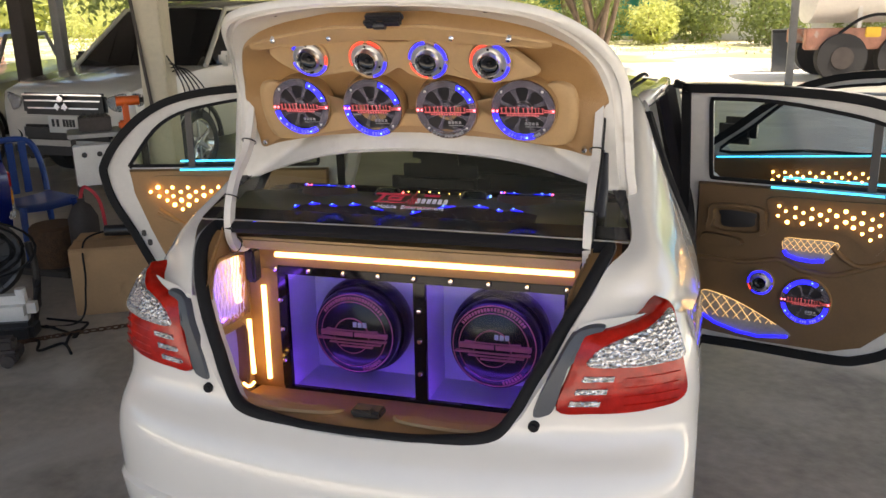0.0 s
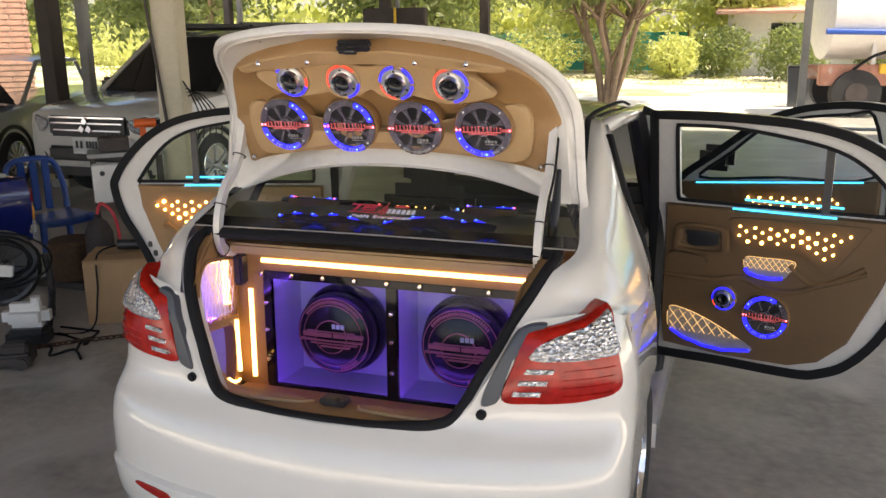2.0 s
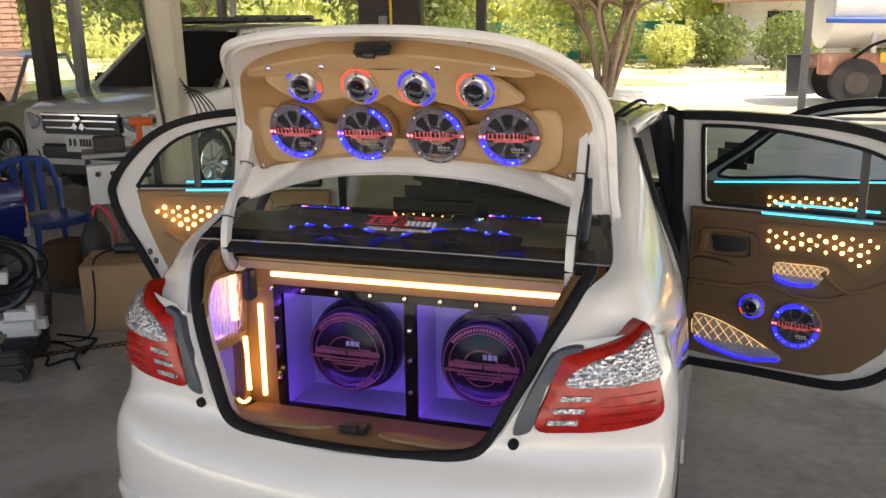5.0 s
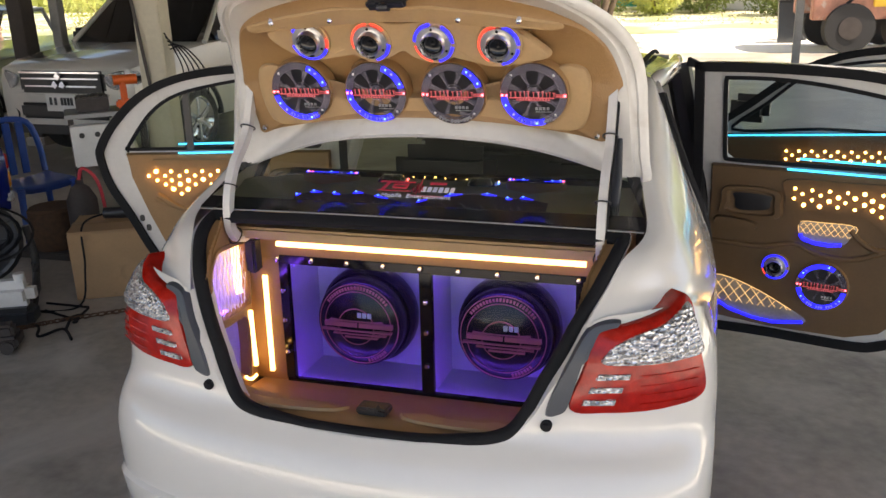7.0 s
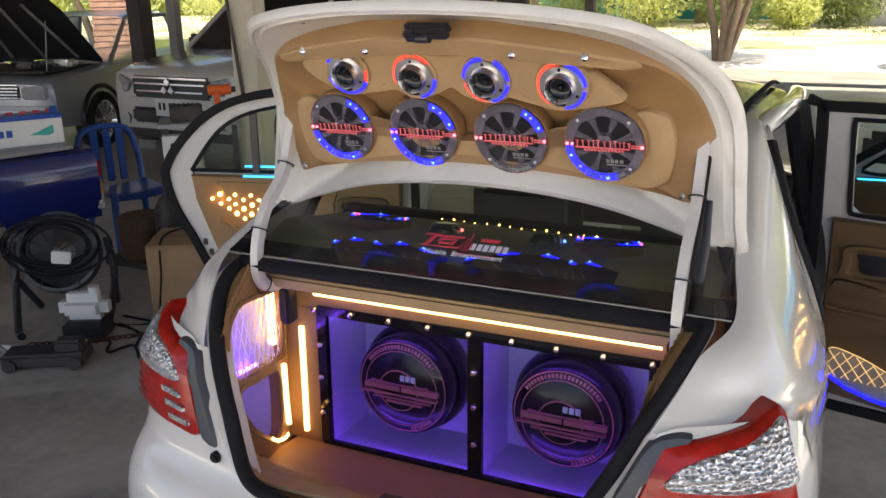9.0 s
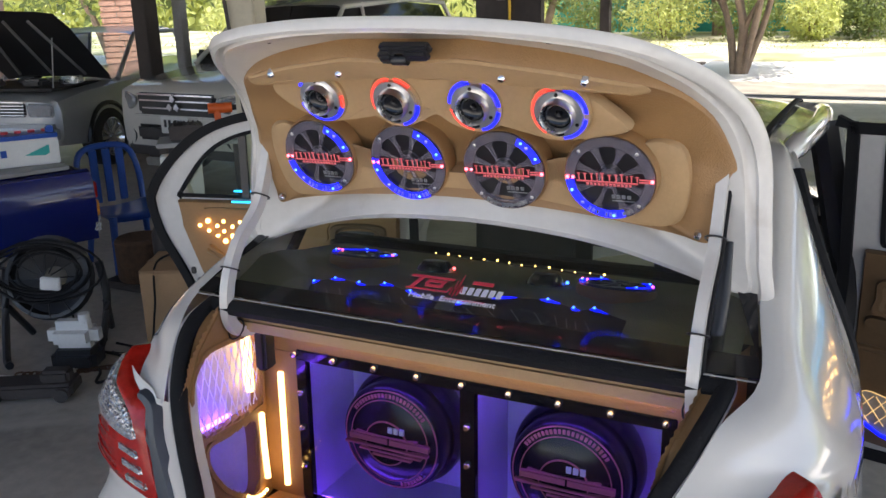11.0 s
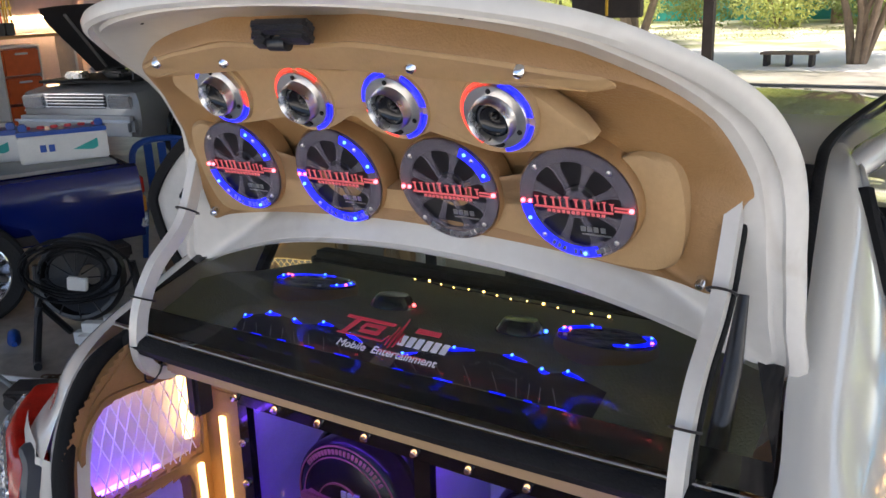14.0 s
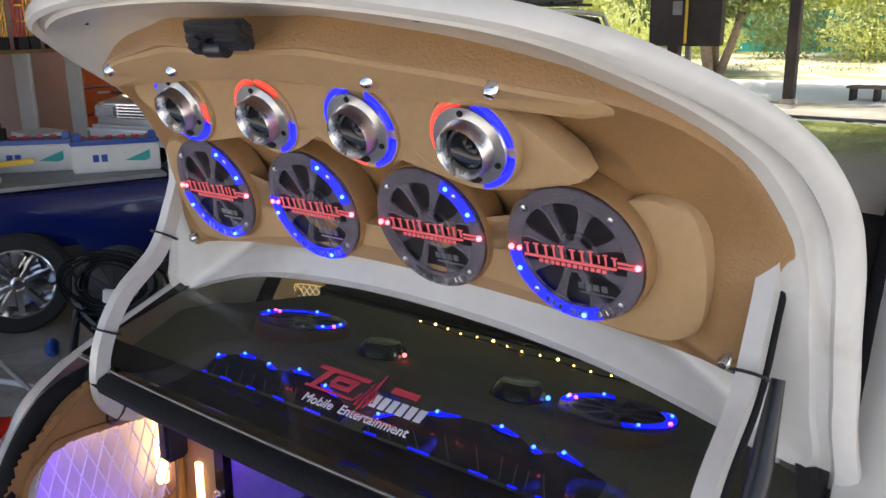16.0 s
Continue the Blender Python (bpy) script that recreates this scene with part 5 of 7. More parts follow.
doors = {}
for side in (1, -1):
    door, f, nrm = open_door(side, (0.77, 1.75), 75, DOOR, DWIN, DTRIM)
    doors[side] = (door, f)
    bm = bmesh.new()
    box(bm, (0, 0, 0), (0.030, 0.26, 0.014), 0, f_frame(f, 0.668, 1.24, -0.02) @ Matrix.Rotation(radians(0), 4, "Z"))
    part("quarter_bar", bm, BLACKPL, door)
    # lower line is the LED strip; upper one models its reflection in the glass
    for za, u0, u1 in ((1.107, 0.325, 0.715), (1.138, 0.357, 0.728)):
        bm = bmesh.new()
        tube(bm, [f(u0, za, 0.036 if za < 1.12 else -0.026), f(u1, za - 0.002, 0.036 if za < 1.12 else -0.026)], 0.0045, 6)
        part("cyan_led_or_reflection", bm, LEDC, door, "glowing cyan strip or its modelled reflection")
    bm = bmesh.new()
    sheet(bm, [(0.325, 1.068), (0.55, 1.075), (0.815, 1.078), (0.82, 1.05), (0.76, 0.95), (0.705, 0.88), (0.67, 0.895), (0.60, 0.945), (0.45, 0.955), (0.335, 0.955), (0.325, 1.0)], f, [(1.0, 0.033), (0.985, 0.042), (0.6, 0.043), (0.2, 0.043)], 5)
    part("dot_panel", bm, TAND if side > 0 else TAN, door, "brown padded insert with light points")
    rnd = random.Random(3)
    rows = ((1.038, 0.359, 8), (1.018, 0.388, 7), (0.999, 0.359, 7), (0.980, 0.390, 6), (0.961, 0.657, 2), (0.943, 0.686, 1))
    if side < 0:
        rows = ((1.024, 0.546, 5), (1.003, 0.580, 5), (0.984, 0.546, 5), (0.963, 0.580, 4), (0.942, 0.686, 2), (0.924, 0.721, 1))
    for z, u0, count in rows:
        for i in range(count):
            big = rnd.random() > 0.7
            bm = bmesh.new()
            ball(bm, f(u0 + (0.0585 if side > 0 else 0.0695) * i + rnd.uniform(-0.003, 0.003), z + rnd.uniform(-0.002, 0.002), 0.045), (0.0078 if big else 0.0058) * (1.0 if side > 0 else 1.25), 8)
            part("light_point", bm, LEDDOT, door)
    # piping round the swept lower panel
    bm = bmesh.new()
    tube(bm, [f(u, z, 0.036) for u, z in [q.xy for q in smooth_pts([(0.06, 0.80, 0), (0.25, 0.80, 0), (0.37, 0.825, 0), (0.46, 0.795, 0), (0.57, 0.79, 0), (0.70, 0.84, 0), (0.84, 0.90, 0)], 5)]], 0.011, 8)
    tube(bm, [f(u, z, 0.036) for u, z in [q.xy for q in smooth_pts([(0.56, 0.90, 0), (0.60, 0.86, 0), (0.66, 0.835, 0), (0.74, 0.86, 0), (0.83, 0.92, 0)], 5)]], 0.011, 8)
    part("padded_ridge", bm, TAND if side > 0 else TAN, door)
    # pull recess and switch
    bm = bmesh.new()
    sheet(bm, [(0.10, 0.91), (0.30, 0.91), (0.318, 0.965), (0.295, 1.025), (0.11, 1.025), (0.092, 0.965)], f, [(1.0, 0.033), (0.95, 0.05), (0.78, 0.05), (0.7, 0.036), (0.3, 0.03)], 5)
    pull = part("pull_surround", bm, TAND, door)
    bm = bmesh.new()
    sheet(bm, [(0.16, 0.936), (0.265, 0.945), (0.275, 0.975), (0.27, 0.998), (0.145, 1.0), (0.145, 0.975)], f, [(1.0, 0.04), (0.9, 0.041), (0.3, 0.041)], 5)
    part("pull_pocket", bm, BLACKPL, door, "black pull pocket")
    bm = bmesh.new()
    sheet(bm, [(0.075, 0.868), (0.16, 0.855), (0.235, 0.868), (0.215, 0.895), (0.085, 0.905)], f, [(1.0, 0.033), (0.9, 0.055), (0.5, 0.057)], 4)
    part("armrest", bm, TAND, door)
    # upper net pocket
    NP = [(0.388, 0.912), (0.46, 0.918), (0.578, 0.915), (0.56, 0.865), (0.53, 0.838), (0.43, 0.840), (0.392, 0.858)]
    bm = bmesh.new()
    sheet(bm, NP, f, [(1.0, 0.036), (0.9, 0.037), (0.3, 0.037)], 4)
    part("net_pocket", bm, POCKET, door, "lit net pocket")
    bm = bmesh.new()
    tube(bm, [f(u, z, 0.042) for u, z in ((0.390, 0.866), (0.40, 0.85), (0.44, 0.838), (0.49, 0.835), (0.535, 0.842))], 0.007, 6)
    part("blue_led_strip", bm, LEDB, door)
    bm = bmesh.new()
    net_lines(bm, NP, f, 0.024, 0.0013, 0.868)
    part("cord_net", bm, LEDN, door, "warm lit cords")
    # lower net pocket
    LP = [(0.085, 0.655), (0.16, 0.655), (0.26, 0.622), (0.36, 0.575), (0.442, 0.525), (0.36, 0.498), (0.25, 0.502), (0.15, 0.525), (0.09, 0.552)]
    bm = bmesh.new()
    sheet(bm, LP, f, [(1.0, 0.036), (0.9, 0.037), (0.3, 0.037)], 4)
    part("net_pocket", bm, POCKET, door)
    bm = bmesh.new()
    tube(bm, [f(u, z, 0.042) for u, z in ((0.095, 0.56), (0.15, 0.53), (0.24, 0.508), (0.32, 0.502), (0.43, 0.52))], 0.006, 6)
    part("blue_led_strip", bm, LEDB, door)
    bm = bmesh.new()
    net_lines(bm, LP, f, 0.042, 0.0015, 0.560)
    part("cord_net", bm, LEDN, door)
    woofer(f_frame(f, 0.484, 0.676, 0.045), 0.090, [(60, 160), (190, 350)], label="woofer with blue glowing rim in a door", group="woofers in the doors")
    tweeter(f_frame(f, 0.313, 0.727, 0.045), 0.042, [(10, 190), (230, 350)], [(195, 225)], "small aluminium tweeter with blue rim in a door", "tweeters in the doors")
    if side < 0:
        bm = bmesh.new()
        for a in ((0.93, 0.80), (0.905, 0.755)):
            box(bm, (0, 0, 0), (0.022, 0.03, 0.006), 0.004, f_frame(f, a[0], a[1], -0.002))
        part("door_catch", bm, BLACKPL, door)

door, f, nrm = open_door(1, (0.79, 2.83), 66, FDOOR, FWIN, FTRIM, False)
bm = bmesh.new()
tube(bm, [f(0.12, 1.049, 0.036), f(0.96, 1.128, 0.036)], 0.0045, 6)
part("cyan_led_or_reflection", bm, LEDC, door)
for row in range(3):
    for k in range(8):
        u = 0.412 + 0.0585 * k + 0.029 * (row % 2)
        bm = bmesh.new()
        ball(bm, f(u, 1.0 + 0.077 * (u - 0.412) - 0.02 * row, 0.04), 0.0065, 8)
        part("light_point", bm, LEDDOT, door)
bm = bmesh.new()
fm = f_frame(f, 0.16, 1.17, -0.14)
box(bm, (0, 0, 0), (0.20, 0.14, 0.09), 0.035, fm)
box(bm, (-0.07, -0.06, 0.06), (0.06, 0.05, 0.10), 0.012, fm)
part("door_mirror", bm, BLACKPL, door, "black door mirror")

# the sedan and all that it carries take the tilt
for ob in [o for o in scene.objects if o not in SETTING and o.parent is None]:
    ob.matrix_basis = TILTED @ ob.matrix_basis


# ---- carport posts and walls ----
def post(x, y, w, d, h, material, label, rot=0.0, name="post"):
    th = thing(name, label, "post", "carport posts", Matrix.Translation((x, y, 0)) @ Matrix.Rotation(radians(rot), 4, "Z"))
    bm = bmesh.new()
    box(bm, (0, 0, h / 2), (w, d, h), 0.008)
    part("shaft", bm, material, th)
    bm = bmesh.new()
    box(bm, (0, 0, 0.05), (w + 0.06, d + 0.06, 0.10), 0.01)
    part("footing", bm, CONC, th)
    return th


pillar = post(-3.02, 3.72, 0.19, 0.19, 3.7, CREAM, "cream painted square concrete carport pillar", 12)
bm = bmesh.new()
tube(bm, [(-0.13, -0.13, 3.6), (-0.125, -0.13, 2.2), (-0.02, -0.115, 1.05)], 0.012, 8)
part("conduit", bm, STEELD, pillar, "dark slanting conduit")
for k in range(5):
    bm = bmesh.new()
    tube(bm, smooth_pts([(0.10, -0.06 + 0.02 * k, 1.46 - 0.03 * k), (0.15 + 0.02 * k, -0.05, 1.36), (0.20 + 0.04 * k, -0.04, 1.20), (0.16 + 0.05 * k, -0.02, 1.02)], 6), 0.005, 6)
    part("cable", bm, BLACKRUB, pillar)
for x, y, w, mt, lab in ((-6.72, 6.55, 0.2, STEELD, "dark brown steel carport post"), (-6.48, 6.85, 0.12, STEELG, "pale grey steel carport post"), (-9.55, 15.0, 0.16, STEELD, "dark steel carport post by the yard"), (-9.33, 15.1, 0.1, STEELG, "pale grey steel carport post by the yard"), (-6.5, 16.6, 0.22, STEELD, "dark steel carport post with switch box"), (-4.35, 17.2, 0.2, STEELD, "dark steel carport post by the yard"), (2.12, 13.7, 0.12, STEELG, "galvanised steel carport post by the yard"), (-6.25, 16.7, 0.1, STEELG, "pale grey steel carport post by the yard")):
    post(x, y, w, w, 3.7, mt, lab)
cab = thing("switch_cabinet", "dark brown metal switch cabinet hung on a post", "cabinet", m=Matrix.Translation((-6.4, 16.3, 1.12)))
bm = bmesh.new()
box(bm, (0.25, 0, 0.6), (1.45, 0.25, 1.2), 0.02)
part("body", bm, STEELD, cab)
bm = bmesh.new()
box(bm, (0.12, -0.15, 0.72), (0.2, 0.05, 0.26), 0.01)
part("meter", bm, STEELG, cab)
bm = bmesh.new()
tube(bm, [(0.3, -0.15, 1.2), (0.3, -0.15, 0.05)], 0.03, 8)
part("conduit", bm, YELLOWPL, cab, "yellow conduit")

bm = bmesh.new()
box(bm, (-12.3, 4.0, 1.9), (0.2, 9.0, 3.8))
box(bm, (-12.1, 8.6, 1.9), (0.35, 0.35, 3.8), 0.01)
tagged(part("wall_west", bm, PINKWALL), "pale pink plaster workshop wall", "wall", kind="structure")

# brick column, brick by brick
bc = thing("brick_column", "sunlit red brick column beside the workshop", "column", m=Matrix.Translation((-11.6, 10.9, 0)) @ Matrix.Rotation(radians(40), 4, "Z"))
bm = bmesh.new()
box(bm, (0, 0, 1.85), (0.56, 0.56, 3.7))
part("core", bm, MORTAR, bc)
bm = bmesh.new()
box(bm, (0, 0, 0), (0.27, 0.05, 0.085), 0.006)
br = part("brick", bm, BRICK, bc)
first = True
for k in range(36):
    for face in range(4):
        for j in range(2):
            mm = Matrix.Rotation(math.pi / 2 * face, 4, "Z") @ Matrix.Translation((-0.15 + 0.285 * j + (0.07 if k % 2 else 0) - 0.03, -0.275, 0.05 + 0.1 * k))
            if first:
                br.matrix_basis, first = mm, False
                continue
            o = br.copy()
            scene.collection.objects.link(o)
            o.matrix_basis = mm


# ---- vehicles ----
def wheel(parent, x, y, r, w, rim_mat, side, spokes=8):
    m = Matrix.Translation((x, y, r)) @ Matrix.Rotation(radians(90 * side), 4, "Y")
    bm = bmesh.new()
    lathe(bm, [(r * 0.66, -w / 2), (r * 0.9, -w / 2), (r * 0.98, -w * 0.4), (r, -w * 0.2), (r, w * 0.2), (r * 0.98, w * 0.4), (r * 0.9, w / 2), (r * 0.66, w / 2)], 36, m)
    wh = part("wheel", bm, TYRE, parent, "black tyre")
    bm = bmesh.new()
    lathe(bm, [(r * 0.68, w * 0.49), (r * 0.64, w * 0.52), (r * 0.60, w * 0.40), (r * 0.5, w * 0.1), (0, w * 0.1)], 32, m)
    part("rim", bm, rim_mat, wh)
    for k in range(spokes):
        bm = bmesh.new()
        box(bm, (r * 0.33, 0, w * 0.38), (r * 0.58, r * 0.11, w * 0.16), 0.006, m @ Matrix.Rotation(2 * math.pi * k / spokes, 4, "Z"))
        part("spoke", bm, rim_mat, wh)
    bm = bmesh.new()
    lathe(bm, [(r * 0.13, w * 0.3), (r * 0.13, w * 0.5), (r * 0.09, w * 0.55), (0, w * 0.55)], 16, m)
    part("hub_cap", bm, rim_mat, wh)


def loft_body(secs):
    """Car body from stations along y: (y, half width, bottom, belt height, top width factor)."""
    bm = bmesh.new()
    rows = []
    for y, w, z0, z1, tw in secs:
        half = [(0.0, z0), (w * 0.92, z0), (w * 0.99, z0 + 0.10), (w, z0 + (z1 - z0) * 0.45), (w * 0.99, z0 + (z1 - z0) * 0.75), (w * tw, z1 - 0.03), (w * tw - 0.07, z1), (0.0, z1 + 0.015)]
        rows.append([Vector((x, y, z)) for x, z in half] + [Vector((-x, y, z)) for x, z in half[-2:0:-1]])
    vs = grid(bm, rows, True)
    bm.faces.new(vs[0]), bm.faces.new(vs[-1])
    return bm


# ivory off-road wagon, nose towards the bench
M = Matrix.Translation((-5.4, 5.5, 0)) @ Matrix.Rotation(radians(-2.8), 4, "Z")
suv = thing("wagon_car", "ivory four-wheel-drive wagon with roof rack", "car", m=M)
bm = loft_body([(0.0, 0.72, 0.42, 0.98, 0.95), (0.04, 0.84, 0.38, 1.02, 0.95), (0.25, 0.89, 0.36, 1.07, 0.95), (0.7, 0.90, 0.34, 1.12, 0.95), (1.2, 0.905, 0.34, 1.16, 0.95), (1.3, 0.905, 0.34, 1.17, 0.96), (4.3, 0.905, 0.36, 1.18, 0.96), (4.6, 0.86, 0.42, 1.16, 0.95)])
part("body", bm, IVORY, suv)
bm = bmesh.new()
rows = []
for y, w, z in ((1.15, 0.84, 1.15), (1.95, 0.70, 1.74), (2.3, 0.69, 1.80), (3.6, 0.68, 1.80), (4.3, 0.66, 1.74), (4.58, 0.80, 1.15)):
    rows.append([Vector((w, y, z)), Vector((w * 0.85, y, z + 0.03)), Vector((0, y, z + 0.045)), Vector((-w * 0.85, y, z + 0.03)), Vector((-w, y, z))])
grid(bm, rows[1:5])
part("roof", bm, IVORY, suv)
bm = bmesh.new()
grid(bm, [[Vector((0.80, 1.17, 1.165)), Vector((0, 1.08, 1.17)), Vector((-0.80, 1.17, 1.165))], [Vector((0.68, 1.95, 1.74)), Vector((0, 1.90, 1.775)), Vector((-0.68, 1.95, 1.74))]])
part("windscreen", bm, CARGLASS, suv, "dark windscreen")
for sd in (1, -1):
    bm = bmesh.new()
    grid(bm, [[(sd * 0.88, 1.25, 1.16), (sd * 0.885, 2.1, 1.165), (sd * 0.885, 3.1, 1.17), (sd * 0.87, 4.4, 1.17)], [(sd * 0.70, 1.98, 1.735), (sd * 0.70, 2.2, 1.775), (sd * 0.69, 3.1, 1.79), (sd * 0.67, 4.2, 1.72)]])
    part("side_window", bm, CARGLASS, suv)
    bm = bmesh.new()
    tube(bm, [(sd * 0.885, 1.2, 1.16), (sd * 0.70, 1.95, 1.75), (sd * 0.69, 3.4, 1.81), (sd * 0.67, 4.3, 1.75), (sd * 0.85, 4.55, 1.17)], 0.03, 8)
    tube(bm, [(sd * 0.89, 2.2, 1.16), (sd * 0.70, 2.3, 1.79)], 0.025, 6)
    part("window_pillar", bm, IVORY, suv)
    bm = bmesh.new()
    tube(bm, [(sd * 0.62, 2.2, 1.87), (sd * 0.62, 4.1, 1.87)], 0.02, 8)
    part("roof_rail", bm, BLACKPL, suv)
    bm = bmesh.new()
    box(bm, (sd * 0.99, 1.45, 1.22), (0.16, 0.14, 0.17), 0.04)
    part("door_mirror", bm, BLACKPL if sd < 0 else IVORY, suv)
    bm = bmesh.new()
    f = lambda a, b, d: Vector((sd * a, -0.015 + 0.55 * max(0, a - 0.55) ** 1.3 - d, b))
    sheet(bm, [(0.55, 0.93), (0.60, 0.82), (0.74, 0.80), (0.86, 0.86), (0.87, 0.95), (0.75, 0.985)], f, [(1, -0.02), (1, 0.02), (0.9, 0.03), (0.4, 0.035)], 4)
    hl = part("headlamp", bm, CLEARL, suv, "clear headlamp")
    bm = bmesh.new()
    sheet(bm, [(0.62, 0.56), (0.66, 0.46), (0.78, 0.47), (0.82, 0.56), (0.76, 0.63)], f, [(1, -0.01), (1, 0.02), (0.8, 0.01), (0.4, 0.0)], 4)
    part("fog_lamp", bm, BLACKPL, suv)
    wheel(suv, sd * 0.80, 0.92, 0.37, 0.25, CHROME, sd, 6)
    wheel(suv, sd * 0.80, 3.6, 0.37, 0.25, CHROME, sd, 6)
    bm = bmesh.new()
    tube(bm, [(sd * 0.90, 0.92 + 0.43 * math.cos(a), 0.37 + 0.43 * math.sin(a)) for a in [math.pi * k / 14 for k in range(15)]], 0.035, 6)
    part("wheel_arch", bm, BLACKPL, suv)
bm = bmesh.new()
box(bm, (0, -0.005, 0.87), (1.06, 0.05, 0.22), 0.03)
grille = part("grille", bm, BLACKPL, suv, "black grille with chrome bars")
for z in (0.83, 0.905, 0.965):
    bm = bmesh.new()
    box(bm, (0, -0.035, z), (1.0 - (0.955 - z) * 0.8, 0.03, 0.016), 0.005)
    part("grille_bar", bm, CHROME, grille)
bm = bmesh.new()
for a in (90, 210, 330):
    c = Vector((0.055 * math.cos(radians(a)), -0.06, 0.875 + 0.055 * math.sin(radians(a))))
    box(bm, (0, 0, 0), (0.06, 0.015, 0.06), 0.004, Matrix.Translation(c) @ Matrix.Rotation(radians(45), 4, "Y"))
part("emblem", bm, CHROME, grille)
bm = bmesh.new()
box(bm, (0, -0.02, 0.58), (1.12, 0.06, 0.16), 0.03)
part("lower_intake", bm, BLACKPL, suv)
bm = bmesh.new()
box(bm, (0, 0.06, 0.40), (1.5, 0.16, 0.13), 0.03)
part("skid_plate", bm, BLACKPL, suv, "black plastic under-bumper")
bm = bmesh.new()
box(bm, (0, -0.03, 0.745), (1.15, 0.05, 0.035), 0.012)
part("bumper_lip", bm, IVORY, suv)
bm = bmesh.new()
box(bm, (0, -0.062, 0.67), (0.37, 0.012, 0.17), 0.004)
plate = part("number_plate", bm, WHITEPL, suv, "white number plate with dark bars")
for k, x in enumerate((-0.12, -0.06, 0.02, 0.06, 0.10, 0.14)):
    bm = bmesh.new()
    box(bm, (x, -0.070, 0.685), (0.03, 0.006, 0.075))
    part("plate_bar", bm, BLACKPL, plate)
bm = bmesh.new()
for y in (2.3, 2.8, 3.3, 3.8):
    box(bm, (0, y, 1.90), (1.25, 0.08, 0.025), 0.008)
for x in (-0.55, 0.55):
    box(bm, (x, 3.05, 1.915), (0.05, 1.9, 0.06), 0.015)
part("roof_rack", bm, BLACKPL, suv, "black roof rack")

# silver pickup, bonnet up
M = Matrix.Translation((-7.87, 5.30, 0)) @ Matrix.Rotation(math.atan2(0.227, 0.974), 4, "Z")
pk = thing("pickup_car", "silver pickup with its bonnet propped open", "car", m=M)
bm = loft_body([(0.0, 0.74, 0.40, 0.84, 0.96), (0.05, 0.81, 0.36, 0.87, 0.96), (0.5, 0.83, 0.32, 0.93, 0.95), (1.15, 0.835, 0.30, 0.97, 0.95), (2.9, 0.835, 0.30, 1.0, 0.95), (2.95, 0.835, 0.34, 0.99, 0.97), (5.0, 0.83, 0.40, 1.0, 0.97)])
part("body", bm, SILVER, pk)
bm = bmesh.new()
rows = [[Vector((w, y, z)), Vector((w * 0.8, y, z + 0.03)), Vector((0, y, z + 0.045)), Vector((-w * 0.8, y, z + 0.03)), Vector((-w, y, z))] for y, w, z in ((1.85, 0.66, 1.46), (2.2, 0.66, 1.52), (2.7, 0.65, 1.52), (2.95, 0.63, 1.46))]
grid(bm, rows)
part("roof", bm, SILVER, pk)
for a, b, c, d in (((0.76, 1.2, 0.98), (-0.76, 1.2, 0.98), (-0.64, 1.85, 1.46), (0.64, 1.85, 1.46)), ((0.8, 1.3, 0.99), (0.8, 2.9, 1.0), (0.65, 2.85, 1.46), (0.655, 1.9, 1.46)), ((-0.8, 1.3, 0.99), (-0.8, 2.9, 1.0), (-0.65, 2.85, 1.46), (-0.655, 1.9, 1.46))):
    bm = bmesh.new()
    quad(bm, a, b, c, d, 3)
    part("cab_window", bm, PANE, pk)
for sd in (1, -1):
    bm = bmesh.new()
    tube(bm, [(sd * 0.80, 1.18, 0.98), (sd * 0.65, 1.87, 1.48), (sd * 0.65, 2.85, 1.48), (sd * 0.80, 2.95, 1.0)], 0.03, 8)
    tube(bm, [(sd * 0.80, 2.2, 0.99), (sd * 0.66, 2.2, 1.49)], 0.03, 8)
    part("cab_pillar", bm, SILVER, pk)
    wheel(pk, sd * 0.75, 0.86, 0.34, 0.22, CHROME, sd, 12)
    wheel(pk, sd * 0.75, 3.9, 0.34, 0.22, CHROME, sd, 12)
    bm = bmesh.new()
    tube(bm, [(sd * 0.83, 0.86 + 0.40 * math.cos(a), 0.34 + 0.40 * math.sin(a)) for a in [math.pi * k / 14 for k in range(15)]], 0.03, 6)
    part("wheel_arch", bm, BLACKPL, pk)
    bm = bmesh.new()
    box(bm, (sd * 0.60, -0.01, 0.755), (0.32, 0.06, 0.15), 0.02)
    part("headlamp", bm, CLEARL, pk)
bm = bmesh.new()
box(bm, (0, -0.005, 0.76), (0.82, 0.05, 0.16), 0.02)
grille = part("grille", bm, BLACKPL, pk)
for z in (0.70, 0.735, 0.77, 0.805, 0.84):
    bm = bmesh.new()
    box(bm, (0, -0.03, z), (0.82, 0.02, 0.012), 0.003)
    part("grille_bar", bm, CHROME, grille)
bm = bmesh.new()
box(bm, (0, -0.05, 0.50), (1.62, 0.16, 0.22), 0.05)
part("front_bumper", bm, SILVER, pk)
bm = bmesh.new()
box(bm, (0, -0.135, 0.56), (1.6, 0.012, 0.03), 0.004)
part("bumper_strip", bm, CHROME, pk)
bm = bmesh.new()
box(bm, (0, 0.62, 0.955), (1.3, 0.95, 0.03), 0.01)
part("engine_bay", bm, DARKIN, pk, "dark engine bay")
for k, (x, y) in enumerate(((-0.3, 0.4), (0.2, 0.5), (0.45, 0.8), (-0.1, 0.8))):
    bm = bmesh.new()
    box(bm, (x, y, 1.0), (0.25, 0.2, 0.10), 0.03)
    part("engine_unit", bm, BLACKPL if k % 2 else ALU, pk)
bm = bmesh.new()
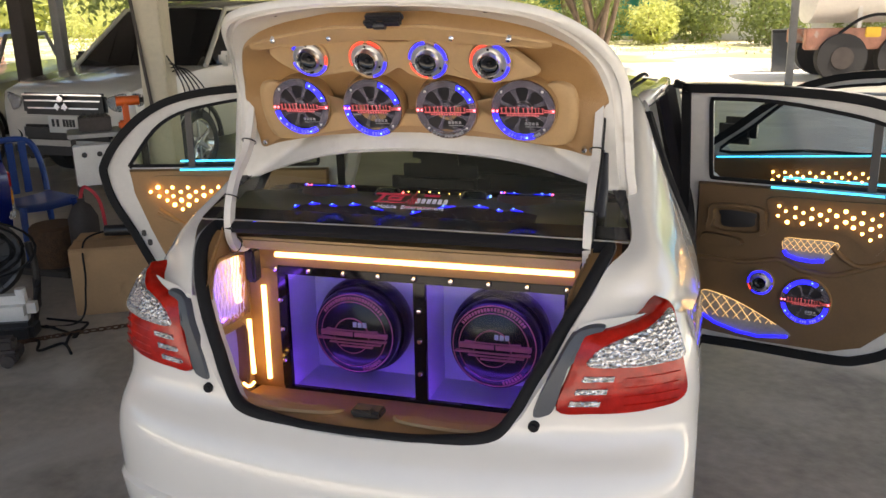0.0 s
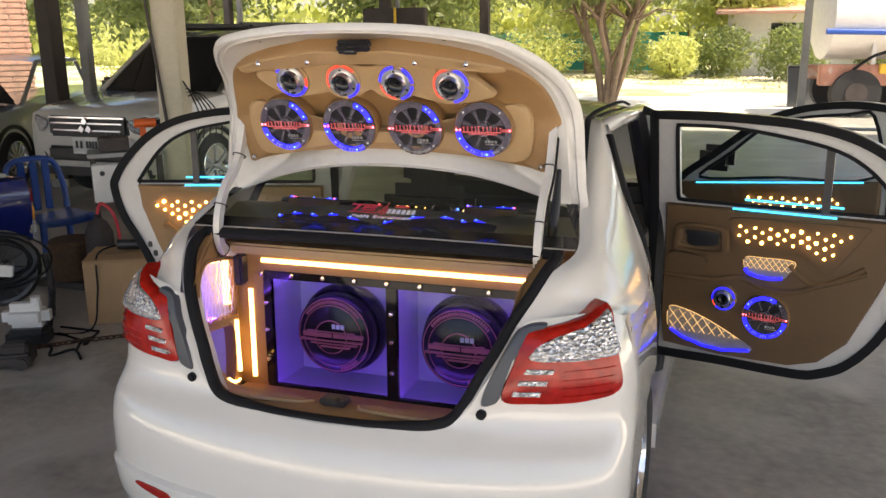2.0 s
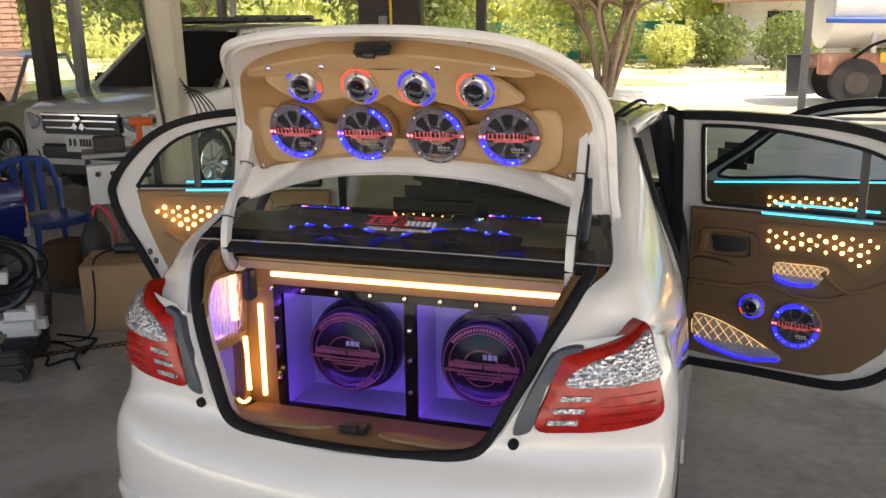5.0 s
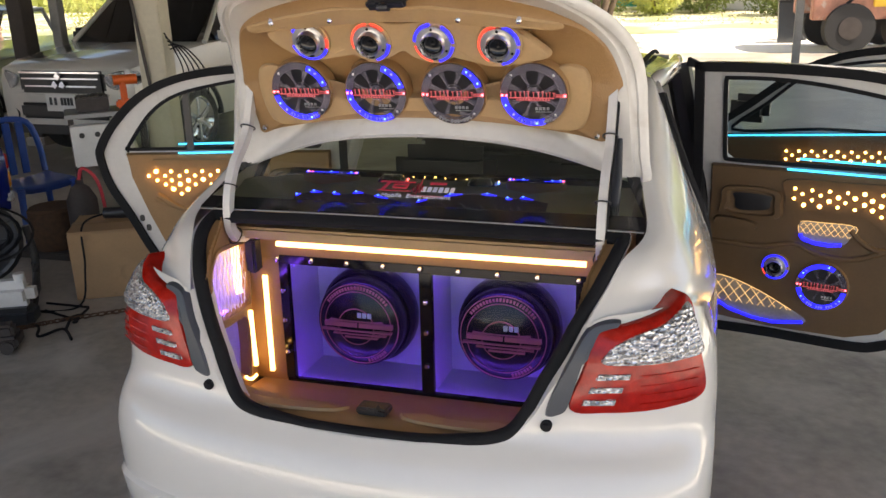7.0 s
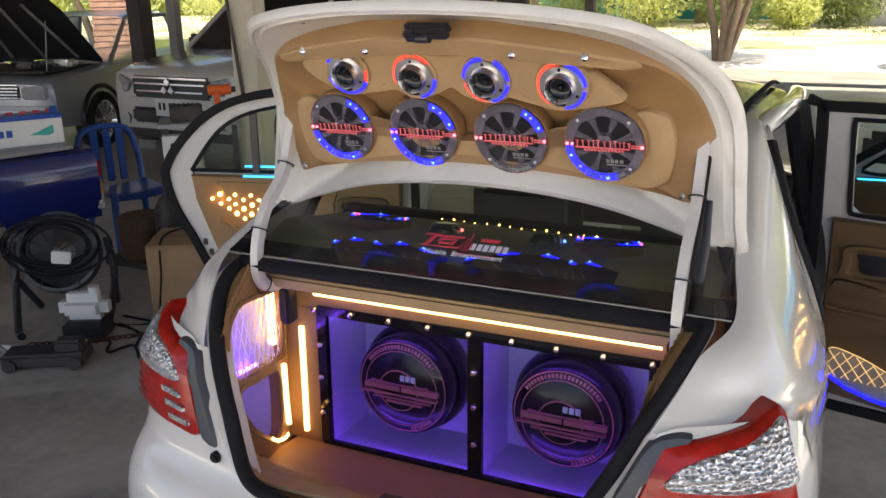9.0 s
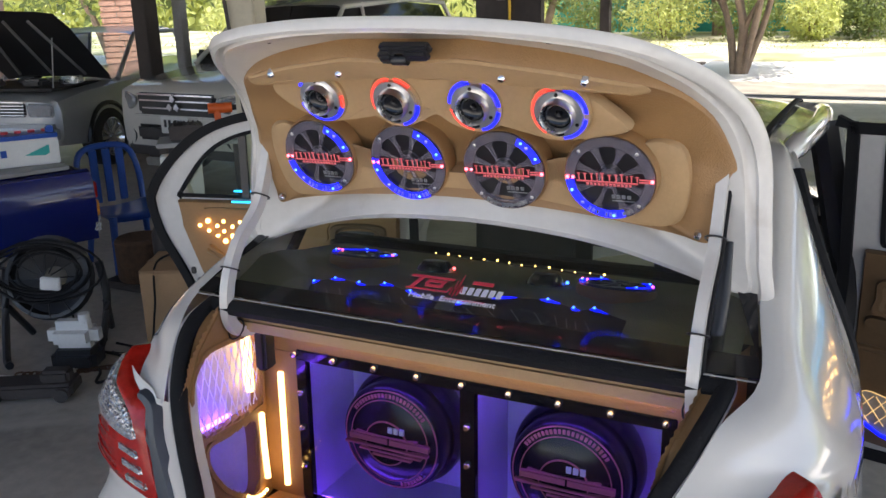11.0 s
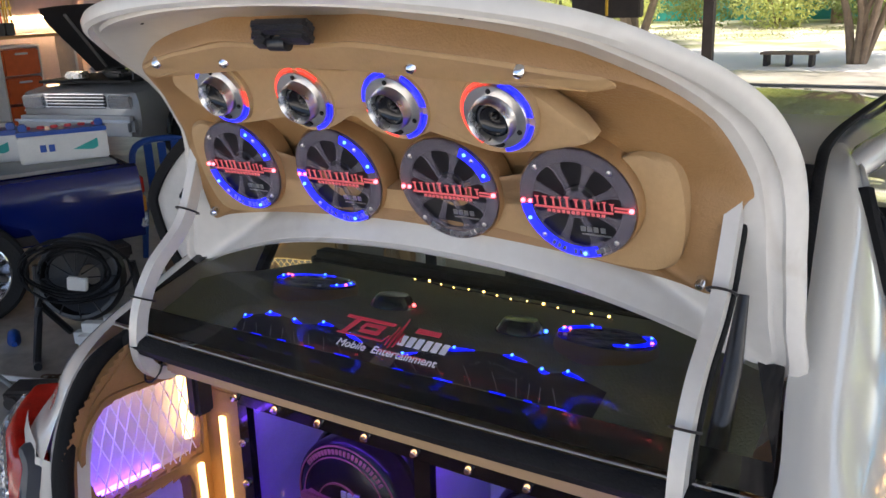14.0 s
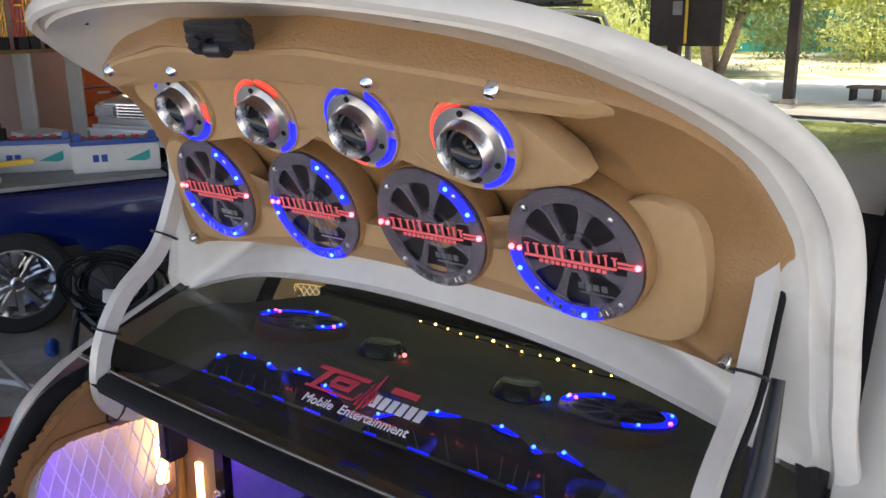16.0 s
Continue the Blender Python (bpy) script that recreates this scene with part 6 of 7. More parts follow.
hm = Matrix.Translation((0, 1.15, 0.99)) @ Matrix.Rotation(radians(-42), 4, "X")
rows = [[hm @ Vector((x * (0.72 if k < 5 else 0.66), -1.12 * k / 5, 0.05 * (1 - x * x) + 0.03)) for x in (-1, -0.6, 0, 0.6, 1)] for k in range(6)]
grid(bm, rows)
grid(bm, [[p + Vector((0, 0.012, -0.035)) for p in r] for r in rows])
bonnet = part("bonnet", bm, BLACKPL, pk, "raised bonnet, dark underside")
for x in (-0.45, 0.0, 0.45):
    bm = bmesh.new()
    tube(bm, [hm @ Vector((x, -0.1, -0.01)), hm @ Vector((x * 0.7, -1.05, -0.01))], 0.018, 6)
    part("stiffener", bm, STEELG, bonnet)
bm = bmesh.new()
tube(bm, [(0.6, 0.25, 0.96), (0.55, 0.42, 1.5)], 0.008, 6)
part("prop_rod", bm, STEELG, pk)

# blue pickup bed seen from its side
M = Matrix.Translation((-3.72, 2.86, 0)) @ Matrix.Rotation(math.atan2(-0.36, 0.933), 4, "Z")
bp = thing("pickup_bed", "deep blue pickup load bed full of parts", "pickup truck", m=M)
# local x points to the viewer's side, y to the tail
bm = bmesh.new()
rows = []
for k in range(33):
    y = -3.2 * k / 32
    arch = (y + 1.02) ** 2
    low = 0.36 if arch > 0.42 ** 2 else max(0.36, 0.30 + math.sqrt(max(0, 0.42 ** 2 - arch)))
    rows.append([Vector((0.0, y, low)), Vector((0.03, y, 0.5 + 0.5 * max(0, low - 0.5))), Vector((0.045, y, max(low + 0.02, 0.62))), Vector((0.035, y, 0.74)), Vector((0.0, y, 0.81)), Vector((-0.04, y, 0.825)), Vector((-0.06, y, 0.80)), Vector((-0.06, y, 0.4))])
grid(bm, rows)
side_wall = part("side_wall", bm, BLUE, bp, "glossy deep blue side wall")
bm = bmesh.new()
box(bm, (-0.75, -0.02, 0.60), (1.42, 0.05, 0.42), 0.015)
part("tailgate", bm, BLUE, bp)
bm = bmesh.new()
box(bm, (-1.47, -1.6, 0.60), (0.06, 3.2, 0.44), 0.015)
part("side_wall", bm, BLUE, bp)
bm = bmesh.new()
box(bm, (-0.75, -1.6, 0.44), (1.4, 3.15, 0.06))
part("bed_floor", bm, STEELD, bp)
bm = bmesh.new()
box(bm, (-0.75, -3.75, 0.75), (1.5, 1.0, 0.9), 0.08)
part("cab", bm, BLUE, bp)
for z, mt in ((0.69, REDL), (0.57, AMBERL), (0.47, CLEARL)):
    bm = bmesh.new()
    box(bm, (-0.005, 0.0, z), (0.06, 0.05, 0.11), 0.008)
    part("rear_lamp", bm, mt, bp)
wheel(bp, -0.06, -1.02, 0.31, 0.2, CHROME, 1, 10)
wheel(bp, -1.44, -1.02, 0.31, 0.2, CHROME, -1, 10)
bm = bmesh.new()
box(bm, (-0.5, -0.2, 0.30), (1.2, 0.15, 0.1), 0.02)
part("rear_beam", bm, STEELD, bp)


def at_bed(x, y, z, r=0):
    return M @ Matrix.Translation((x, y, z)) @ Matrix.Rotation(radians(r), 4, "Z")


board = thing("board", "grey board laid across the pickup bed", "board", m=at_bed(-0.62, -1.1, 0.83))
bm = bmesh.new()
box(bm, (-0.12, 0, 0.012), (1.35, 2.0, 0.024), 0.004)
part("panel", bm, STEELG, board)
for x, y, r in ((-0.36, -0.33, 78), (-0.66, -0.78, 70)):
    bt = thing("car_battery", "white car battery with blue top and red caps", "battery", "batteries on the pickup bed", at_bed(x, y, 0.856, r))
    bm = bmesh.new()
    box(bm, (0, 0, 0.085), (0.52, 0.20, 0.17), 0.008)
    part("case", bm, WHITEPL, bt)
    bm = bmesh.new()
    box(bm, (0, 0, 0.185), (0.525, 0.205, 0.03), 0.006)
    part("lid", bm, BLUEPL, bt, "blue lid")
    for k in range(6):
        bm = bmesh.new()
        cyl(bm, (-0.2 + 0.08 * k, 0.03, 0.205), 0.022, 0.02, "Z", 12)
        part("cap", bm, REDPR, bt)
    for sx in (-1, 1):
        bm = bmesh.new()
        box(bm, (sx * 0.22, -0.05, 0.22), (0.05, 0.05, 0.05), 0.008)
        part("terminal", bm, BLUEPL, bt)
    bm = bmesh.new()
    for k in (0, 1):
        box(bm, (-0.12 + 0.05 * k, -0.101, 0.09), (0.035, 0.004, 0.045))
    part("logo_bar", bm, BLUEPL, bt)
    bm = bmesh.new()
    vs = [bm.verts.new(p) for p in ((0.05, -0.103, 0.07), (0.2, -0.103, 0.13), (0.2, -0.103, 0.075), (0.17, -0.103, 0.06))]
    bm.faces.new(vs)
    part("logo_wedge", bm, TEAL, bt)
yb = thing("spirit_level", "yellow bar lying on parts in the bed", "tool", m=at_bed(-0.42, -1.25, 0.90, 80))
bm = bmesh.new()
box(bm, (0, 0, 0.03), (0.9, 0.05, 0.03), 0.006, Matrix.Rotation(radians(-4), 4, "Y"))
part("bar", bm, YELLOWPL, yb)
for k, (x, y, r, s, mt) in enumerate(((-0.4, -1.2, 10, (0.5, 0.3, 0.05), WHITEPL), (-0.55, -1.6, 30, (0.55, 0.45, 0.22), STEELG), (-0.8, -1.2, 50, (0.5, 0.35, 0.30), DARKIN), (-1.0, -0.7, 20, (0.35, 0.3, 0.2), WHITEPL), (-0.95, -0.35, 5, (0.3, 0.25, 0.12), REDPR))):
    pc = thing("parts_box", ("pale plastic tray", "grey folded cover", "dark grey padded case", "white paper carton", "red tool tray")[k] + " lying on the pickup bed", "box", "loads on the pickup bed", at_bed(x, y, 0.856, r))
    bm = bmesh.new()
    box(bm, (0, 0, s[2] / 2), s, 0.03 if s[2] > 0.1 else 0.012)
    for v in bm.verts:
        v.co += Vector(noise.noise_vector(v.co * 4 + Vector((k * 3, 0, 0)))) * 0.025
        v.co.z = max(0.0, v.co.z)
    part("shell", bm, mt, pc)

# ---- workshop clutter ----
ch = thing("plastic_chair", "blue moulded plastic chair", "chair", m=Matrix.Translation((-4.02, 3.42, 0)) @ Matrix.Rotation(radians(70), 4, "Z"))
bm = bmesh.new()
rows = []
for k in range(9):
    y = 0.22 - 0.44 * k / 8
    rows.append([Vector((x * 0.23, y, 0.42 - 0.02 * (1 - x * x) - (0.02 if k == 8 else 0))) for x in (-1, -0.6, 0, 0.6, 1)])
grid(bm, rows)
grid(bm, [[p - Vector((0, 0, 0.02)) for p in r] for r in rows])
part("seat", bm, BLUEPL, ch)
bm = bmesh.new()
tube(bm, smooth_pts([(-0.22, 0.22, 0.42), (-0.23, 0.27, 0.62), (-0.18, 0.31, 0.80), (0, 0.32, 0.84), (0.18, 0.31, 0.80), (0.23, 0.27, 0.62), (0.22, 0.22, 0.42)], 5), 0.024, 8)
back = part("backrest", bm, BLUEPL, ch)
for x in (-0.1, 0.0, 0.1):
    bm = bmesh.new()
    box(bm, (x, 0.275, 0.62), (0.06, 0.015, 0.4), 0.005, Matrix.Translation((0, 0, 0)))
    part("back_slat", bm, BLUEPL, back)
for x in (-1, 1):
    for y in (-1, 1):
        bm = bmesh.new()
        tube(bm, [(x * 0.20, y * 0.19, 0.41), (x * 0.235, y * 0.24, 0.0)], [0.028, 0.02], 8)
        part("leg", bm, BLUEPL, ch)

ct = thing("carton", "worn brown cardboard box on the floor", "box", m=Matrix.Translation((-2.66, 2.55, 0)) @ Matrix.Rotation(radians(28), 4, "Z"))
bm = bmesh.new()
box(bm, (0, 0, 0.205), (0.46, 0.40, 0.41), 0.006)
for v in bm.verts:
    v.co += Vector(noise.noise_vector(v.co * 3)) * 0.008
part("body", bm, CARTON, ct)
for sy in (-1, 1):
    bm = bmesh.new()
    box(bm, (0, sy * 0.10, 0.417), (0.465, 0.198, 0.006), 0.001)
    part("flap", bm, CARTON, ct)
bm = bmesh.new()
box(bm, (0, 0, 0.4225), (0.47, 0.05, 0.002))
part("tape", bm, TAN, ct)
gr = thing("angle_grinder", "black corded angle grinder on a cardboard box", "power tool", m=Matrix.Translation((-2.62, 2.60, 0.425)) @ Matrix.Rotation(radians(20), 4, "Z"))
bm = bmesh.new()
cyl(bm, (0, 0, 0.04), 0.035, 0.22, "X", 16)
cyl(bm, (0.13, 0, 0.045), 0.028, 0.06, "X", 14)
part("housing", bm, BLACKPL, gr)
bm = bmesh.new()
cyl(bm, (0.15, 0, 0.012), 0.06, 0.006, "Z", 24)
part("disc", bm, STEELG, gr)
bm = bmesh.new()
tube(bm, smooth_pts([(-0.1, 0, 0.04), (-0.18, -0.2, 0.02), (-0.15, -0.34, -0.2), (-0.2, -0.42, -0.41), (-0.6, -0.35, -0.415), (-0.9, 0.1, -0.415)], 8), 0.006, 6)
part("cord", bm, BLACKRUB, gr)

bench = thing("workbench", "small grey steel bench with tools beside pillar", "bench", m=Matrix.Translation((-3.35, 3.50, 0)) @ Matrix.Rotation(radians(40), 4, "Z"))
bm = bmesh.new()
box(bm, (0, 0, 0.93), (0.55, 0.35, 0.03), 0.006)
part("top", bm, STEELG, bench)
for x in (-0.24, 0.24):
    for y in (-0.14, 0.14):
        bm = bmesh.new()
        box(bm, (x, y, 0.46), (0.035, 0.035, 0.92), 0.004)
        part("leg", bm, STEELD, bench)
ps = thing("power_supply", "white metal power supply box with black knobs", "electrical box", m=bench.matrix_basis @ Matrix.Translation((-0.12, -0.24, 0.60)))
bm = bmesh.new()
box(bm, (0, 0, 0.14), (0.26, 0.12, 0.28), 0.008)
part("case", bm, WHITEPL, ps)
for x in (-0.06, 0.04):
    bm = bmesh.new()
    cyl(bm, (x, -0.065, 0.22), 0.018, 0.02, "Y", 14)
    part("knob", bm, BLACKPL, ps)
bm = bmesh.new()
box(bm, (0, 0.08, 0.05), (0.10, 0.08, 0.03))
part("bracket", bm, STEELD, ps)
dr = thing("cordless_drill", "orange drill standing on the bench", "power tool", m=bench.matrix_basis @ Matrix.Translation((0.14, -0.02, 0.946)))
bm = bmesh.new()
box(bm, (0, 0, 0.03), (0.12, 0.08, 0.06), 0.012)
box(bm, (0, 0, 0.12), (0.045, 0.06, 0.16), 0.012)
cyl(bm, (0.02, 0, 0.20), 0.035, 0.16, "X", 16)
part("housing", bm, ORANGE, dr)
bm = bmesh.new()
cyl(bm, (0.13, 0, 0.20), 0.02, 0.07, "X", 12)
part("chuck", bm, BLACKPL, dr)
sp = thing("amplifier", "dark grey metal amplifier case on bench", "amplifier", m=bench.matrix_basis @ Matrix.Translation((-0.08, 0.02, 0.946)))
bm = bmesh.new()
box(bm, (0, 0, 0.05), (0.22, 0.2, 0.10), 0.01)
part("case", bm, STEELD, sp)
for k in range(6):
    bm = bmesh.new()
    box(bm, (-0.08 + 0.032 * k, 0, 0.105), (0.008, 0.18, 0.012))
    part("fin", bm, STEELD, sp)

# floor fan with coiled cables
fan = thing("floor_fan", "black floor fan draped with coiled cables", "fan", m=Matrix.Translation((-3.15, 2.0, 0)) @ Matrix.Rotation(radians(35), 4, "Z"))
bm = bmesh.new()
lathe(bm, [(0.06, -0.1), (0.2, -0.06), (0.235, 0.0), (0.22, 0.05), (0.2, 0.05)], 28, Matrix.Translation((0, 0, 0.42)) @ Matrix.Rotation(radians(75), 4, "X"))
part("drum", bm, BLACKPL, fan)
for k in range(12):
    bm = bmesh.new()
    a = 2 * math.pi * k / 12
    mm = Matrix.Translation((0, 0, 0.42)) @ Matrix.Rotation(radians(75), 4, "X")
    tube(bm, [mm @ Vector((0.03 * math.cos(a), 0.03 * math.sin(a), 0.08)), mm @ Vector((0.22 * math.cos(a), 0.22 * math.sin(a), 0.05))], 0.004, 5)
    part("guard_wire", bm, BLACKPL, fan)
for sx in (-1, 1):
    bm = bmesh.new()
    tube(bm, smooth_pts([(sx * 0.25, 0.05, 0.48), (sx * 0.27, 0.03, 0.25), (sx * 0.24, -0.15, 0.03), (sx * 0.2, -0.24, 0.02)], 5), 0.022, 8)
    tube(bm, [(sx * 0.26, 0.05, 0.25), (sx * 0.22, 0.25, 0.02)], 0.02, 8)
    part("leg", bm, BLACKPL, fan)
for k in range(7):
    bm = bmesh.new()
    c = Vector((random.uniform(-0.06, 0.06), -0.02, 0.50))
    rr = 0.16 + 0.02 * k
    tube(bm, [c + Vector((rr * math.cos(a), -0.12 - 0.03 * math.sin(a * 2 + k), rr * 0.62 * math.sin(a))) for a in [2 * math.pi * q / 22 for q in range(22)]], 0.007, 6, True)
    part("cable_loop", bm, BLACKRUB, fan)
bm = bmesh.new()
box(bm, (0.0, -0.22, 0.46), (0.10, 0.03, 0.07), 0.006, Matrix.Rotation(radians(8), 4, "Y"))
part("plug_block", bm, WHITEPL, fan)
can = thing("oil_can", "cream plastic canister beside the fan", "canister", m=Matrix.Translation((-2.85, 1.86, 0)) @ Matrix.Rotation(radians(25), 4, "Z"))
bm = bmesh.new()
box(bm, (0, 0, 0.19), (0.27, 0.15, 0.16), 0.05)
cyl(bm, (0.06, 0, 0.28), 0.03, 0.05, "Z", 14)
part("tank", bm, WHITEPL, can)
bm = bmesh.new()
box(bm, (0.0, 0, 0.06), (0.24, 0.17, 0.12), 0.03)
part("motor_base", bm, BLACKPL, can)

ch2 = thing("chain", "rusty chain lying across the concrete floor", "chain")
a, b = Vector((-3.05, 1.62, 0.012)), Vector((-2.25, 2.25, 0.012))
nl = 34
for k in range(nl):
    t = k / (nl - 1)
    p = a.lerp(b, t) + Vector((0.03 * math.sin(t * 9), 0.03 * math.cos(t * 7), 0))
    mm = Matrix.Translation(p) @ Matrix.Rotation(math.atan2(b.y - a.y, b.x - a.x), 4, "Z") @ Matrix.Rotation(math.pi / 2 * (k % 2) + 0.5, 4, "X")
    bm = bmesh.new()
    tube(bm, [mm @ Vector((0.024 * math.cos(q) * 1.0, 0.012 * math.sin(q), 0)) for q in [2 * math.pi * j / 10 for j in range(10)]], 0.005, 5, True)
    part("link", bm, RUST, ch2)

hose = thing("air_hose", "pale hose snaking over the floor", "hose")
bm = bmesh.new()
tube(bm, smooth_pts([(-4.0, 1.15, 0.015), (-3.5, 1.45, 0.015), (-3.15, 1.55, 0.02), (-2.95, 1.62, 0.02), (-2.8, 1.75, 0.02), (-2.9, 1.9, 0.02)], 8), 0.014, 8)
part("tube", bm, WHITEPL, hose)
jk = thing("trolley_jack", "dark steel trolley jack on the floor", "jack", m=Matrix.Translation((-2.78, 1.52, 0)) @ Matrix.Rotation(radians(30), 4, "Z"))
bm = bmesh.new()
box(bm, (0, 0, 0.05), (0.42, 0.16, 0.07), 0.015)
box(bm, (0.12, 0, 0.10), (0.14, 0.09, 0.08), 0.015)
part("frame", bm, STEELD, jk)
for x in (-0.16, 0.16):
    bm = bmesh.new()
    cyl(bm, (x, 0, 0.035), 0.034, 0.2, "Y", 16)
    part("roller", bm, STEELD, jk)
bm = bmesh.new()
tube(bm, [(-0.2, 0, 0.08), (-0.42, 0, 0.30)], 0.012, 8)
part("lever", bm, STEELG, jk)
bt = thing("bottle", "small blue plastic bottle lying on floor", "bottle", m=Matrix.Translation((-3.62, 1.83, 0.036)) @ Matrix.Rotation(radians(60), 4, "Z"))
bm = bmesh.new()
lathe(bm, [(0.0, -0.08), (0.034, -0.078), (0.036, 0.03), (0.015, 0.07), (0.015, 0.09), (0, 0.09)], 18, Matrix.Rotation(radians(90), 4, "X"))
part("flask", bm, BLUEPL, bt)
for k in range(4):
    cb = thing("floor_cable", "black cable trailing over the concrete", "cable", "cables on the floor")
    bm = bmesh.new()
    pts = [Vector((-2.75 + 0.12 * k, 2.05 - 0.1 * k, 0.008))]
    for j in range(5):
        pts.append(pts[-1] + Vector((random.uniform(-0.28, 0.05), random.uniform(-0.12, 0.16), 0)))
    tube(bm, smooth_pts(pts, 6), 0.008, 6)
    part("lead", bm, BLACKRUB, cb)
drum = thing("brake_drum", "rusty iron drum on a low dark trolley", "drum", m=Matrix.Translation((-3.55, 3.05, 0)))
bm = bmesh.new()
lathe(bm, [(0, 0.05), (0.16, 0.05), (0.17, 0.07), (0.17, 0.32), (0.15, 0.34), (0.0, 0.33)], 24)
part("shell", bm, RUST, drum)
bm = bmesh.new()
box(bm, (0, 0, 0.025), (0.45, 0.35, 0.05), 0.01)
part("trolley", bm, STEELD, drum)
for k, (x, y, h) in enumerate(((-2.85, 2.95, 0.42), (-3.25, 3.0, 0.55), (-2.7, 3.2, 0.5))):
    th = thing("gas_bottle", "dark grey steel canister with red valve", "canister", "canisters beside the carton", Matrix.Translation((x, y, 0)))
    bm = bmesh.new()
    lathe(bm, [(0, 0), (0.09, 0), (0.10, 0.03), (0.10, h * 0.75), (0.06, h * 0.9), (0.025, h * 0.95), (0.025, h), (0, h)], 22)
    part("cylinder", bm, STEELD, th)
    bm = bmesh.new()
    tube(bm, smooth_pts([(0, 0, h), (0.05, 0, h + 0.08), (0.12, 0.05, h - 0.05), (0.12, 0.08, 0.1)], 6), 0.012, 6)
    part("valve_hose", bm, ORANGE if k == 0 else REDPR, th)

# ---- trophy shelf at the back wall ----
sh = thing("wall_shelf", "long wooden wall shelf carrying trophies", "shelf", m=Matrix.Translation((-11.9, 5.9, 0)))
bm = bmesh.new()
box(bm, (0.1, 0, 1.36), (0.5, 4.4, 0.05), 0.005)
part("board", bm, TAN, sh)
for y in (-2.0, 0, 2.0):
    bm = bmesh.new()
    box(bm, (0.1, y, 0.68), (0.45, 0.05, 1.33), 0.005)
    part("side_panel", bm, WHITEPL, sh)
TROPHY = [mat("gold_plastic", (0.75, 0.48, 0.08), 0.25, 0.8, 0.1, 20), mat("red_plastic", (0.6, 0.04, 0.03), 0.3, 0.3, 0.1, 20)]
for k in range(9):
    tr = thing("trophy", ("tall golden tiered trophy on the shelf", "tall red tiered trophy on the shelf")[k % 2], "trophy", "trophies on the shelf", Matrix.Translation((-11.75 + 0.1 * (k % 2), 5.2 + 0.22 * k, 1.386)))
    bm = bmesh.new()
    box(bm, (0, 0, 0.09), (0.15, 0.15, 0.18), 0.01)
    part("base", bm, BLACKPL, tr)
    for j in range(3):
        for q in range(4):
            bm = bmesh.new()
            cyl(bm, (0.05 * (1 if q % 2 else -1), 0.05 * (1 if q // 2 else -1), 0.28 + 0.22 * j), 0.013, 0.2, "Z", 8)
            part("column", bm, TROPHY[k % 2], tr)
        bm = bmesh.new()
        box(bm, (0, 0, 0.39 + 0.22 * j), (0.15 - 0.02 * j, 0.15 - 0.02 * j, 0.02), 0.003)
        part("tier", bm, TROPHY[0], tr)
    bm = bmesh.new()
    lathe(bm, [(0, 0.83), (0.03, 0.84), (0.02, 0.9), (0.06, 0.97), (0.065, 1.04), (0, 1.04)], 14)
    part("cup", bm, TROPHY[0], tr)
dw = thing("drawer_unit", "orange plastic drawer unit with white frame", "drawers", m=Matrix.Translation((-11.4, 6.75, 0)))
bm = bmesh.new()
for y in (-0.3, 0.3):
    box(bm, (0, y, 0.62), (0.4, 0.03, 1.24), 0.005)
box(bm, (0, 0, 1.24), (0.42, 0.64, 0.03), 0.005)
part("frame", bm, WHITEPL, dw)
for k in range(3):
    bm = bmesh.new()
    box(bm, (0.03, 0, 0.22 + 0.4 * k), (0.38, 0.56, 0.36), 0.02)
    d = part("drawer", bm, ORANGE, dw)
    bm = bmesh.new()
    box(bm, (0.23, 0, 0.34 + 0.4 * k), (0.03, 0.2, 0.03), 0.008)
    part("grip", bm, WHITEPL, d)
tl = thing("tube_lamp", "warm fluorescent tube lamp under the shelf", "lamp", m=Matrix.Translation((-12.05, 7.75, 1.62)))
bm = bmesh.new()
cyl(bm, (0, 0, 0), 0.018, 1.1, "Y", 12)
part("tube", bm, mat("lit_tube", (1, 0.85, 0.6), 0.4, 0, 0, emit=45.0, ecol=(1.0, 0.72, 0.38)), tl)
bm = bmesh.new()
box(bm, (-0.03, 0, 0.03), (0.06, 1.2, 0.03), 0.006)
part("holder", bm, WHITEPL, tl)

# ---- yard: trees, bushes, hut, fence, lorry ----
def leaf_mesh(bm, rnd, pts, size, aspect=5.0):
    """Loose pointed leaves about points, as crossed quads with a fold."""
    for p in pts:
        d = Vector((rnd.uniform(-1, 1), rnd.uniform(-1, 1), rnd.uniform(-1.3, 0.3))).normalized()
        s = d.cross(Vector((rnd.uniform(-1, 1), rnd.uniform(-1, 1), rnd.uniform(-1, 1)))).normalized()
        L = size * rnd.uniform(0.7, 1.3)
        a, c = bm.verts.new(p), bm.verts.new(p + d * L)
        m1 = bm.verts.new(p + d * L * 0.45 + s * L / aspect)
        m2 = bm.verts.new(p + d * L * 0.45 - s * L / aspect)
        bm.faces.new((a, m1, c, m2))


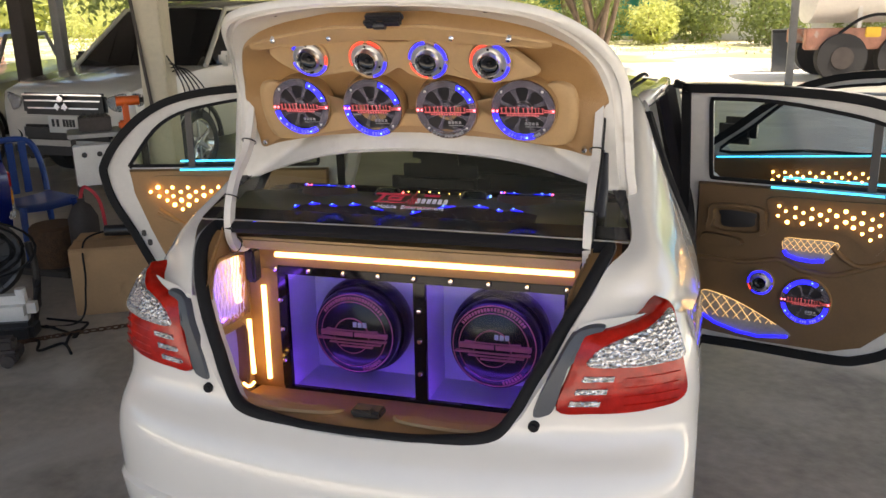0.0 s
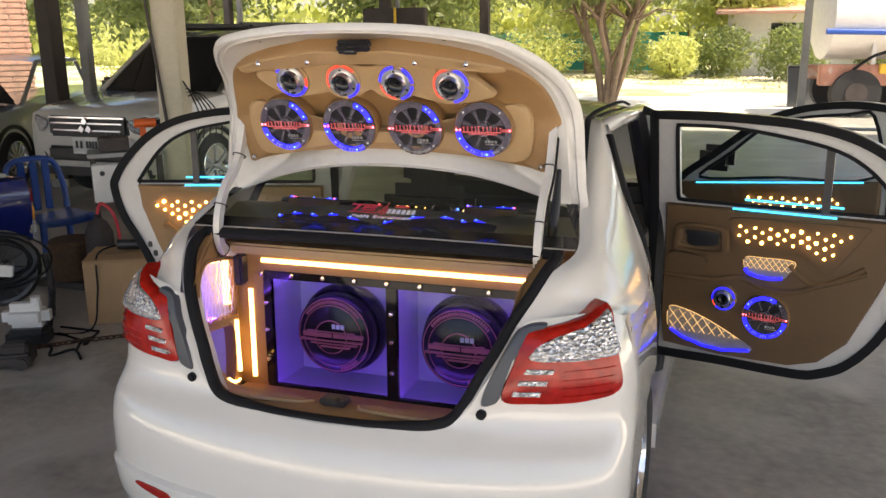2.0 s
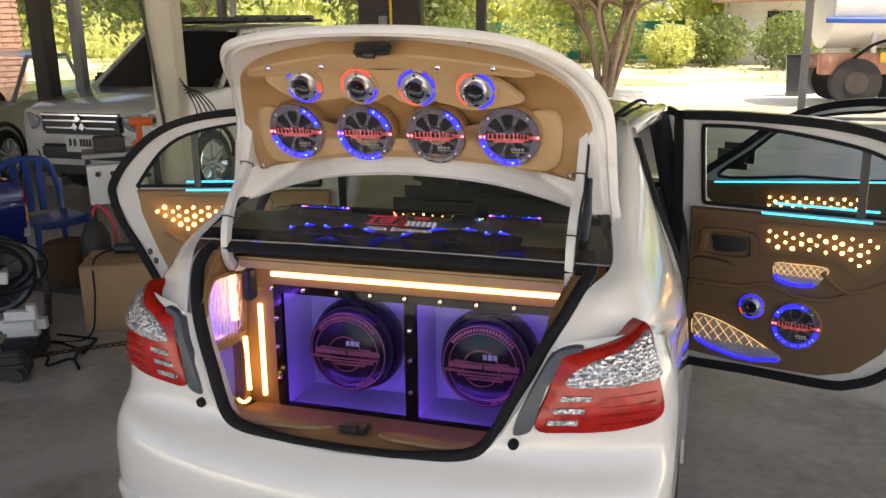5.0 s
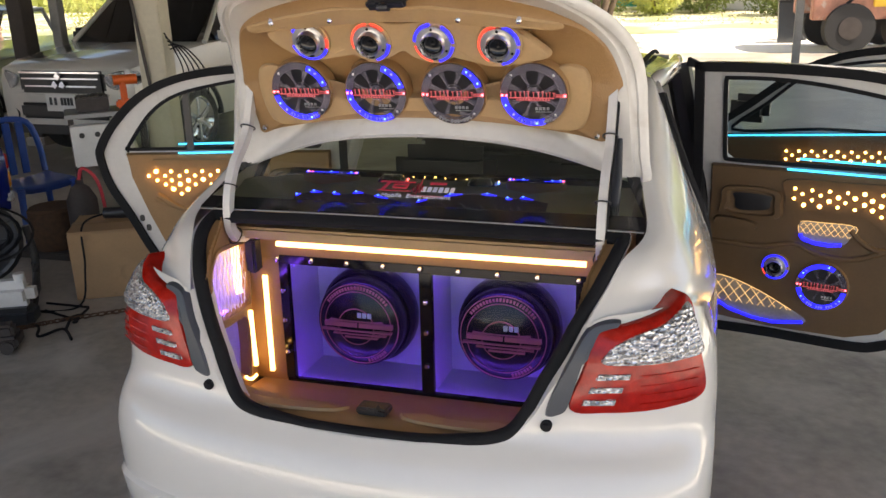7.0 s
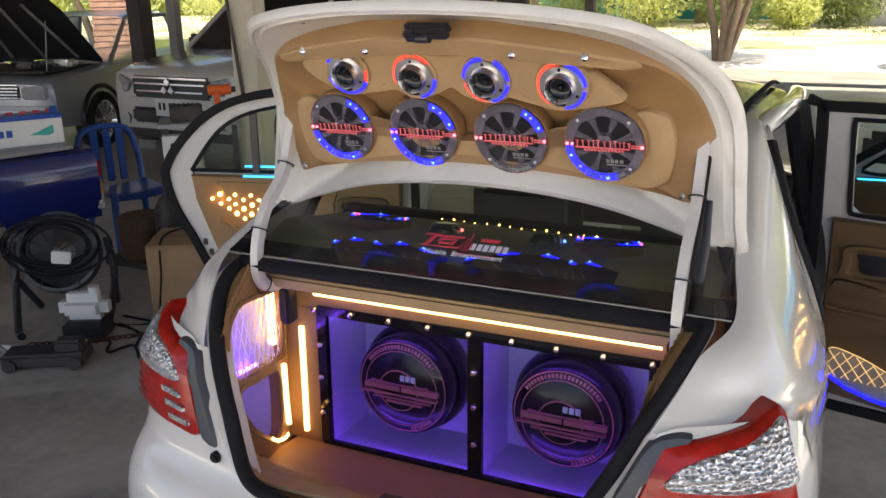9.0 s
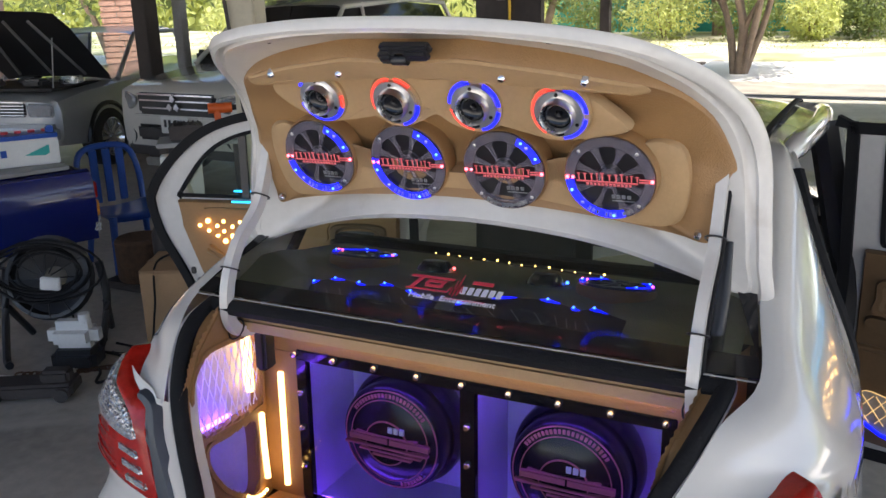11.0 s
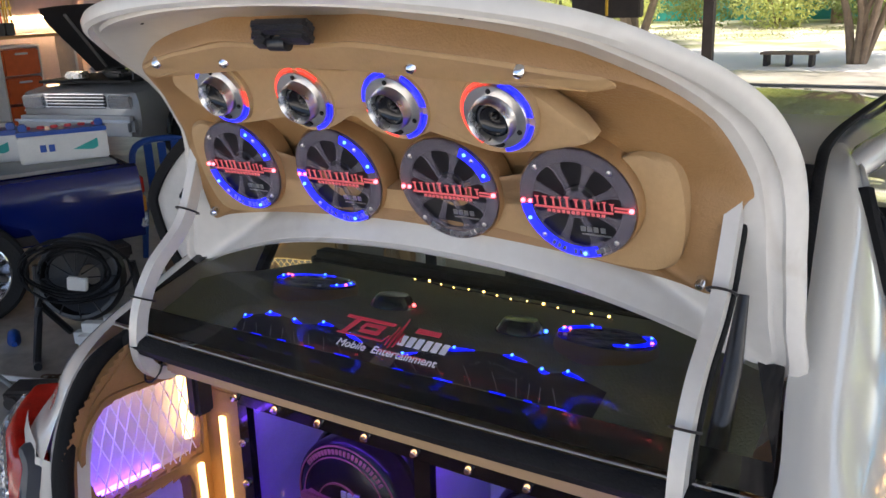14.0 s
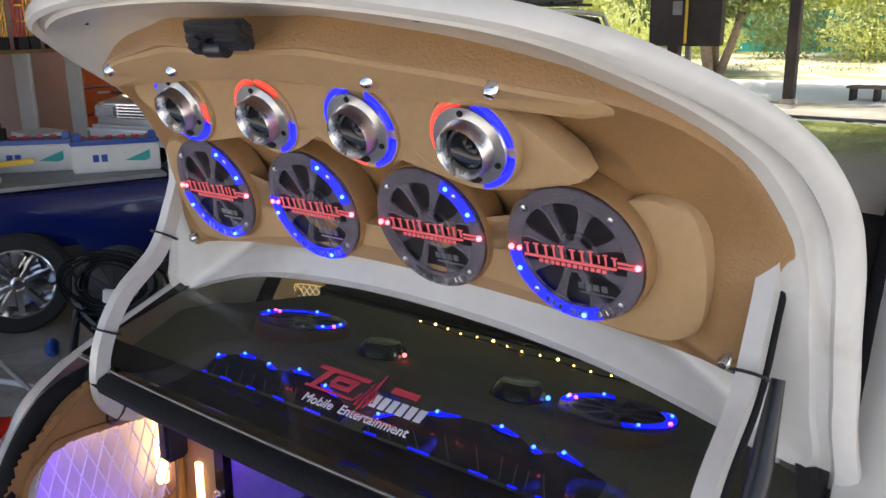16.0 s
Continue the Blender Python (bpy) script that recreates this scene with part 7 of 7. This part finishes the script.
def tree(x, y, h, spread, seed, material, name_label, trunks=3, leaves=5000, size=0.2, low=0.35, girth=0.02):
    rnd = random.Random(seed)
    th = thing("tree", name_label, "tree", "trees round the yard", Matrix.Translation((x, y, 0)))
    bm = bmesh.new()
    tips = []
    for k in range(trunks):
        a = 2 * math.pi * k / trunks + rnd.uniform(-0.4, 0.4)
        pts, p = [Vector((0.12 * math.cos(a), 0.12 * math.sin(a), -0.05))], Vector((0, 0, 0))
        for j in range(5):
            f = (j + 1) / 5
            pts.append(Vector((spread * 0.45 * f * math.cos(a + 0.2 * j) + rnd.uniform(-0.12, 0.12), spread * 0.45 * f * math.sin(a + 0.2 * j) + rnd.uniform(-0.12, 0.12), h * 0.72 * f)))
        r0 = girth * h * rnd.uniform(0.75, 1.15)
        sp_ = smooth_pts(pts, 4)
        tube(bm, sp_, [r0 * (1 - 0.75 * i / (len(sp_) - 1)) for i in range(len(sp_))], 8)
        for j in range(2, 6):
            b = pts[j]
            for q in range(3):
                aa = rnd.uniform(0, 6.28)
                e = b + Vector((math.cos(aa), math.sin(aa), rnd.uniform(0.1, 0.8))) * spread * rnd.uniform(0.25, 0.5)
                mid = b.lerp(e, 0.5) + Vector((0, 0, 0.15))
                tube(bm, [b, mid, e], [r0 * 0.35, r0 * 0.22, r0 * 0.08], 5)
                tips += [e, mid]
    part("trunk", bm, BARK, th)
    bm = bmesh.new()
    per = max(1, leaves // max(1, len(tips)))
    pts = []
    for t in tips:
        rr = spread * rnd.uniform(0.22, 0.38)
        for _ in range(per):
            v = Vector((rnd.gauss(0, 1), rnd.gauss(0, 1), rnd.gauss(0, 0.75)))
            v = v.normalized() * rr * rnd.random() ** 0.45
            p = t + v
            if p.z > h * low:
                pts.append(p)
    leaf_mesh(bm, rnd, pts, size)
    part("crown", bm, material, th)["kind"] = "stuff"
    return th


tree(-1.9, 19.5, 7.0, 4.2, 1, LEAF, "mango tree with several stems by the yard", 9, 16000, 0.26, 0.36, 0.0125)
tree(-8.5, 24.0, 8.0, 5.0, 2, LEAF, "broad mango tree with drooping leaves", 3, 20000, 0.27, 0.0)
tree(-15.5, 22.0, 8.5, 5.0, 3, LEAF, "broad mango tree with drooping leaves", 3, 20000, 0.27, 0.0)
tree(-21.5, 20.0, 8.5, 5.0, 4, LEAF, "broad mango tree with drooping leaves", 3, 18000, 0.27, 0.0)
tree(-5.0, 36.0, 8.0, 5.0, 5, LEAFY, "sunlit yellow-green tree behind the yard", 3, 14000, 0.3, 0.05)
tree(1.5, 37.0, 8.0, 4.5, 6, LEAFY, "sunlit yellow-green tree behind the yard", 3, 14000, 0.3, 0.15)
tree(8.5, 40.0, 9.0, 5.5, 7, LEAF, "tall tree behind the hut", 3, 14000, 0.3, 0.15)
tree(-13.5, 40.0, 8.0, 5.5, 8, LEAFY, "sunlit yellow-green tree behind the yard", 3, 14000, 0.3, 0.0)


def bush(x, y, r, h, seed, material, label="round green bush at the yard's edge"):
    rnd = random.Random(seed)
    th = thing("bush", label, "bush", "bushes round the yard", Matrix.Translation((x, y, 0)))
    bm = bmesh.new()
    for k in range(6):
        a = rnd.uniform(0, 6.28)
        tube(bm, [(0, 0, 0), (r * 0.5 * math.cos(a), r * 0.5 * math.sin(a), h * 0.7)], [0.03, 0.012], 5)
    part("stems", bm, BARK, th)
    bm = bmesh.new()
    pts = []
    for _ in range(3500):
        v = Vector((rnd.gauss(0, 1), rnd.gauss(0, 1), rnd.gauss(0, 1))).normalized() * rnd.random() ** 0.4
        lump = 1 + 0.25 * noise.noise(v * 2.5 + Vector((seed, 0, 0)))
        pts.append(Vector((v.x * r * lump, v.y * r * lump, max(0.05, h * 0.5 + v.z * h * 0.5 * lump))))
    leaf_mesh(bm, rnd, pts, 0.16)
    part("crown", bm, material, th)["kind"] = "stuff"


for k, (x, y, r, h, mt) in enumerate(((-3.4, 32.5, 1.4, 2.2, LEAF), (-1.2, 32.0, 1.0, 1.7, LEAFY), (0.5, 33.0, 1.3, 2.0, LEAF), (2.9, 31.0, 1.25, 2.0, LEAF), (-6.5, 33, 1.6, 2.0, LEAFY), (-9.5, 34, 1.7, 2.3, LEAF), (-12.5, 33.5, 1.5, 1.8, LEAFY), (-15.8, 33, 1.6, 2.2, LEAFY), (6.3, 34, 1.5, 2.4, LEAF), (-19, 31, 2.0, 2.5, LEAFY), (-23, 29, 2.0, 2.4, LEAFY))):
    bush(x, y, r, h, 20 + k, mt)
rnd = random.Random(77)
bm = bmesh.new()
pts = []
for _ in range(32000):
    x = rnd.uniform(-70, 70)
    z = abs(rnd.gauss(0, 1)) * 2.4 + 0.3 * noise.noise((x * 0.2, 0, 0)) + 0.1
    pts.append(Vector((x, 46 + rnd.uniform(-2, 2) + 0.02 * x, z + 1.2 * max(0, noise.noise((x * 0.12, 5, z * 0.2))))))
leaf_mesh(bm, rnd, pts, 0.6, 3.0)
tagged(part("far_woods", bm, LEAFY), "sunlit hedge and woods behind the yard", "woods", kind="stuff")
bm = bmesh.new()
pts = [Vector((rnd.uniform(-45, 25), rnd.uniform(26, 33) , 0.0)) for _ in range(9000)]
leaf_mesh(bm, rnd, [p + Vector((0, 0, rnd.uniform(0.03, 0.12))) for p in pts], 0.11, 7)
tagged(part("grass_tufts", bm, GRASS), "dry grass tufts at the edge of the yard", "grass", kind="stuff")

hut = thing("hut", "white rendered hut with low tiled roof", "house", m=Matrix.Translation((4.4, 36.0, 0)))
bm = bmesh.new()
box(bm, (0, 0, 1.2), (7.5, 3.0, 2.4), 0.02)
part("wall", bm, WHITEPL, hut)
bm = bmesh.new()
box(bm, (0, -0.3, 2.6), (8.4, 4.2, 0.12), 0.02, Matrix.Rotation(radians(5), 4, "X"))
part("roof", bm, BRICK, hut)
for x in (-1.7, 1.5):
    bm = bmesh.new()
    box(bm, (x, -1.5, 1.6), (0.9, 0.06, 0.8), 0.01)
    part("window", bm, BLACKGL, hut)
fence = thing("shade_fence", "teal shade net on posts behind the yard", "fence", m=Matrix.Translation((-13.0, 38.0, 0)))
bm = bmesh.new()
grid(bm, [[(x, 0.1 * math.sin(x * 1.7), z) for x in [k * 0.5 for k in range(25)]] for z in (0.05, 0.8, 1.7)])
part("net", bm, TEAL, fence)
for k in range(7):
    bm = bmesh.new()
    cyl(bm, (k * 2.0, 0.1, 0.9), 0.04, 1.8, "Z", 8)
    part("post", bm, BARK, fence)
seat = thing("garden_bench", "low dark wooden bench beside the tree", "bench", m=Matrix.Translation((-3.1, 18.8, -0.02)))
bm = bmesh.new()
box(bm, (0, 0, 0.27), (1.1, 0.45, 0.05), 0.01)
part("seat", bm, BARK, seat)
for x in (-0.45, 0.0, 0.45):
    bm = bmesh.new()
    box(bm, (x, 0, 0.125), (0.08, 0.38, 0.25), 0.01)
    part("leg", bm, STEELD, seat)

# lorry with a white tank
lo = thing("tank_lorry", "lorry with white tank and rusty red frame", "lorry", m=Matrix.Translation((4.75, 18.6, 0)) @ Matrix.Rotation(radians(8), 4, "Z"))
bm = bmesh.new()
lathe(bm, [(0, -2.3), (0.75, -2.28), (1.05, -2.15), (1.05, 2.15), (0.75, 2.28), (0, 2.3)], 32, Matrix.Translation((0, 0, 2.08)) @ Matrix.Rotation(radians(90), 4, "Y") @ Matrix.Diagonal((0.9, 1.05, 0.95, 1)))
part("tank", bm, WHITEPL, lo)
bm = bmesh.new()
tube(bm, [(-2.2, -1.08, 1.72), (0, -1.14, 1.66), (2.2, -1.08, 1.72)], 0.06, 8)
part("blue_hose", bm, BLUEPL, lo, "blue hose along the tank")
bm = bmesh.new()
box(bm, (0, -0.75, 0.85), (4.4, 0.25, 0.42), 0.02)
box(bm, (0, 0.75, 0.85), (4.4, 0.2, 0.3), 0.02)
part("chassis", bm, mat("rusty_red_frame", (0.52, 0.26, 0.18), 0.8, 0.1, 0.3, 6, stain=((0.6, 0.5, 0.42), 3.0, 0.55)), lo)
for x in (-1.2, -0.3, 0.6, 1.5):
    bm = bmesh.new()
    box(bm, (x, -0.8, 1.25), (0.08, 0.1, 0.5))
    part("strut", bm, WHITEPL, lo)
bm = bmesh.new()
tube(bm, smooth_pts([(-1.6, -0.95, 0.95), (-1.2, -1.0, 1.25), (-0.7, -1.0, 1.3), (-0.2, -0.98, 0.95)], 6), 0.03, 6)
part("hose_loop", bm, BLACKRUB, lo)
bm = bmesh.new()
box(bm, (-0.95, -0.93, 0.98), (0.3, 0.05, 0.2), 0.02)
part("marker_lamp", bm, YELLOWPL, lo)
for x in (-1.5, -0.35, 1.4):
    for sd in (-1, 1):
        bm = bmesh.new()
        cyl(bm, (x, sd * 0.85, 0.48), 0.48, 0.3, "Y", 28)
        wh = part("wheel", bm, TYRE, lo)
        bm = bmesh.new()
        cyl(bm, (x, sd * 1.0, 0.48), 0.22, 0.04, "Y", 20)
        part("rim", bm, STEELD, wh)
for k, (x, y) in enumerate(((2.45, 20.2), (2.75, 20.9))):
    bn = thing("wheelie_bin", "dark green plastic wheeled bin with lid", "bin", "bins by the lorry", Matrix.Translation((x, y, -0.069)))
    bm = bmesh.new()
    bmesh.ops.create_cone(bm, cap_ends=True, segments=4, radius1=0.26, radius2=0.33, depth=0.9, matrix=Matrix.Translation((0, 0, 0.5)) @ Matrix.Rotation(radians(45), 4, "Z"))
    part("tub", bm, GREYPL, bn)
    bm = bmesh.new()
    box(bm, (0, 0, 0.98), (0.5, 0.5, 0.06), 0.02)
    part("lid", bm, BLACKPL, bn)
bar = thing("barrier_rail", "thin grey horizontal rail low over the ground", "rail", m=Matrix.Translation((1.0, 13.7, 0)))
bm = bmesh.new()
tube(bm, [(-4.5, 0, 0.16), (4.0, 0, 0.16)], 0.03, 8)
part("bar", bm, STEELG, bar)
for x in (-4.4, 3.9):
    bm = bmesh.new()
    cyl(bm, (x, 0, 0.08), 0.03, 0.16, "Z", 8)
    part("stanchion", bm, STEELG, bar)
